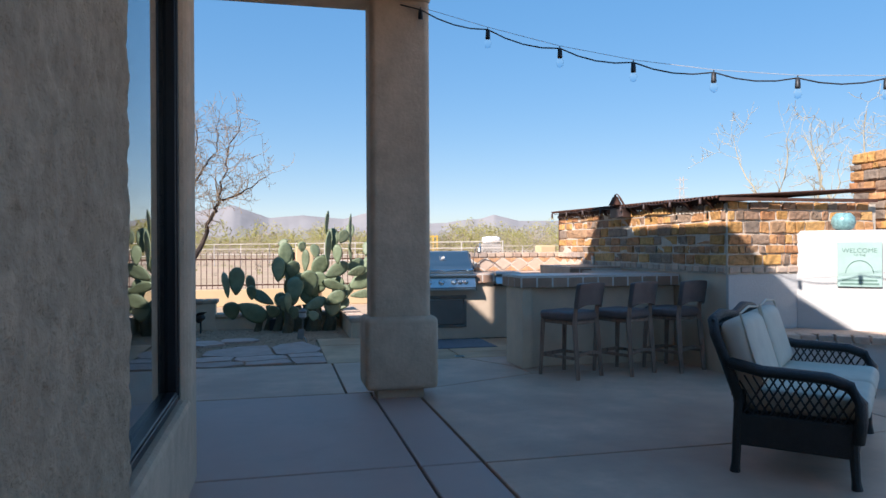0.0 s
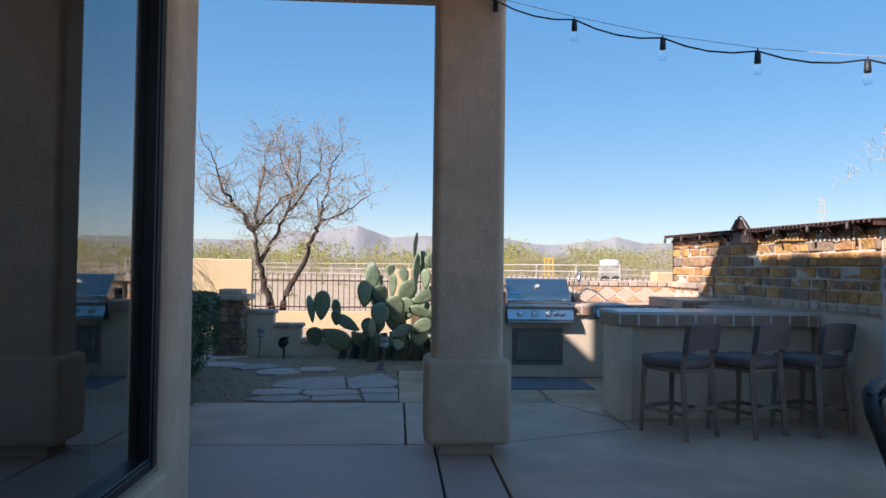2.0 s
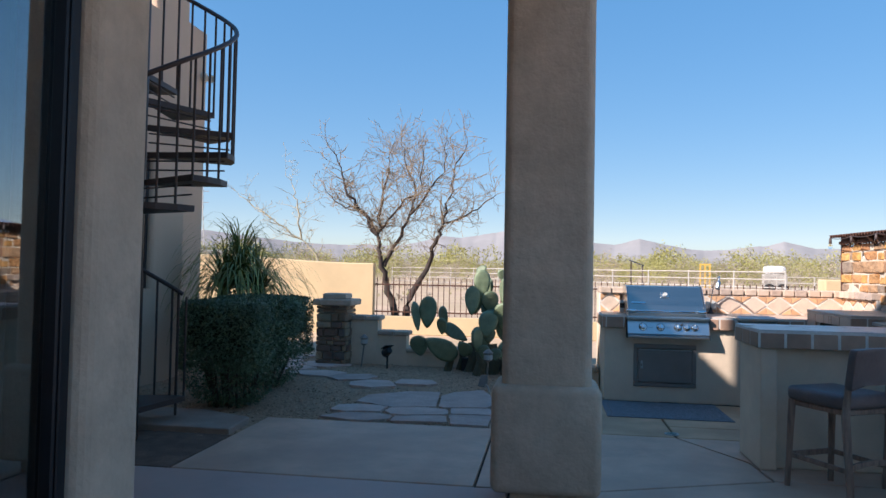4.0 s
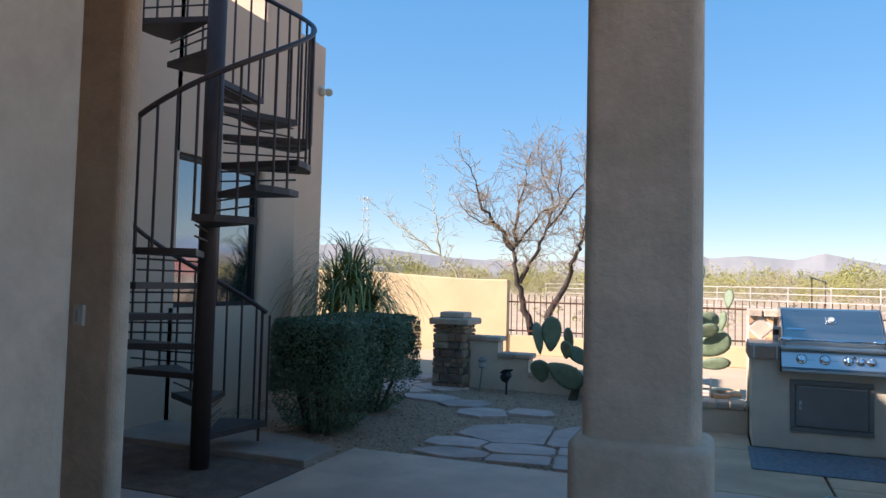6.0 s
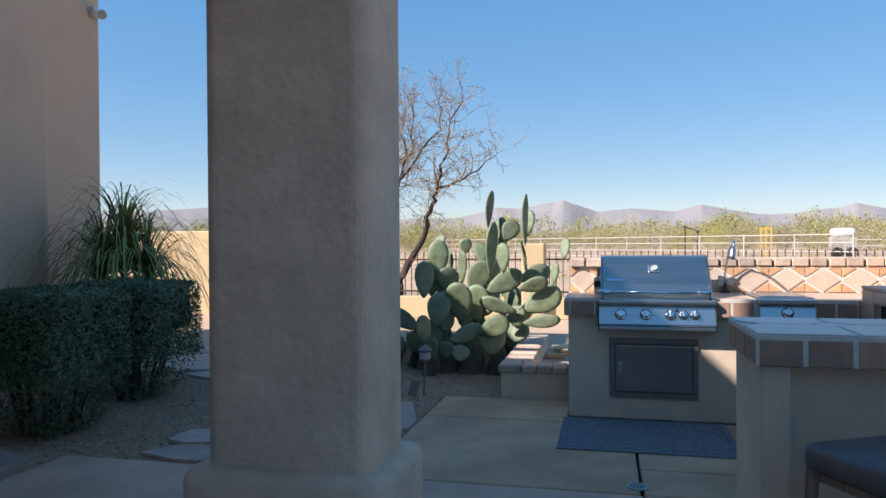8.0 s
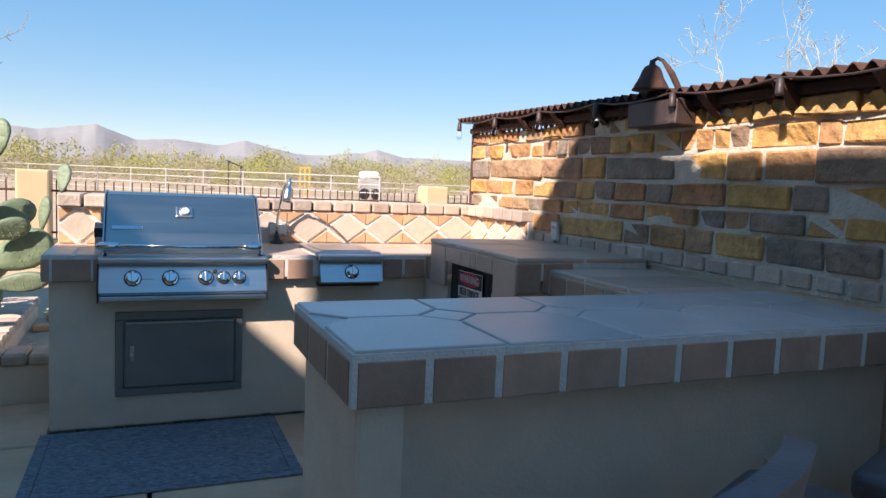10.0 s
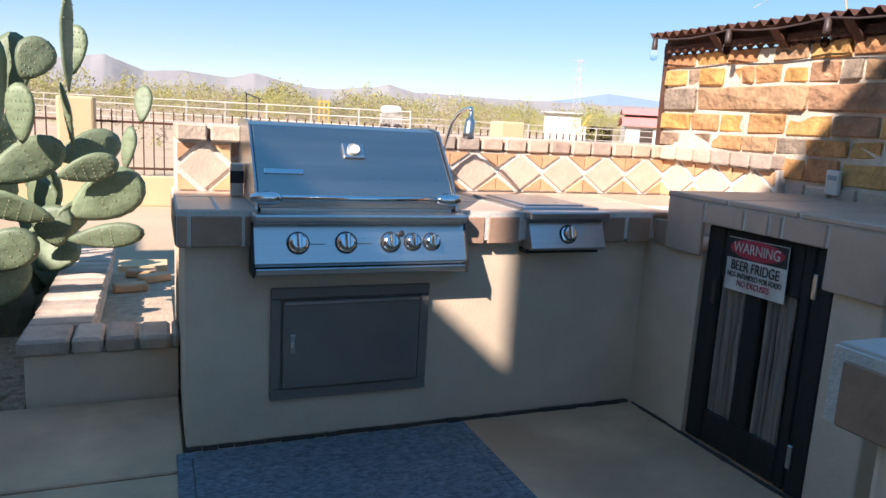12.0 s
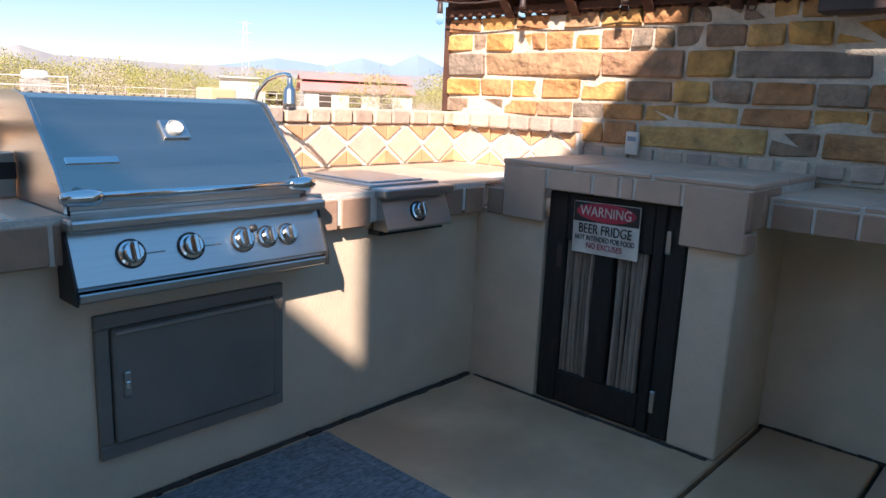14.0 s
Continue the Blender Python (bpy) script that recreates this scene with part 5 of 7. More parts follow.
# ---- wicker loveseat ----
sofa = thing("wicker_loveseat", "black wicker loveseat with beige cushions", "loveseat")
W = 1.36
for x in (0.0, -W):
    part("front_leg", tube([(x, 0.56, 0.30), (x, 0.575, 0.05), (x, 0.58, 0.0)], [0.028, 0.022, 0.028], 8), WICKER, sofa)
    part("back_leg", tube([(x, 0.0, 0.45), (x, -0.02, 0.05), (x, -0.025, 0.0)], [0.028, 0.024, 0.03], 8), WICKER, sofa)
    part("arm_apron", box(x - 0.02, x + 0.02, 0.0, 0.58, 0.16, 0.34, 0.01, 1), WICKER, sofa)
    arm = tube([(x, -0.05, 0.62), (x, 0.12, 0.585), (x, 0.30, 0.58), (x, 0.45, 0.575), (x, 0.55, 0.54), (x, 0.60, 0.46), (x, 0.60, 0.36), (x, 0.585, 0.25)], 0.032, 10)
    for v in arm.verts:
        v.co.x = x + (v.co.x - x) * 1.9
    part("arm", arm, WICKER, sofa, smooth=True)
    bm = bmesh.new()
    for i in range(13):
        for s in (-1, 1):
            y0, y1 = 0.02 + 0.045 * i, 0.02 + 0.045 * i + s * 0.13
            y1c = min(max(y1, 0.0), 0.575)
            f = (y1c - y0) / (y1 - y0)
            tube([(x + s * 0.006, y0, 0.335), (x + s * 0.006, y1c, 0.335 + f * 0.22)], 0.0055, 5, bm)
    part("lattice", bm, WICKER, sofa)
part("front_apron", box(-W + 0.02, -0.02, 0.555, 0.585, 0.16, 0.36, 0.01, 1), WICKER, sofa)
part("seat_deck", box(-W + 0.02, -0.02, -0.02, 0.56, 0.30, 0.34), WICKER, sofa)
bm = bmesh.new()
for i in range(20):
    x = -W + 0.02 + (W - 0.04) * i / 19
    top = 0.81 + 0.05 * abs(math.sin(math.pi * i / 9.5)) ** 0.6
    tube([(x, 0.0, 0.30), (x, -0.06, 0.55), (x, -0.15, top)], 0.010, 5, bm)
for i in range(14):
    z = 0.36 + 0.038 * i
    tube([(-W + 0.02, -0.01 - (z - 0.33) * 0.26, z), (-0.02, -0.01 - (z - 0.33) * 0.26, z)], 0.011, 5, bm)
part("back_weave", bm, WICKER, sofa)
part("back_rim", tube([(0.0, 0.0, 0.42), (0.0, -0.07, 0.62), (0.0, -0.13, 0.78), (-0.08, -0.16, 0.85), (-0.34, -0.17, 0.87), (-W / 2 + 0.06, -0.16, 0.84), (-W / 2, -0.155, 0.825), (-W / 2 - 0.06, -0.16, 0.84), (-W + 0.34, -0.17, 0.87), (-W + 0.08, -0.16, 0.85), (-W, -0.14, 0.82), (-W, -0.07, 0.62), (-W, 0.0, 0.42)], 0.030, 10), WICKER, sofa, smooth=True)
for i in range(2):
    x1 = -0.045 - i * (W - 0.09) / 2
    x0 = x1 - (W - 0.09) / 2 + 0.012
    cush = part("seat_cushion", box(x0, x1, 0.02, 0.64, 0.345, 0.475, 0.05, 4), CUSHION, sofa, smooth=True)
    bm = box(x0, x1, -0.075, 0.085, 0.0, 0.42, 0.065, 5)
    bc = part("back_cushion", move(bm, pose(0, 0.055, 0.455, 17, 0, 0)), CUSHION, sofa, smooth=True)
    part("piping", move(tube([(x0 + 0.02, 0.07, 0.03), (x0 + 0.012, 0.07, 0.24), (x0 + 0.03, 0.07, 0.44), ((x0 + x1) / 2, 0.07, 0.462), (x1 - 0.03, 0.07, 0.44), (x1 - 0.012, 0.07, 0.24), (x1 - 0.02, 0.07, 0.03)], 0.007, 6), pose(0, 0.055, 0.455, 17, 0, 0)), CUSHION, bc)
sofa.matrix_basis = pose(3.325, 3.67, 0, 0, 0, 223.4)

# ---- light switch, drain and security light ----
switch = thing("outdoor_switch", "grey weatherproof switch plate on stucco", "switch", at=(-1.13, 5.71, 1.10))
part("plate", box(-1.168, -1.092, 5.698, 5.719, 1.10, 1.215, 0.006, 2), CREAM, switch)
part("lever", box(-1.145, -1.115, 5.690, 5.699, 1.125, 1.19, 0.004, 1), OUTLET, switch)
drain = thing("floor_drain", "round green plastic drain grate in the slab", "drain", at=(2.86, 8.24, 0))
part("rim", lathe([(0.06, 0.0), (0.06, 0.006), (0.045, 0.006)], (2.86, 8.24, 0.001), 20), OUTLET, drain)
for i in range(-3, 4):
    h = math.sqrt(0.043 ** 2 - (i * 0.012) ** 2)
    part("slat", box(2.86 + i * 0.012 - 0.003, 2.86 + i * 0.012 + 0.003, 8.24 - h, 8.24 + h, 0.006, 0.010), mat("drain_green", (0.10, 0.17, 0.14), 0.6) if i == -3 else bpy.data.materials["drain_green"], drain)
flood = thing("security_light", "twin head security light on the house corner", "light", at=(-3.12, 11.38, 4.05))
part("junction_box", lathe([(0.06, 0), (0.06, 0.03), (0.03, 0.04)], (-3.12, 11.38, 4.07), 14, axis="x"), CREAM, flood)
for dy in (-0.09, 0.09):
    part("lamp_head", move(lathe([(0.015, 0.0), (0.03, 0.03), (0.055, 0.09), (0.055, 0.12), (0.05, 0.12)], (0, 0, 0), 14), pose(-3.03, 11.38 + dy, 4.08, 120 if dy > 0 else -120, 20, 30)), CREAM, flood, smooth=True)


# ---- spiral stair ----
stair = thing("spiral_stair", "dark brown iron spiral stair with bar railing", "spiral stair", at=(-1.385, 7.04, 0))
SC, SR = Vector((-1.385, 7.04, 0)), 0.72
RISE, TURN_STEP, A0 = 0.2235, 31.0, 101.0


def ring_at(a, r, z):
    return Vector((SC.x + r * math.cos(radians(a)), SC.y + r * math.sin(radians(a)), z))


part("pole", tube([(SC.x, SC.y, -0.02), (SC.x, SC.y, 4.3)], 0.07, 18), IRON, stair, smooth=True)
for k in range(15):
    a, z = A0 + TURN_STEP * k, RISE * (k + 1)
    bm = bmesh.new()
    outline = [ring_at(a - 5, 0.075, 0), ring_at(a - 17, SR, 0), ring_at(a - 6, SR + 0.012, 0), ring_at(a + 6, SR + 0.012, 0), ring_at(a + 17, SR, 0), ring_at(a + 5, 0.075, 0)]
    prism([(p.x, p.y) for p in outline], z - 0.045, z, bm)
    tread = part("tread", bm, IRON, stair)
    for f in (0.36, 0.68):
        part("riser_bar", tube([ring_at(a + 16, 0.08, z + RISE * f), ring_at(a + 16, SR - 0.02, z + RISE * f)], 0.007, 6), IRON, tread)
    for da in (-16, -5.5, 5.0):
        aa = a + da
        top = RISE * (aa - 70) / TURN_STEP + 0.975
        part("baluster", tube([ring_at(aa, SR, z - 0.045), ring_at(aa, SR, top)], 0.0095, 6), IRON, tread)
pts = []
for i in range(90):
    a = 88 + i * 5.2
    pts.append(ring_at(a, SR, RISE * (a - 70) / TURN_STEP + 0.975))
part("handrail", tube(pts, 0.019, 8), IRON, stair, smooth=True)
part("lower_post", tube([ring_at(91, SR, 0.05), ring_at(91, SR, 1.11)], 0.012, 8), IRON, stair)

# ---- hedges ----
def leaves(name, points, normals, size, material, parent, rnd_, aspect=0.55, kind=""):
    """Many small leaf blades as one mesh."""
    vs, fs = [], []
    for p, n in zip(points, normals):
        d = Vector((rnd_.gauss(0, 1), rnd_.gauss(0, 1), rnd_.gauss(0, 1) + 0.4)).normalized()
        s = d.cross(Vector(n) + Vector((rnd_.gauss(0, 0.5), rnd_.gauss(0, 0.5), rnd_.gauss(0, 0.5))))
        if s.length < 1e-3:
            continue
        s = s.normalized() * size * aspect * rnd_.uniform(0.7, 1.3)
        d = d * size * rnd_.uniform(0.7, 1.3)
        p = Vector(p)
        i = len(vs)
        vs += [p - d, p + s * 0.5, p + d, p - s * 0.5]
        fs.append((i, i + 1, i + 2, i + 3))
    me = bpy.data.meshes.new("mesh")
    me.from_pydata([tuple(v) for v in vs], [], fs)
    me.materials.append(material)
    ob = new(name, me)
    if parent is not None:
        ob.parent = parent
        ob.matrix_parent_inverse = Matrix.Translation(-world_at(parent))
    return tagged(ob, kind=kind)


def hedge(cx, cy, hx, hy, z0, z1, seed, count, label):
    r = random.Random(seed)
    h = thing("clipped_hedge", label, "hedge", "clipped hedges", at=(cx, cy, 0))
    ps, ns = [], []
    for i in range(count):
        while True:
            u, v, w = r.uniform(-1, 1), r.uniform(-1, 1), r.uniform(-1, 1)
            q = (abs(u) ** 7 + abs(v) ** 7 + abs(w) ** 8) ** 0.135
            if 0.05 < q:
                break
        s = (1 - abs(r.gauss(0, 0.07))) / q if i > count * 0.22 else r.uniform(0.35, 0.85) / q
        s *= 1 + 0.05 * noise.noise((u * 3, v * 3, w * 3 + seed))
        u, v, w = u * s, v * s, w * s
        if w > 0.93:
            w = 0.93 + (w - 0.93) * 0.4
        taper = 1 - 0.5 * max(0, -w - 0.35)
        z = (z0 + z1) / 2 + w * (z1 - z0) / 2 + 0.012 * noise.noise((u * 5, v * 5, 9))
        if z < z0 + 0.34 and r.random() < 0.78:
            continue
        ps.append((cx + u * hx * taper, cy + v * hy * taper, z))
        ns.append((u, v, w))
    leaves("foliage", ps, ns, 0.022, HEDGE, h, r)
    bm = bmesh.new()
    for i in range(16):
        a = r.uniform(0, 6.28)
        x, y = cx + 0.16 * math.cos(a), cy + 0.16 * math.sin(a)
        e = (cx + hx * 0.75 * math.cos(a), cy + hy * 0.75 * math.sin(a), z0 + (z1 - z0) * r.uniform(0.5, 0.9))
        m = ((x + e[0]) / 2 + r.uniform(-0.05, 0.05), (y + e[1]) / 2 + r.uniform(-0.05, 0.05), z0 + 0.28)
        tube([(x, y, -0.03), m, e], [0.018, 0.012, 0.005], 5, bm)
    part("stems", bm, HEDGE_WOOD, h, kind="stuff")
    # Solid near-black core: its colour stands in for shade deep in the foliage.
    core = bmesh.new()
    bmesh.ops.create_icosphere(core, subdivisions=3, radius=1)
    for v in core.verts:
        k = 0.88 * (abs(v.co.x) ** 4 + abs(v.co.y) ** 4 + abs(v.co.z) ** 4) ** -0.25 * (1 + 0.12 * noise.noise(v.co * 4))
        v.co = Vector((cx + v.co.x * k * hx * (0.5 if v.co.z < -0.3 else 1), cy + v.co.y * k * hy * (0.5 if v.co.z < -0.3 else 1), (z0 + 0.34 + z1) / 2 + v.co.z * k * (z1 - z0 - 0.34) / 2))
    part("inner_growth", core, mat("hedge_shade", (0.022, 0.032, 0.016), 1.0, 0.4, 20) if "hedge_shade" not in bpy.data.materials else bpy.data.materials["hedge_shade"], h, "near-black core painted as shade inside the hedge")
    return h


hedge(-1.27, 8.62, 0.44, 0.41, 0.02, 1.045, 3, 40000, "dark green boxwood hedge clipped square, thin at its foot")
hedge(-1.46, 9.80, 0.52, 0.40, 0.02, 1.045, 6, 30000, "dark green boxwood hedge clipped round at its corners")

# ---- ponytail palm ----
palm = thing("ponytail_palm", "arching thin leaved ponytail palm behind hedges", "palm", at=(-2.08, 10.5, 0))
part("trunk", lathe([(0.18, 0.0), (0.15, 0.15), (0.08, 0.5), (0.06, 0.9), (0.05, 1.05)], (-2.08, 10.5, -0.03), 12), BARK, palm, smooth=True)
r = random.Random(31)
HEADS = (Vector((0, 0, 0.12)), Vector((0.20, 0.1, -0.06)), Vector((-0.15, -0.1, 0.0)), Vector((0.0, 0.0, 0.06)))
vs, fs = [], []
for i in range(620):
    a, up, ln = r.uniform(0, 6.283), r.uniform(0.25, 1.5), r.uniform(0.75, 1.3)
    base = Vector((-2.08, 10.5, 0.92)) + HEADS[i % 4] + Vector((0, 0, 0.2 * r.random()))
    p, dirv = base.copy(), Vector((math.cos(a) * math.cos(up), math.sin(a) * math.cos(up), math.sin(up)))
    side = Vector((-math.sin(a), math.cos(a), 0)) * 0.012
    n = 8
    for k in range(n + 1):
        wdt = 1 - 0.85 * (k / n) ** 1.5
        vs += [tuple(p - side * wdt), tuple(p + side * wdt)]
        if k:
            j = len(vs)
            fs.append((j - 4, j - 3, j - 1, j - 2))
        p = p + dirv * ln / n
        dirv = (dirv + Vector((0, 0, -0.72 * (0.2 + k / n)))).normalized()
me = bpy.data.meshes.new("mesh")
me.from_pydata(vs, [], fs)
me.materials.append(PALM)
o = new("fronds", me)
o.parent = palm
o.matrix_parent_inverse = Matrix.Translation(-world_at(palm))

# ---- prickly pear ----
cactus = thing("prickly_pear", "large prickly pear cactus with tall stacked pads", "cactus", at=(1.1, 11.5, 0))
pad_rnd = random.Random(9)


def pad(x0, y, z0, x1, z1, w, turn):
    """One flat oval pad from its joint to its tip, w wide, turned about its own length."""
    base, tipp = Vector((x0, y, z0)), Vector((x1, y + pad_rnd.uniform(-0.08, 0.08), z1))
    ln = (tipp - base).length
    zax = (tipp - base).normalized()
    w = w * 1.22
    base = base - zax * ln * 0.04
    ln = ln * 1.1
    face = Vector((math.sin(turn * pad_rnd.choice((-1, 1))), -math.cos(turn), pad_rnd.uniform(-0.25, 0.35)))
    xax = face.cross(zax).normalized()
    yax = zax.cross(xax)
    if turn > 0.75:
        w = w * 1.35
    n, mth = 18, 7
    bm = bmesh.new()
    thick = 0.010 + 0.022 * w
    bend = pad_rnd.uniform(-0.12, 0.12)
    top = []
    for side in (1, -1):
        g = []
        for j in range(mth):
            f = j / (mth - 1)
            row = []
            for i in range(n):
                a = 2 * math.pi * i / n
                u, v = math.cos(a) * f, math.sin(a) * f
                taper = 0.80 + 0.26 * v - 0.10 * v * v
                px = u * w / 2 * taper * 1.06
                pz = (v + 1) / 2 * ln
                py = side * thick * math.sqrt(max(0, 1 - f ** 4)) + bend * ln * ((v + 1) / 2) ** 2 + 0.006 * noise.noise((px * 20, pz * 20, y * 7))
                row.append(base + xax * px + yax * py + zax * pz)
            g.append(row)
        top.append(g)
    for side, g in enumerate(top):
        grid = [[bm.verts.new(p) for p in row] if j else [bm.verts.new(row[0])] * n for j, row in enumerate(g)]
        for j in range(1, mth):
            for i in range(n):
                q = (i + 1) % n
                if j == 1:
                    bm.faces.new((grid[0][0], grid[1][i], grid[1][q]))
                else:
                    bm.faces.new((grid[j - 1][i], grid[j][i], grid[j][q], grid[j - 1][q]))
    bmesh.ops.remove_doubles(bm, verts=bm.verts, dist=0.0005)
    ob = part("pad", bm, PADGREEN, cactus, smooth=True)
    dots = bmesh.new()
    for j in range(1, 7):
        for i in range(-3, 4):
            u, v = (i + (0.5 if j % 2 else 0)) / 3.6, -1 + 2 * j / 7
            if u * u + v * v > 0.82:
                continue
            taper = 0.80 + 0.26 * v - 0.10 * v * v
            f = math.sqrt(u * u + v * v)
            for side in (1, -1):
                c = base + xax * (u * w / 2 * taper) + yax * (side * (thick * math.sqrt(max(0, 1 - f ** 4)) + 0.0015) + bend * ln * ((v + 1) / 2) ** 2) + zax * ((v + 1) / 2 * ln)
                t = bmesh.ops.create_cone(dots, cap_ends=True, segments=4, radius1=0.0034, radius2=0.0, depth=0.008)
                bmesh.ops.translate(dots, verts=t["verts"], vec=c)
    part("spine_cover", dots, SPINE, ob, kind="stuff")


pad(0.01, 11.75, 0.52, -0.03, 0.90, 0.13, 1.0)
pad(0.13, 11.80, 0.56, 0.14, 0.97, 0.24, 0.2)
pad(0.10, 11.50, 0.20, 0.06, 0.45, 0.25, 0.2)
pad(0.19, 11.40, 0.42, 0.58, 0.20, 0.27, 0.3)
pad(0.37, 11.60, 0.49, 0.38, 0.70, 0.17, 0.4)
pad(0.40, 11.80, 0.58, 0.31, 0.84, 0.15, 0.9)
pad(0.70, 11.70, 0.41, 0.39, 0.60, 0.18, 0.4)
pad(0.78, 11.60, 0.77, 0.78, 1.13, 0.20, 0.2)
pad(0.79, 11.90, 0.77, 0.83, 1.14, 0.23, 0.3)
pad(0.90, 11.80, 0.99, 0.90, 1.36, 0.22, 0.2)
pad(0.89, 12.00, 1.31, 0.84, 1.43, 0.16, 0.4)
pad(1.02, 11.20, 0.50, 1.04, 0.83, 0.25, 0.2)
pad(1.26, 11.30, 0.55, 1.24, 0.94, 0.27, 0.1)
pad(1.05, 11.60, 0.62, 1.02, 0.83, 0.19, 0.3)
pad(0.99, 12.00, 1.03, 0.98, 1.25, 0.13, 0.9)
pad(1.20, 11.60, 0.92, 1.22, 1.25, 0.15, 0.7)
pad(1.32, 11.50, 0.84, 1.50, 1.14, 0.25, 0.2)
pad(1.04, 11.80, 0.79, 0.99, 1.07, 0.24, 0.3)
pad(0.93, 11.10, 0.31, 0.92, 0.61, 0.13, 0.8)
pad(1.02, 11.00, 0.23, 1.01, 0.41, 0.15, 0.3)
pad(1.16, 11.00, 0.23, 1.14, 0.37, 0.17, 0.2)
pad(1.29, 11.00, 0.19, 1.30, 0.33, 0.18, 0.3)
pad(1.18, 11.10, 0.37, 1.48, 0.50, 0.17, 0.3)
pad(1.48, 11.10, 0.45, 1.76, 0.59, 0.20, 0.2)
pad(1.54, 11.40, 0.70, 1.33, 0.87, 0.21, 0.3)
pad(1.81, 11.30, 0.65, 1.47, 0.77, 0.16, 0.4)
pad(1.51, 11.40, 0.84, 1.84, 1.03, 0.21, 0.2)
pad(1.82, 11.40, 0.49, 1.78, 0.70, 0.21, 0.3)
pad(1.59, 11.10, 0.24, 1.59, 0.50, 0.26, 0.2)
pad(1.68, 11.50, 0.51, 1.69, 0.68, 0.15, 0.4)
pad(1.54, 11.40, 1.02, 1.53, 1.53, 0.12, 0.9)
pad(1.52, 11.40, 1.51, 1.52, 1.86, 0.09, 1.1)
pad(1.63, 11.50, 1.25, 1.63, 1.59, 0.19, 0.3)
pad(1.72, 11.20, 1.37, 1.81, 1.55, 0.17, 0.2)
pad(1.69, 11.30, 1.05, 1.68, 1.33, 0.15, 0.4)
pad(1.39, 11.80, 1.13, 1.36, 1.35, 0.16, 0.3)
pad(1.17, 12.00, 1.23, 1.16, 1.39, 0.14, 0.3)
pad(1.90, 11.40, 1.33, 1.87, 1.81, 0.08, 1.1)
pad(1.90, 11.60, 1.42, 1.92, 1.67, 0.14, 0.4)
pad(1.91, 11.40, 1.04, 1.89, 1.35, 0.06, 1.2)
pad(1.83, 11.50, 0.96, 2.12, 1.06, 0.19, 0.2)
pad(1.85, 11.30, 0.88, 2.12, 0.96, 0.15, 0.4)
pad(1.89, 11.40, 0.66, 2.23, 0.86, 0.26, 0.2)
pad(1.89, 11.30, 0.54, 2.24, 0.59, 0.13, 0.5)
pad(2.15, 11.70, 0.89, 2.19, 1.13, 0.10, 0.6)
pad(2.24, 12.20, 1.16, 2.26, 1.38, 0.12, 0.5)
pad(1.81, 11.50, 0.49, 1.94, 0.73, 0.15, 0.8)
pad(1.27, 11.70, 0.38, 1.15, 0.64, 0.19, 0.5)
pad(1.53, 11.90, 0.90, 1.48, 1.17, 0.15, 0.5)
pad(1.01, 11.60, 0.39, 1.03, 0.60, 0.18, 0.5)
pad(0.62, 11.50, 0.38, 0.77, 0.24, 0.20, 0.6)
pad(1.38, 11.80, 0.56, 1.48, 0.76, 0.19, 0.4)
r = random.Random(52)
for i in range(26):
    x, y, z = r.uniform(0.75, 1.75), r.uniform(11.7, 12.15), r.uniform(0.0, 0.65)
    a = r.uniform(-0.7, 0.7)
    h = r.uniform(0.26, 0.36)
    pad(x, y, z, x + h * math.sin(a), z + h * math.cos(a), r.uniform(0.18, 0.24), r.uniform(0.1, 0.9))
for x, y, w in ((0.45, 11.6, 0.05), (0.6, 11.75, 0.05), (0.75, 11.6, 0.06), (1.05, 11.5, 0.09), (1.3, 11.5, 0.11), (1.55, 11.5, 0.09), (1.2, 11.8, 0.08), (0.9, 11.3, 0.07)):
    part("old_stem", tube([(x, y, -0.05), (x + 0.05, y, 0.15), (x + 0.02, y + 0.03, 0.38)], [w * 1.2, w, w * 0.7], 9), CACTUS_WOOD, cactus)

# ---- planter beside the grill ----
planter = thing("raised_planter", "low stucco planter with a worn brick cap", "planter", at=(2.0, 10.9, 0))
part("front_wall", box(1.80, 2.40, 10.34, 10.56, -0.05, 0.215), STUCCO_ISLAND, planter)
part("side_wall", box(1.80, 2.03, 10.561, 12.45, -0.05, 0.215), STUCCO_ISLAND, planter)
part("soil", box(2.031, 2.40, 10.561, 12.45, -0.05, 0.10), SOIL, planter, "sandy soil fill")
rnd = random.Random(15)
for i in range(16):
    part("brick", box(1.78, 2.05, 10.565 + 0.118 * i, 10.565 + 0.118 * i + 0.110, 0.216, 0.282 + rnd.uniform(-0.004, 0.006), 0.012, 1), BRICK, planter)
for x0, x1 in ((1.775, 1.97), (1.98, 2.10), (2.11, 2.235), (2.245, 2.37), (2.378, 2.405)):
    part("brick", box(x0, x1, 10.315, 10.558, 0.216, 0.284 + rnd.uniform(-0.004, 0.006), 0.014, 1), BRICK, planter)
for i, (x, y, a) in enumerate(((2.16, 11.9, 12), (2.30, 12.15, 30), (2.22, 12.3, -8))):
    lb = thing("loose_paver", "loose tan paver lying on sandy soil", "paver", at=(x, y, 0.1))
    part("paver_body", move(box(-0.1, 0.1, -0.05, 0.05, 0, 0.05, 0.008, 1), pose(x, y, 0.102, 0, 0, a)), ORANGE, lb)

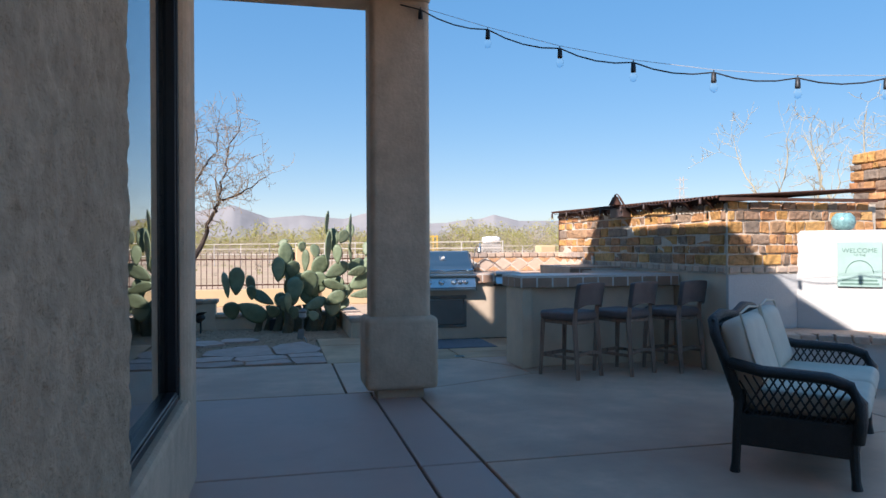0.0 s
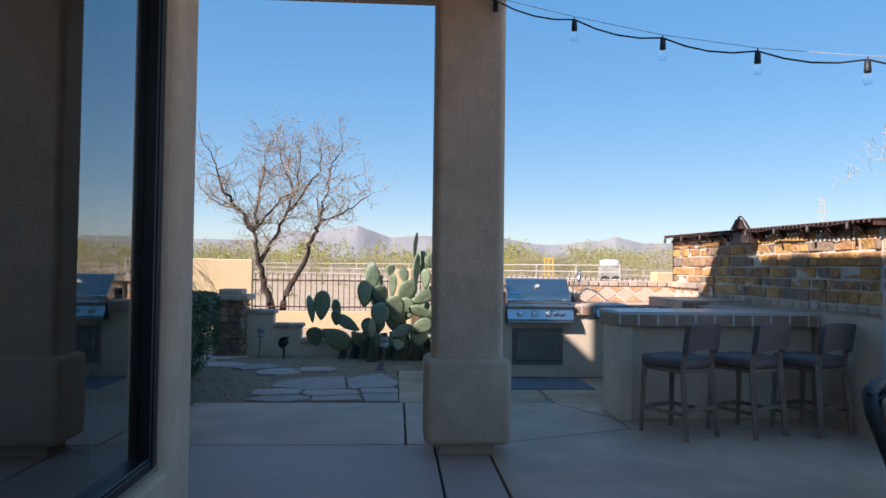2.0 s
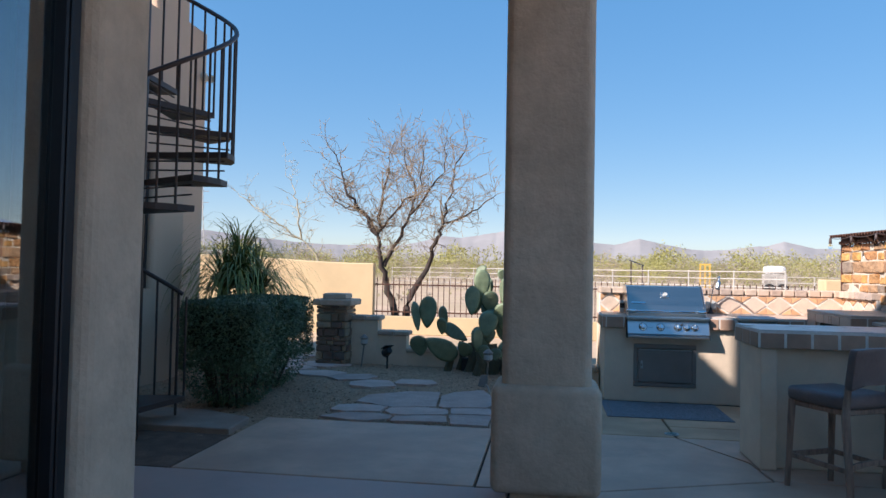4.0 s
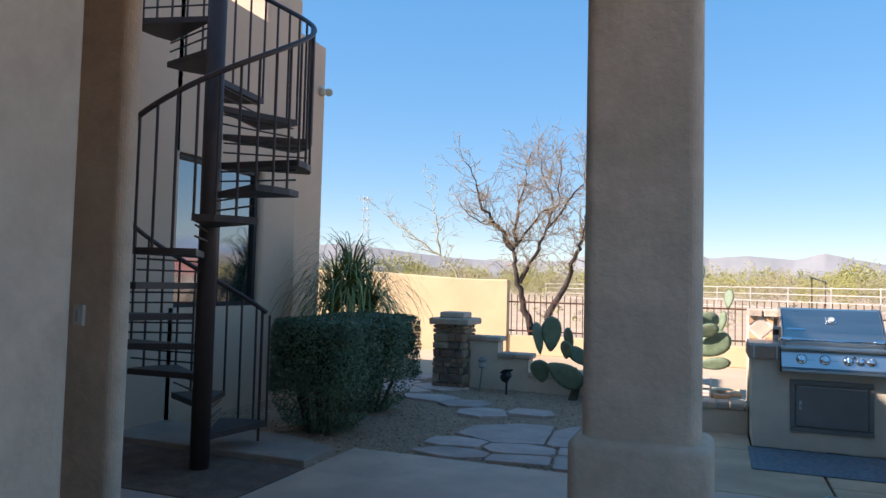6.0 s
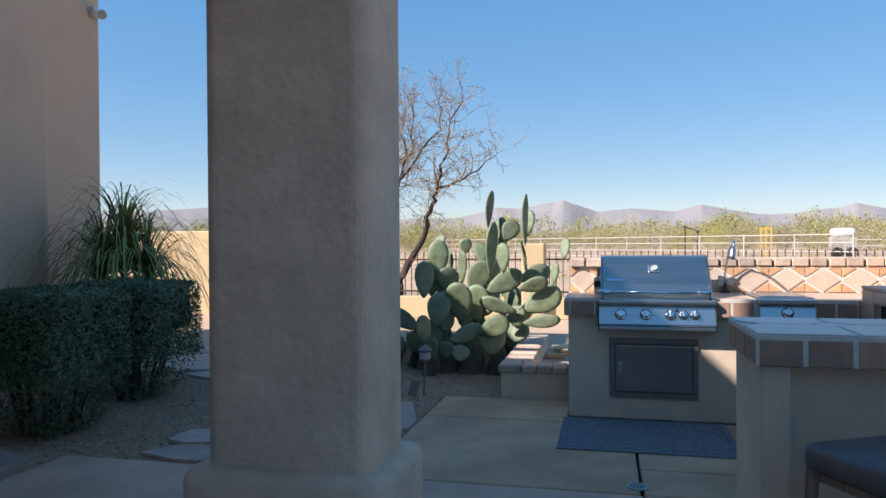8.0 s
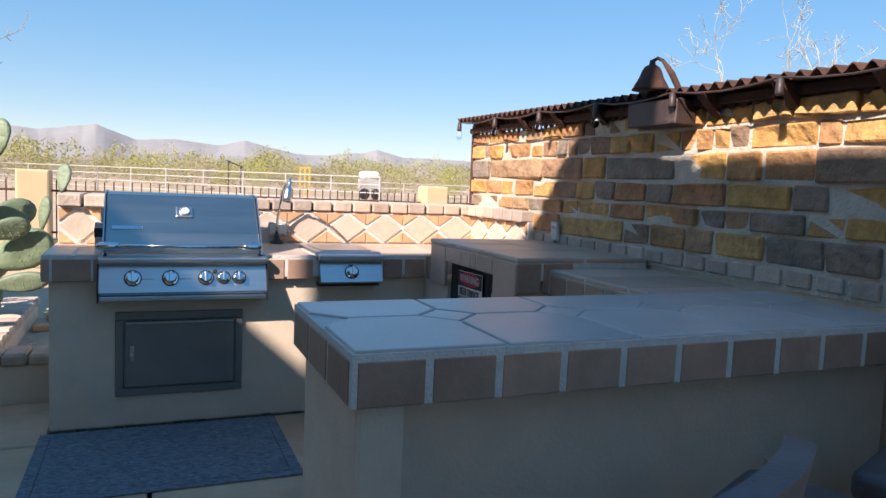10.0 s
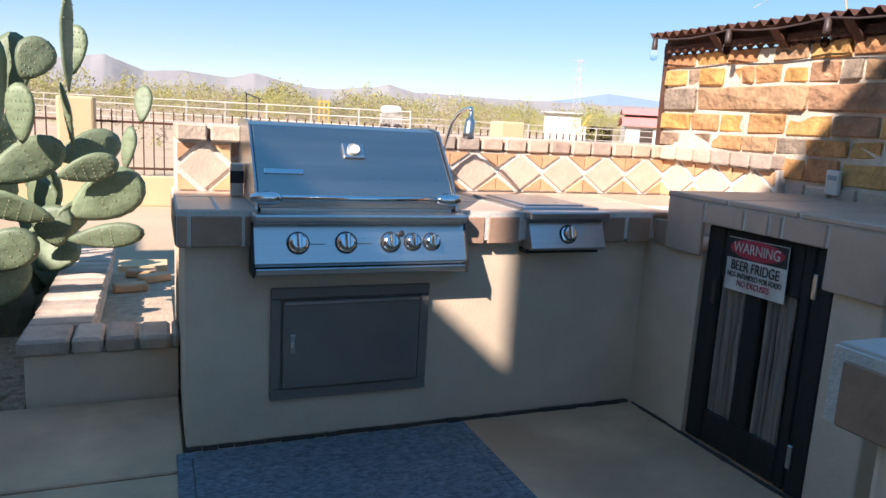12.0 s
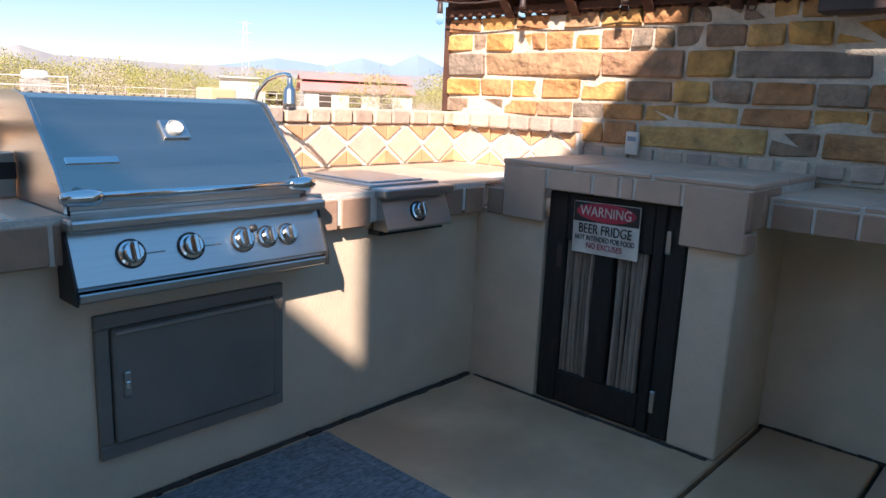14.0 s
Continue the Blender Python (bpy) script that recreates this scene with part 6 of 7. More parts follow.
# ---- stepped garden wall and stone pillar ----
low_wall = thing("wall_garden_step", "stepped tan stucco garden wall with brick caps", "wall", kind="structure")
LY0, LY1 = 11.97, 12.21
for x0, x1, z in ((-1.02, -0.62, 0.62), (-0.619, -0.20, 0.41), (-0.199, 1.79, 0.18)):
    part("wall_run", box(x0, x1, LY0, LY1, -0.06, z), STUCCO_ISLAND, low_wall)
    n = max(2, round((x1 - x0) / 0.2))
    for i in range(n):
        a, b = x0 + (x1 - x0 + 0.05) * i / n, x0 + (x1 - x0 + 0.05) * (i + 1) / n - 0.01
        part("brick", box(a, b, LY0 - 0.03, LY1 + 0.03, z + 0.001, z + 0.065, 0.012, 1), BRICK, low_wall)
pillar = thing("stone_pillar", "square pillar of stacked dark ledgestone with a stepped cap", "pillar", at=(-1.22, 11.95, 0))
part("core", box(-1.44, -1.06, 11.75, 12.15, -0.05, 0.82), MORTAR, pillar)
rnd = random.Random(44)
z = -0.03
while z < 0.81:
    h = min(rnd.choice((0.06, 0.09, 0.12)), 0.83 - z)
    for face in (0, 1):
        x = 0.0
        while x < 0.42:
            w = min(rnd.choice((0.10, 0.16, 0.22)), 0.44 - x)
            if w > 0.03:
                me = finish(rough_block(w - 0.008, 0.07, h - 0.008, rnd), PILLARSTONE)
                m = Matrix.Translation((-1.46 + x + w / 2, 11.74, z + h / 2)) if face == 0 else Matrix.Translation((-1.045, 11.725 + x + w / 2, z + h / 2)) @ turn_z(90)
                piece("stone", me, pillar, m)
            x += w
    z += h
part("cap", box(-1.51, -0.94, 11.67, 12.23, 0.832, 0.92, 0.02, 2), BRICK, pillar, "dark brick cap")
part("cap", box(-1.40, -1.05, 11.78, 12.12, 0.921, 1.0, 0.02, 2), BRICK, pillar, "dark brick cap")

# ---- garden lights ----
def path_light(x, y, lean, label):
    g = thing("path_light", label, "garden light", "garden lights", at=(x, y, 0))
    part("stake", tube([(x, y, -0.05), (x + lean * 0.3, y, 0.30)], 0.010, 8), DARKGREY, g)
    part("lantern", lathe([(0.02, 0.0), (0.045, 0.015), (0.05, 0.09), (0.06, 0.095), (0.062, 0.105), (0.03, 0.135), (0.008, 0.15)], (x + lean * 0.3, y, 0.29), 12), DARKGREY, g, smooth=False)
    part("lens", lathe([(0.052, 0.0), (0.052, 0.055)], (x + lean * 0.3, y, 0.315), 12), OUTLET, g)


path_light(1.10, 10.35, 0.05, "grey solar path light staked in gravel")
path_light(-0.78, 11.68, 0.12, "grey solar path light leaning by the low wall")
spot = thing("spotlight", "small black garden spotlight on a stake", "garden light", "garden lights", at=(-0.385, 11.59, 0))
part("stake", tube([(-0.385, 11.59, -0.05), (-0.385, 11.59, 0.16)], 0.014, 8), BLACK, spot)
part("head", move(lathe([(0.03, -0.07), (0.05, -0.05), (0.055, 0.05), (0.065, 0.06), (0.05, 0.062)], (0, 0, 0), 14, axis="y"), pose(-0.385, 11.59, 0.22, -25, 0, 40)), BLACK, spot)
part("hood", move(box(-0.07, 0.07, -0.09, 0.05, 0.055, 0.065, 0.004, 1), pose(-0.385, 11.59, 0.22, -25, 0, 40)), BLACK, spot)
ctl = thing("control_box", "black plastic irrigation box on a stake", "box", at=(0.70, 11.65, 0))
part("case", box(0.645, 0.755, 11.62, 11.69, -0.03, 0.17, 0.008, 1), BLACK, ctl)
trafo = thing("solar_panel_stake", "small grey solar panel on a bent stake", "solar light", at=(1.12, 10.05, 0))
part("panel", move(box(-0.045, 0.045, -0.012, 0.012, -0.07, 0.07, 0.005, 1), pose(1.08, 10.10, 0.10, -25, 0, -30)), DARKGREY, trafo)
part("stake", tube([(1.16, 10.06, -0.03), (1.14, 10.08, 0.04), (1.09, 10.10, 0.09)], 0.009, 6), GALV, trafo)

# ---- tan garden wall, iron fence and desert beyond ----
garden_wall = thing("wall_garden", "sunlit tan stucco garden wall", "wall", kind="structure")
bm = bmesh.new()
prev = None
for i in range(25):
    x = -9.5 + 7.48 * i / 24
    top = 1.50 + 0.14 * (1 - ((x + 2.02) / 7.48 + 0) ** 2) * 0 + 0.13 * min(1, max(0, (-2.6 - x) / 2.6)) ** 1.4
    col = [bm.verts.new(c) for c in ((x, 17.2, -0.06), (x, 17.2, top - 0.02), (x, 17.22, top), (x, 17.42, top), (x, 17.42, -0.06))]
    if prev:
        for k in range(4):
            bm.faces.new((prev[k], prev[k + 1], col[k + 1], col[k]))
    prev = col
bm.faces.new(prev)
part("wall_run", bm, GARDEN_TAN, garden_wall)
fence_base = thing("wall_fence_base", "low tan kerb wall under an iron fence", "wall", kind="structure")
part("wall_run", box(-2.01, 9.0, 17.25, 17.42, -0.06, 0.34, 0.01, 1), GARDEN_TAN, fence_base)
part("side_run", box(2.05, 2.39, 12.66, 12.9, -0.06, 0.1), GARDEN_TAN, fence_base)
fence = thing("iron_fence", "rusty brown iron picket fence on a kerb wall", "fence", at=(0, 17.33, 0.34))
part("rail", box(-2.0, 9.0, 17.315, 17.345, 1.02, 1.05), RUST, fence)
part("rail", box(-2.0, 9.0, 17.315, 17.345, 0.42, 0.45), RUST, fence)
picket = finish(box(-0.008, 0.008, -0.008, 0.008, -0.42, 0.42), RUST)
for i in range(88):
    piece("picket", picket, fence, Matrix.Translation((-1.95 + 0.125 * i, 17.33, 0.77)))
for x, w in ((1.40, 0.42), (7.5, 0.42)):
    gp = thing("fence_pillar", "square tan stucco fence pillar", "pillar", "fence pillars", at=(x, 17.33, 0))
    part("shaft", box(x - w / 2, x + w / 2, 17.1, 17.52, -0.06, 1.33, 0.03), GARDEN_TAN, gp)


# ---- bare trees ----
def bare_tree(name, label, at, limbs, seed, bark_mat, twig_mat, size=1.0, every=0.125, leaf=0.0):
    """A leafless desert tree: laid limbs as (start radius, end radius, then x, z pairs from the foot), and crooked shoots that branch twice."""
    r = random.Random(seed)
    t = thing(name, label, "tree", at=at)
    fine = bmesh.new()
    tips = []
    foot = Vector(at)

    def shoot(p, d, ln, rad, level):
        n = max(3, int(ln / 0.11))
        pts, rads = [p], [rad]
        for k in range(n):
            d = (d + Vector((r.gauss(0, 0.23), r.gauss(0, 0.23), r.gauss(0.05, 0.22)))).normalized()
            p = p + d * ln / n
            pts.append(p)
            rads.append(max(0.0042, rad * (1 - 0.75 * (k + 1) / n)))
        tube(pts, rads, 4 if level < 2 else 3, fine, ends=False)
        tips.append(p)
        if level < 3:
            for k in range(1, n):
                if r.random() < (0.62, 0.5, 0.3)[level]:
                    s = Vector((r.gauss(0, 1), r.gauss(0, 1), r.gauss(0.25, 0.8))).normalized()
                    shoot(pts[k], (d * 0.5 + s).normalized(), ln * r.uniform(0.35, 0.62), rads[k] * 0.6, level + 1)

    for limb in limbs:
        ra, rb, xz = limb[0], limb[1], limb[2:]
        knots = [foot + Vector((xz[i], 0.22 * noise.noise((xz[i] * 1.3, xz[i + 1] * 0.9, seed)) * xz[i + 1], xz[i + 1])) * size for i in range(0, len(xz), 2)]
        pts = [knots[0]]
        for a, b in zip(knots, knots[1:]):
            m = 4
            for k in range(1, m + 1):
                w = 0.035 * size if k < m else 0.0
                pts.append(a.lerp(b, k / m) + Vector((r.gauss(0, w), r.gauss(0, w), r.gauss(0, w * 0.6))))
        n = len(pts)
        rads = [(ra + (rb * 0.55 - ra) * (i / (n - 1)) ** 0.8) * size * 0.85 for i in range(n)]
        part("limb" if rb < 0.03 else "trunk", tube(pts, rads, 8 if ra > 0.05 else 6, ends=False), bark_mat, t, smooth=True)
        for i in range(1, n):
            if pts[i].z - foot.z < 1.7 * size:
                continue
            gap = (pts[i] - pts[i - 1]).length
            count = gap / every
            for k in range(int(count) + (1 if r.random() < count % 1 else 0)):
                along = (pts[i] - pts[i - 1]).normalized()
                s = Vector((r.gauss(0, 1), r.gauss(0, 1), r.gauss(0.35, 0.7))).normalized()
                shoot(pts[i - 1].lerp(pts[i], r.random()), (along * 0.55 + s).normalized(), r.uniform(0.35, 0.95) * size, min(rads[i] * 0.55, 0.011 * size), 0)
        shoot(pts[-1], (pts[-1] - pts[-2]).normalized(), 0.7 * size, rads[-1], 0)
    part("fine_growth", fine, twig_mat, t, kind="stuff")
    if leaf:
        ps = [p + Vector((r.gauss(0, 0.05), r.gauss(0, 0.05), r.gauss(0, 0.04))) for p in tips if r.random() < leaf]
        leaves("sparse_leaves", ps, [(0, 0, 1)] * len(ps), 0.03, SCRUB, t, r, 0.35, kind="stuff")
    return t


bare_tree("mesquite_tree", "leafless mesquite tree with dark forked trunks", (-1.6, 18.3, -0.06), (
    (0.13, 0.075, 0, 0, -0.2, 0.6, -0.38, 1.2, -0.5, 1.8, -0.6, 2.25),
    (0.07, 0.02, -0.6, 2.25, -0.95, 2.75, -1.3, 3.15, -1.52, 3.7, -1.8, 4.3),
    (0.055, 0.018, -0.6, 2.25, -0.54, 2.75, -0.46, 3.3, -0.5, 3.9, -0.35, 4.5),
    (0.07, 0.03, -0.42, 1.5, -0.12, 2.1, 0.2, 2.7, 0.3, 3.3),
    (0.03, 0.014, 0.3, 3.3, 0.02, 3.9, -0.1, 4.6),
    (0.04, 0.016, 0.2, 2.7, 0.62, 3.3, 0.92, 3.8, 0.95, 4.5),
    (0.04, 0.016, -0.6, 2.3, 0.0, 2.9, 0.45, 3.4, 0.5, 4.2),
    (0.11, 0.06, 0.05, 0.1, 0.28, 0.95, 0.64, 1.65, 0.84, 2.2, 1.0, 2.52),
    (0.04, 0.012, 1.0, 2.52, 1.45, 2.7, 1.85, 2.95, 2.2, 3.2),
    (0.045, 0.016, 1.0, 2.52, 1.1, 3.1, 1.2, 3.8, 1.5, 4.4),
    (0.03, 0.012, -1.0, 2.8, -1.5, 2.95, -1.95, 3.4)), 23, BARK, TWIG, every=0.072, leaf=0.05)
bare_tree("young_mesquite", "thin pale leafless tree beyond the garden wall", (-4.6, 21.5, -0.06), (
    (0.06, 0.04, 0, 0, 0, 1.0, -0.2, 1.8, -0.65, 2.25),
    (0.035, 0.012, -0.65, 2.25, -0.75, 3.2, -1.0, 3.8, -1.2, 4.2),
    (0.035, 0.012, -0.65, 2.25, -1.5, 2.85, -2.3, 3.35, -2.8, 3.7)), 5, PALE_TWIG, PALE_TWIG, every=0.2, leaf=0.22)
for spot, seed, size, told in (((12.6, 14.6, -0.06), 8, 1.05, "bare pale branched tree behind the stone wall"), ((11.4, 10.9, -0.06), 18, 0.95, "bare pale branched tree beyond the chimney")):
    bare_tree("palo_verde", told, spot, (
        (0.08, 0.05, 0, 0, -0.2, 0.9, -0.5, 1.7), (0.07, 0.05, 0, 0, 0.25, 0.9, 0.6, 1.7),
        (0.045, 0.012, -0.5, 1.7, -1.0, 2.6, -1.3, 3.6), (0.04, 0.012, -0.5, 1.7, -0.2, 2.8, -0.3, 3.9),
        (0.04, 0.012, 0.6, 1.7, 0.5, 2.8, 0.7, 3.9), (0.04, 0.012, 0.6, 1.7, 1.2, 2.5, 1.6, 3.5)), seed, PALE_TWIG, PALE_TWIG, size=size, every=0.22, leaf=0.1)


# ---- scrub ----
def scrub(name, label, seed, count, d0, d1, material, size, tall, blades, az0=-62, az1=62):
    r = random.Random(seed)
    g = np.random.RandomState(seed)
    vs, fs = [], []
    for i in range(count):
        az = radians(r.uniform(az0, az1))
        d = d0 + (d1 - d0) * r.random() ** 1.2
        cx, cy = 2 + d * math.sin(az), 5 + d * math.cos(az)
        h = tall * r.uniform(0.5, 1.15)
        w = h * r.uniform(0.7, 1.3)
        k = blades
        q = g.normal(size=(k, 3))
        q /= np.linalg.norm(q, axis=1)[:, None]
        q *= g.uniform(0.55, 1.0, (k, 1)) * (1 + 0.25 * np.sin(q[:, :1] * 7 + i))
        c = np.stack([cx + q[:, 0] * w * 0.6, cy + q[:, 1] * w * 0.6, h * 0.55 + q[:, 2] * h * 0.5], 1)
        c[:, 2] = np.maximum(c[:, 2], 0.05)
        s = size * h
        e1 = g.normal(size=(k, 3)) * s
        e2 = g.normal(size=(k, 3)) * s
        n = len(vs)
        tri = np.concatenate([c + e1, c + e2, c - e1 * 0.6 - e2 * 0.6], 1).reshape(-1, 3)
        vs.extend(tri.tolist())
        fs.extend([(n + 3 * j, n + 3 * j + 1, n + 3 * j + 2) for j in range(k)])
    me = bpy.data.meshes.new("mesh")
    me.from_pydata(vs, [], fs)
    me.materials.append(material)
    return tagged(new(name, me), label, "scrub", kind="stuff")


scrub("desert_scrub", "yellow green creosote and mesquite scrub beyond the fence", 1, 420, 62, 210, SCRUB, 0.012, 3.9, 1900)
scrub("dry_brush", "grey leafless desert brush beyond the fence", 2, 420, 52, 170, SCRUB_GREY, 0.012, 2.8, 900)
scrub("far_scrub", "dense distant desert scrub", 3, 700, 200, 700, SCRUB, 0.021, 9.2, 700)
scrub("low_brush", "low dry weeds on sandy ground", 4, 260, 26, 60, SCRUB_GREY, 0.10, 0.40, 30)
scrub("low_weeds", "low green weeds on sandy ground", 6, 160, 24, 50, SCRUB, 0.10, 0.30, 30)


# ---- corral, sheds and pylons ----
def polar(az, d, z=0.0):
    return Vector((2.2 + d * math.sin(radians(az)), 7.3 + d * math.cos(radians(az)), z))


corral = thing("corral_fence", "pale pipe rail corral fence across the desert", "fence", at=polar(8, 42))
A, B = polar(-2.5, 46), polar(19.5, 33)
C = polar(-14, 60)
for p, q in ((A, B), (A, C)):
    for z in (0.45, 0.85, 1.25, 1.62):
        part("rail", tube([p + Vector((0, 0, z)), q + Vector((0, 0, z))], 0.028, 6), GALV, corral)
    n = int((q - p).length / 2.6)
    for i in range(n + 1):
        c = p + (q - p) * i / n
        part("post", tube([c + Vector((0, 0, -0.06)), c + Vector((0, 0, 1.68))], 0.04, 6), GALV, corral)
back_corral = thing("corral_fence", "far pipe rail corral fence by the sheds", "fence", at=polar(26, 60))
A, B = polar(18, 56), polar(44, 60)
for z in (0.5, 0.95, 1.4):
    part("rail", tube([A + Vector((0, 0, z)), B + Vector((0, 0, z))], 0.03, 6), GALV, back_corral)
for i in range(11):
    c = A + (B - A) * i / 10
    part("post", tube([c + Vector((0, 0, -0.06)), c + Vector((0, 0, 1.45))], 0.045, 6), GALV, back_corral)


def shed(name, label, az, d, w, dep, eave, ridge_h, wall_m, roof_m, doors=0):
    c = polar(az, d)
    s = thing(name, label, "building", at=c)
    m = Matrix.Translation(c) @ Matrix.Rotation(radians(-az), 4, "Z")
    part("wall", move(box(-w / 2, w / 2, 0, dep, -0.06, eave), m), wall_m, s)
    bm = bmesh.new()
    o = 0.35
    f = [bm.verts.new(v) for v in ((-w / 2 - o, -o, eave - 0.1), (w / 2 + o, -o, eave - 0.1), (w / 2 + o, dep / 2, ridge_h), (-w / 2 - o, dep / 2, ridge_h), (-w / 2 - o, dep + o, eave - 0.1), (w / 2 + o, dep + o, eave - 0.1))]
    bm.faces.new((f[0], f[1], f[2], f[3]))
    bm.faces.new((f[3], f[2], f[5], f[4]))
    bmesh.ops.solidify(bm, geom=bm.faces, thickness=0.08)
    part("roof", move(bm, m), roof_m, s)
    for i in range(doors):
        x = -w / 2 + w * (i + 0.7) / (doors + 0.4)
        part("door", move(box(x - 0.45, x + 0.45, -0.05, 0.02, 0, eave * 0.8), m), BARK, s)
    return s


PALEWALL = mat("pale_shed_wall", (0.60, 0.56, 0.50), 0.9, 0.08, 0.4)
barn = thing("red_barn", "white stable with a red metal roof and clerestory", "building", at=polar(40.5, 66))
turned = Matrix.Translation(polar(40.5, 66, 0.22)) @ Matrix.Rotation(radians(-40.5 + 10), 4, "Z")
BW = 4.9
part("wall", move(extrude_x([(0, -0.30), (0, 1.62), (1.6, 2.25), (3.4, 2.25), (5, 1.62), (5, -0.30)], -BW, BW), turned), PALEWALL, barn)
for y0, y1, z0, z1 in ((-0.35, 1.65, 1.58, 2.36), (5.35, 3.35, 1.58, 2.36), (1.25, 2.5, 2.62, 3.12), (3.75, 2.5, 2.62, 3.12)):
    part("roof", move(extrude_x([(y0, z0), (y1, z1), (y1, z1 + 0.08), (y0, z0 + 0.08)], -BW - 0.3, BW + 0.3), turned), REDROOF, barn)
part("clerestory", move(box(-BW + 0.1, BW - 0.1, 1.66, 3.34, 2.2, 2.66), turned), BARK, barn, "dark clerestory opening under the upper roof")
part("gable_window", move(box(-BW - 0.04, -BW + 0.02, 2.2, 2.8, 1.75, 2.2), turned), BARK, barn)
for x in (-3.1, -0.4, 2.4):
    part("door", move(box(x - 0.55, x + 0.55, -0.05, 0.02, 0, 1.35), turned), BARK, barn, "brown timber stable door")
low_shed = thing("low_shed", "low dark open shed beside the stable", "building", at=polar(34.2, 64))
turned = Matrix.Translation(polar(34.2, 64)) @ Matrix.Rotation(radians(-34.2), 4, "Z")
part("roof", move(box(-1.3, 1.3, -0.2, 2.2, 1.50, 1.62), turned), BARK, low_shed)
part("back_wall", move(box(-1.25, 1.25, 2.0, 2.1, -0.06, 1.49), turned), BARK, low_shed)
for x in (-1.2, 0.0, 1.2):
    part("post", move(box(x - 0.05, x + 0.05, -0.1, 0.0, -0.06, 1.49), turned), BARK, low_shed)
water_box = thing("pump_house", "small white block pump house by the sheds", "building", at=polar(33.0, 61))
turned = Matrix.Translation(polar(33.0, 61)) @ Matrix.Rotation(radians(-32.3), 4, "Z")
part("wall", move(box(-0.28, 0.28, 0, 0.8, -0.06, 1.5), turned), PALEWALL, water_box)
part("roof", move(box(-0.33, 0.33, -0.05, 0.85, 1.501, 1.56), turned), PALEWALL, water_box)
loader = thing("yellow_loader", "yellow machine arm behind the pump house", "machine", at=polar(33.2, 68))
turned = Matrix.Translation(polar(33.2, 68)) @ Matrix.Rotation(radians(-32.6), 4, "Z")
part("cab", move(box(-0.35, 0.35, 0, 1.2, -0.06, 1.7, 0.08, 2), turned), YELLOW, loader)
part("arm", move(tube([(-0.3, 0.4, 1.5), (0.1, 0.4, 2.2), (0.4, 0.4, 2.55)], 0.13, 6), turned), YELLOW, loader)
shed("storage_container", "cream storage shed among brush", 31.4, 62, 3.1, 3, 2.62, 2.70, PALEWALL, PALEWALL, 0)
shed("far_house", "low pale desert house far off", -29.0, 190, 16, 9, 5.6, 5.9, PALEWALL, PALEWALL, 3)
shed("far_house", "low tan desert house far off", 4.5, 260, 16, 9, 5.0, 5.5, GARDEN_TAN, GARDEN_TAN, 3)
tank = thing("tank_trailer", "white tank trailer parked in scrub", "trailer", at=polar(17.8, 58))
c = polar(17.8, 58, 1.95)
part("tank_body", move(lathe([(0.05, -0.85), (0.26, -0.80), (0.34, -0.5), (0.34, 0.5), (0.26, 0.80), (0.05, 0.85)], (0, 0, 0), 16, axis="x"), Matrix.Translation(c) @ Matrix.Rotation(radians(-20), 4, "Z")), mat("white_tank", (0.72, 0.72, 0.72), 0.4, 0.05, 1), tank, smooth=True)
for s in (-0.5, 0.5):
    part("wheel", lathe([(0.42, -0.08), (0.46, -0.06), (0.46, 0.06), (0.42, 0.08)], c + Vector((s, -0.4, -1.55)), 14, axis="y"), BLACK, tank)
part("chassis", box(c.x - 0.9, c.x + 0.9, c.y - 0.32, c.y + 0.32, c.z - 1.3, c.z - 0.32, 0.04), GALV, tank)
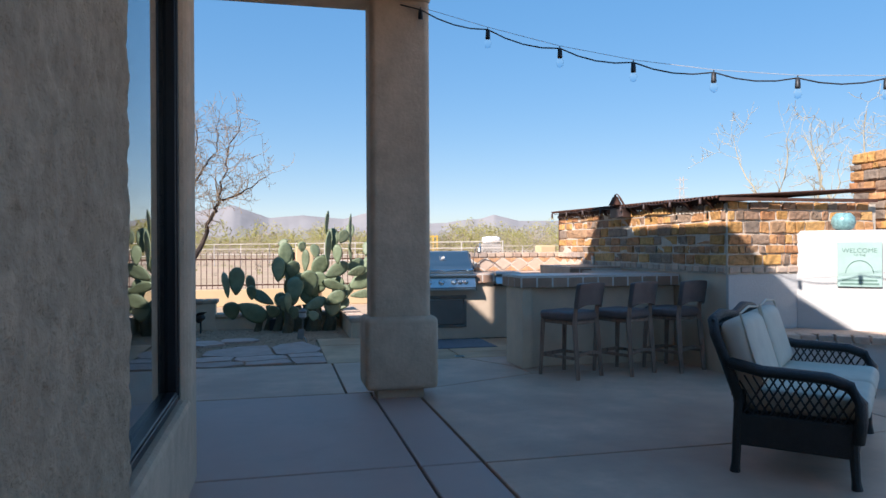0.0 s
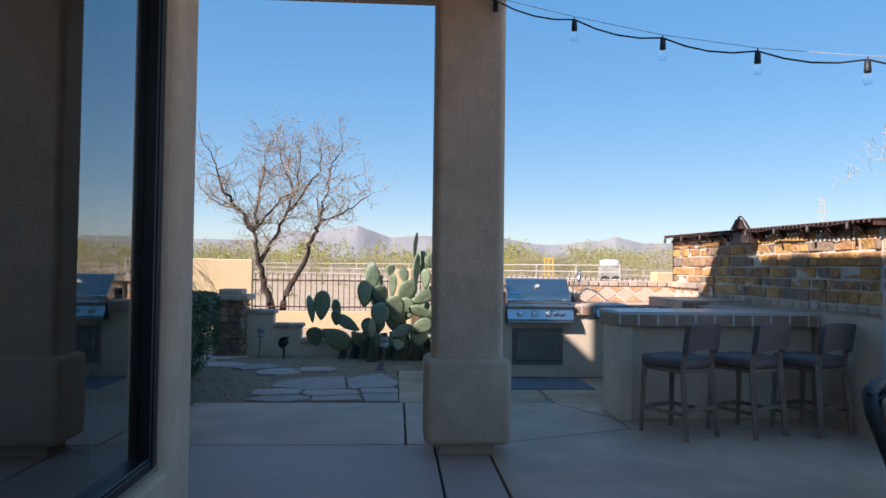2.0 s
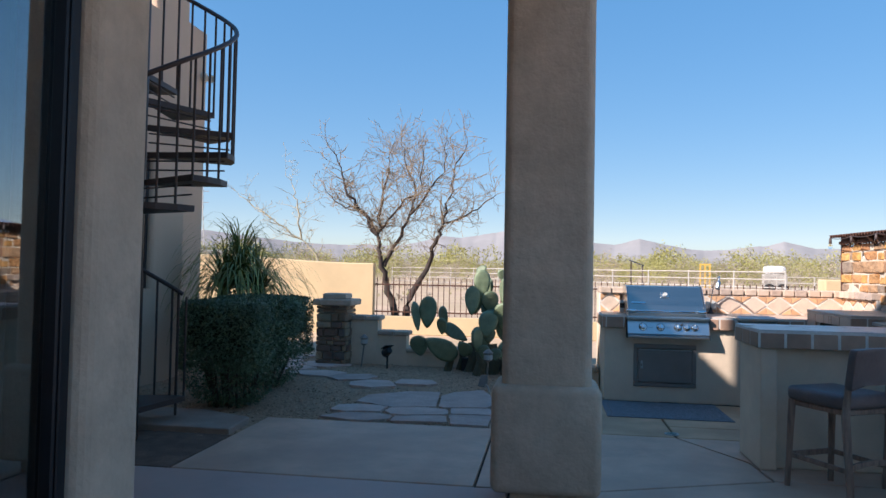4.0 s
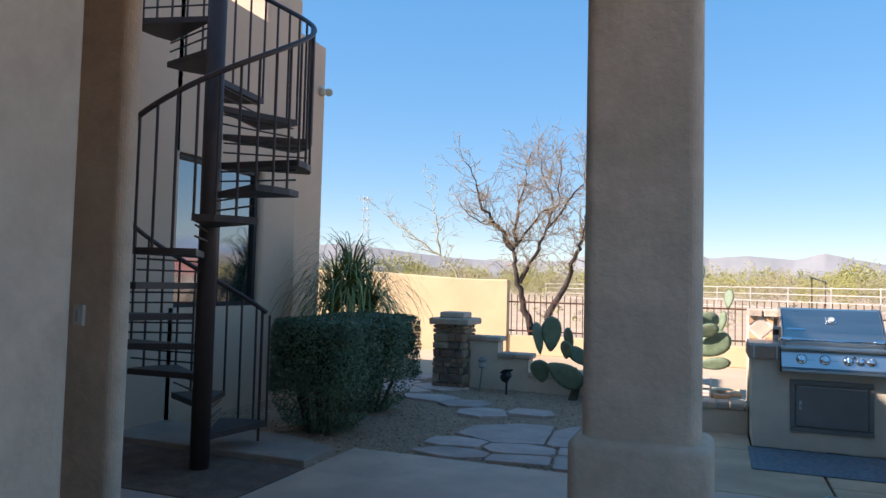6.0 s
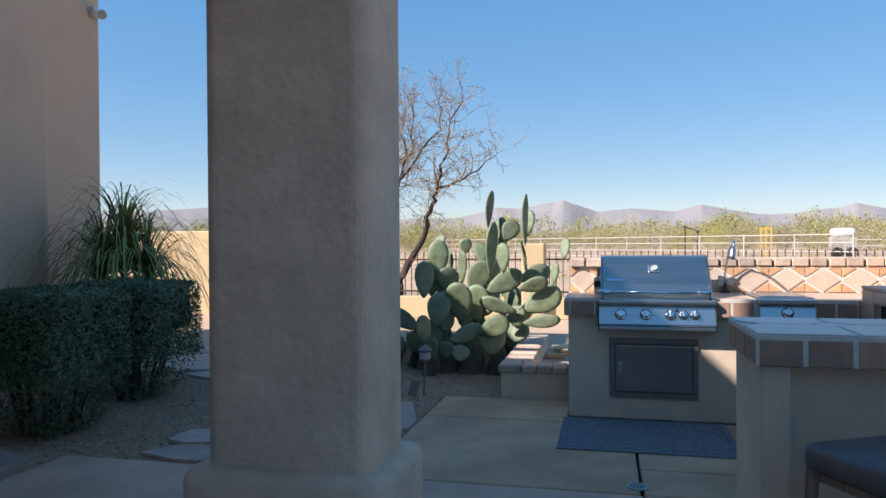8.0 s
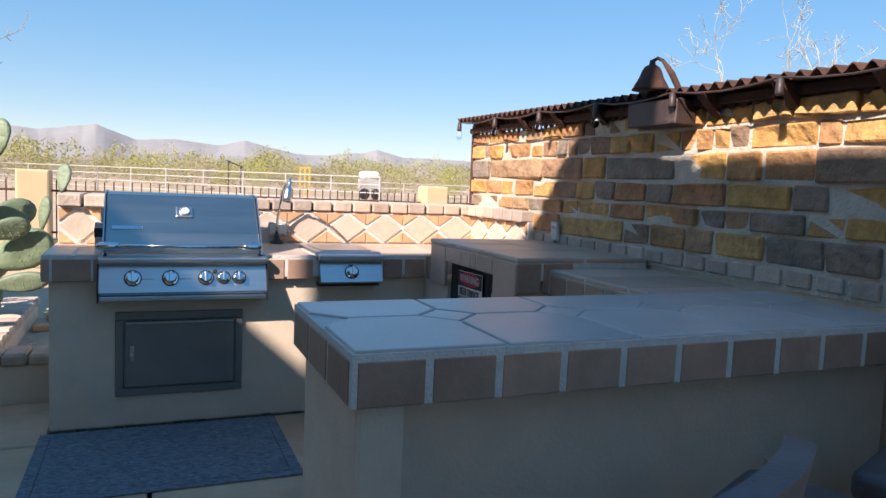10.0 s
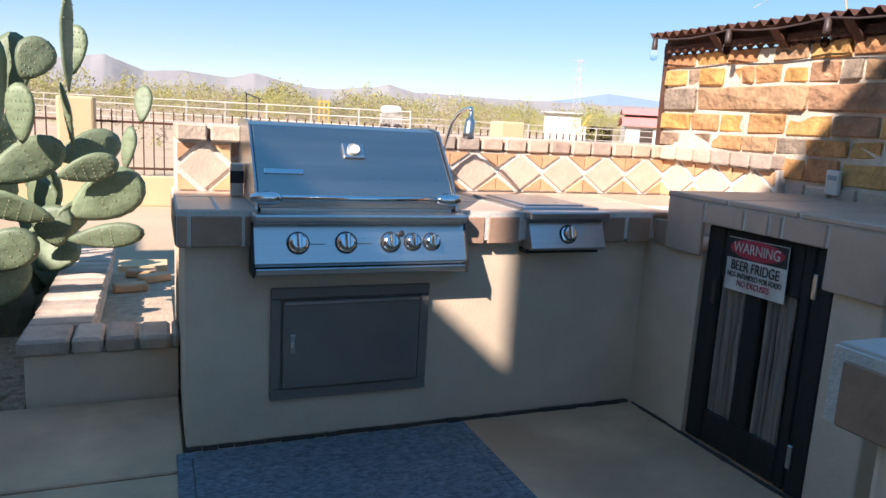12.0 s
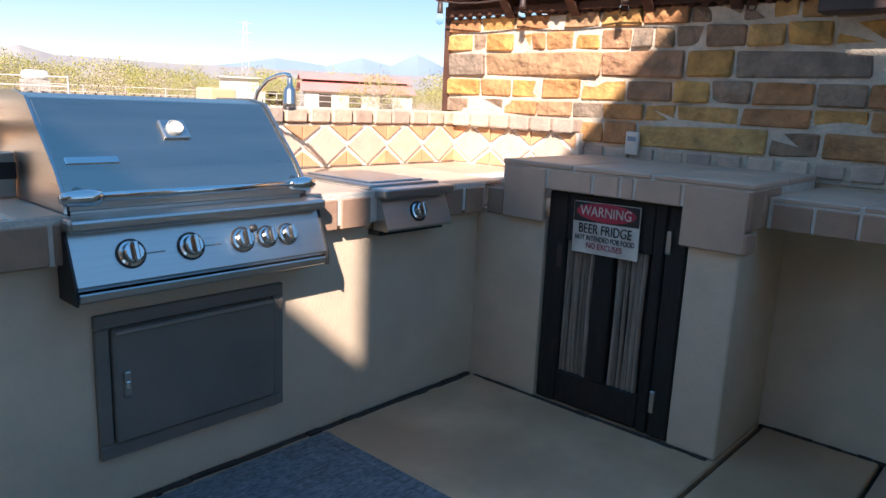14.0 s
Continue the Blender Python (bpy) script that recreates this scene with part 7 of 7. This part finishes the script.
ramada = thing("shade_ramada", "dark mono-pitch shade roof on posts", "shelter", at=polar(7.1, 62))
m = Matrix.Translation(polar(7.1, 62)) @ Matrix.Rotation(radians(-8), 4, "Z")
part("roof", move(box(-0.68, 0.68, -0.8, 0.8, -0.05, 0.05), m @ pose(0, 0, 2.45, 0, 20, 0)), SOLAR, ramada)
for x, z in ((-0.5, 2.58), (0.5, 2.22)):
    part("post", move(box(x - 0.06, x + 0.06, -0.06, 0.06, -0.06, z), m), BARK, ramada)
rig = thing("climbing_frame", "yellow timber climbing frame in the scrub", "frame", at=polar(12.5, 66))
m = Matrix.Translation(polar(12.5, 66)) @ Matrix.Rotation(radians(-12), 4, "Z")
for x in (-0.42, 0.0, 0.42):
    part("post", move(box(x - 0.07, x + 0.07, -0.07, 0.07, -0.06, 2.55), m), YELLOW, rig)
for z in (1.2, 1.85, 2.45):
    part("rail", move(box(-0.5, 0.5, -0.08, 0.08, z - 0.06, z + 0.06), m), YELLOW, rig)


def pylon(az, d, h):
    c = polar(az, d)
    s = thing("power_pylon", "slim grey lattice power pylon far off", "pylon", "power pylons", at=c)
    m = Matrix.Translation(c) @ Matrix.Rotation(radians(-az), 4, "Z")
    k = d / 1240 * 0.55
    for sx in (-1, 1):
        part("leg", move(tube([(sx * h * 0.07, 0, 0), (sx * h * 0.03, 0, h * 0.6), (sx * h * 0.022, 0, h)], k, 4), m), GALV, s)
    bm = bmesh.new()
    for i in range(9):
        z0, z1 = h * i / 9, h * (i + 1) / 9
        w0, w1 = h * (0.07 - 0.045 * i / 9), h * (0.07 - 0.045 * (i + 1) / 9)
        tube([(-w0, 0, z0), (w1, 0, z1)], k * 0.6, 4, bm)
        tube([(w0, 0, z0), (-w1, 0, z1)], k * 0.6, 4, bm)
    part("bracing", move(bm, m), GALV, s)
    for z in (0.72, 0.84, 0.96):
        part("cross_arm", move(tube([(-h * 0.085, 0, h * z), (h * 0.085, 0, h * z)], k * 0.8, 4), m), GALV, s)


pylon(32.2, 420, 41)
pylon(-28.0, 330, 42)
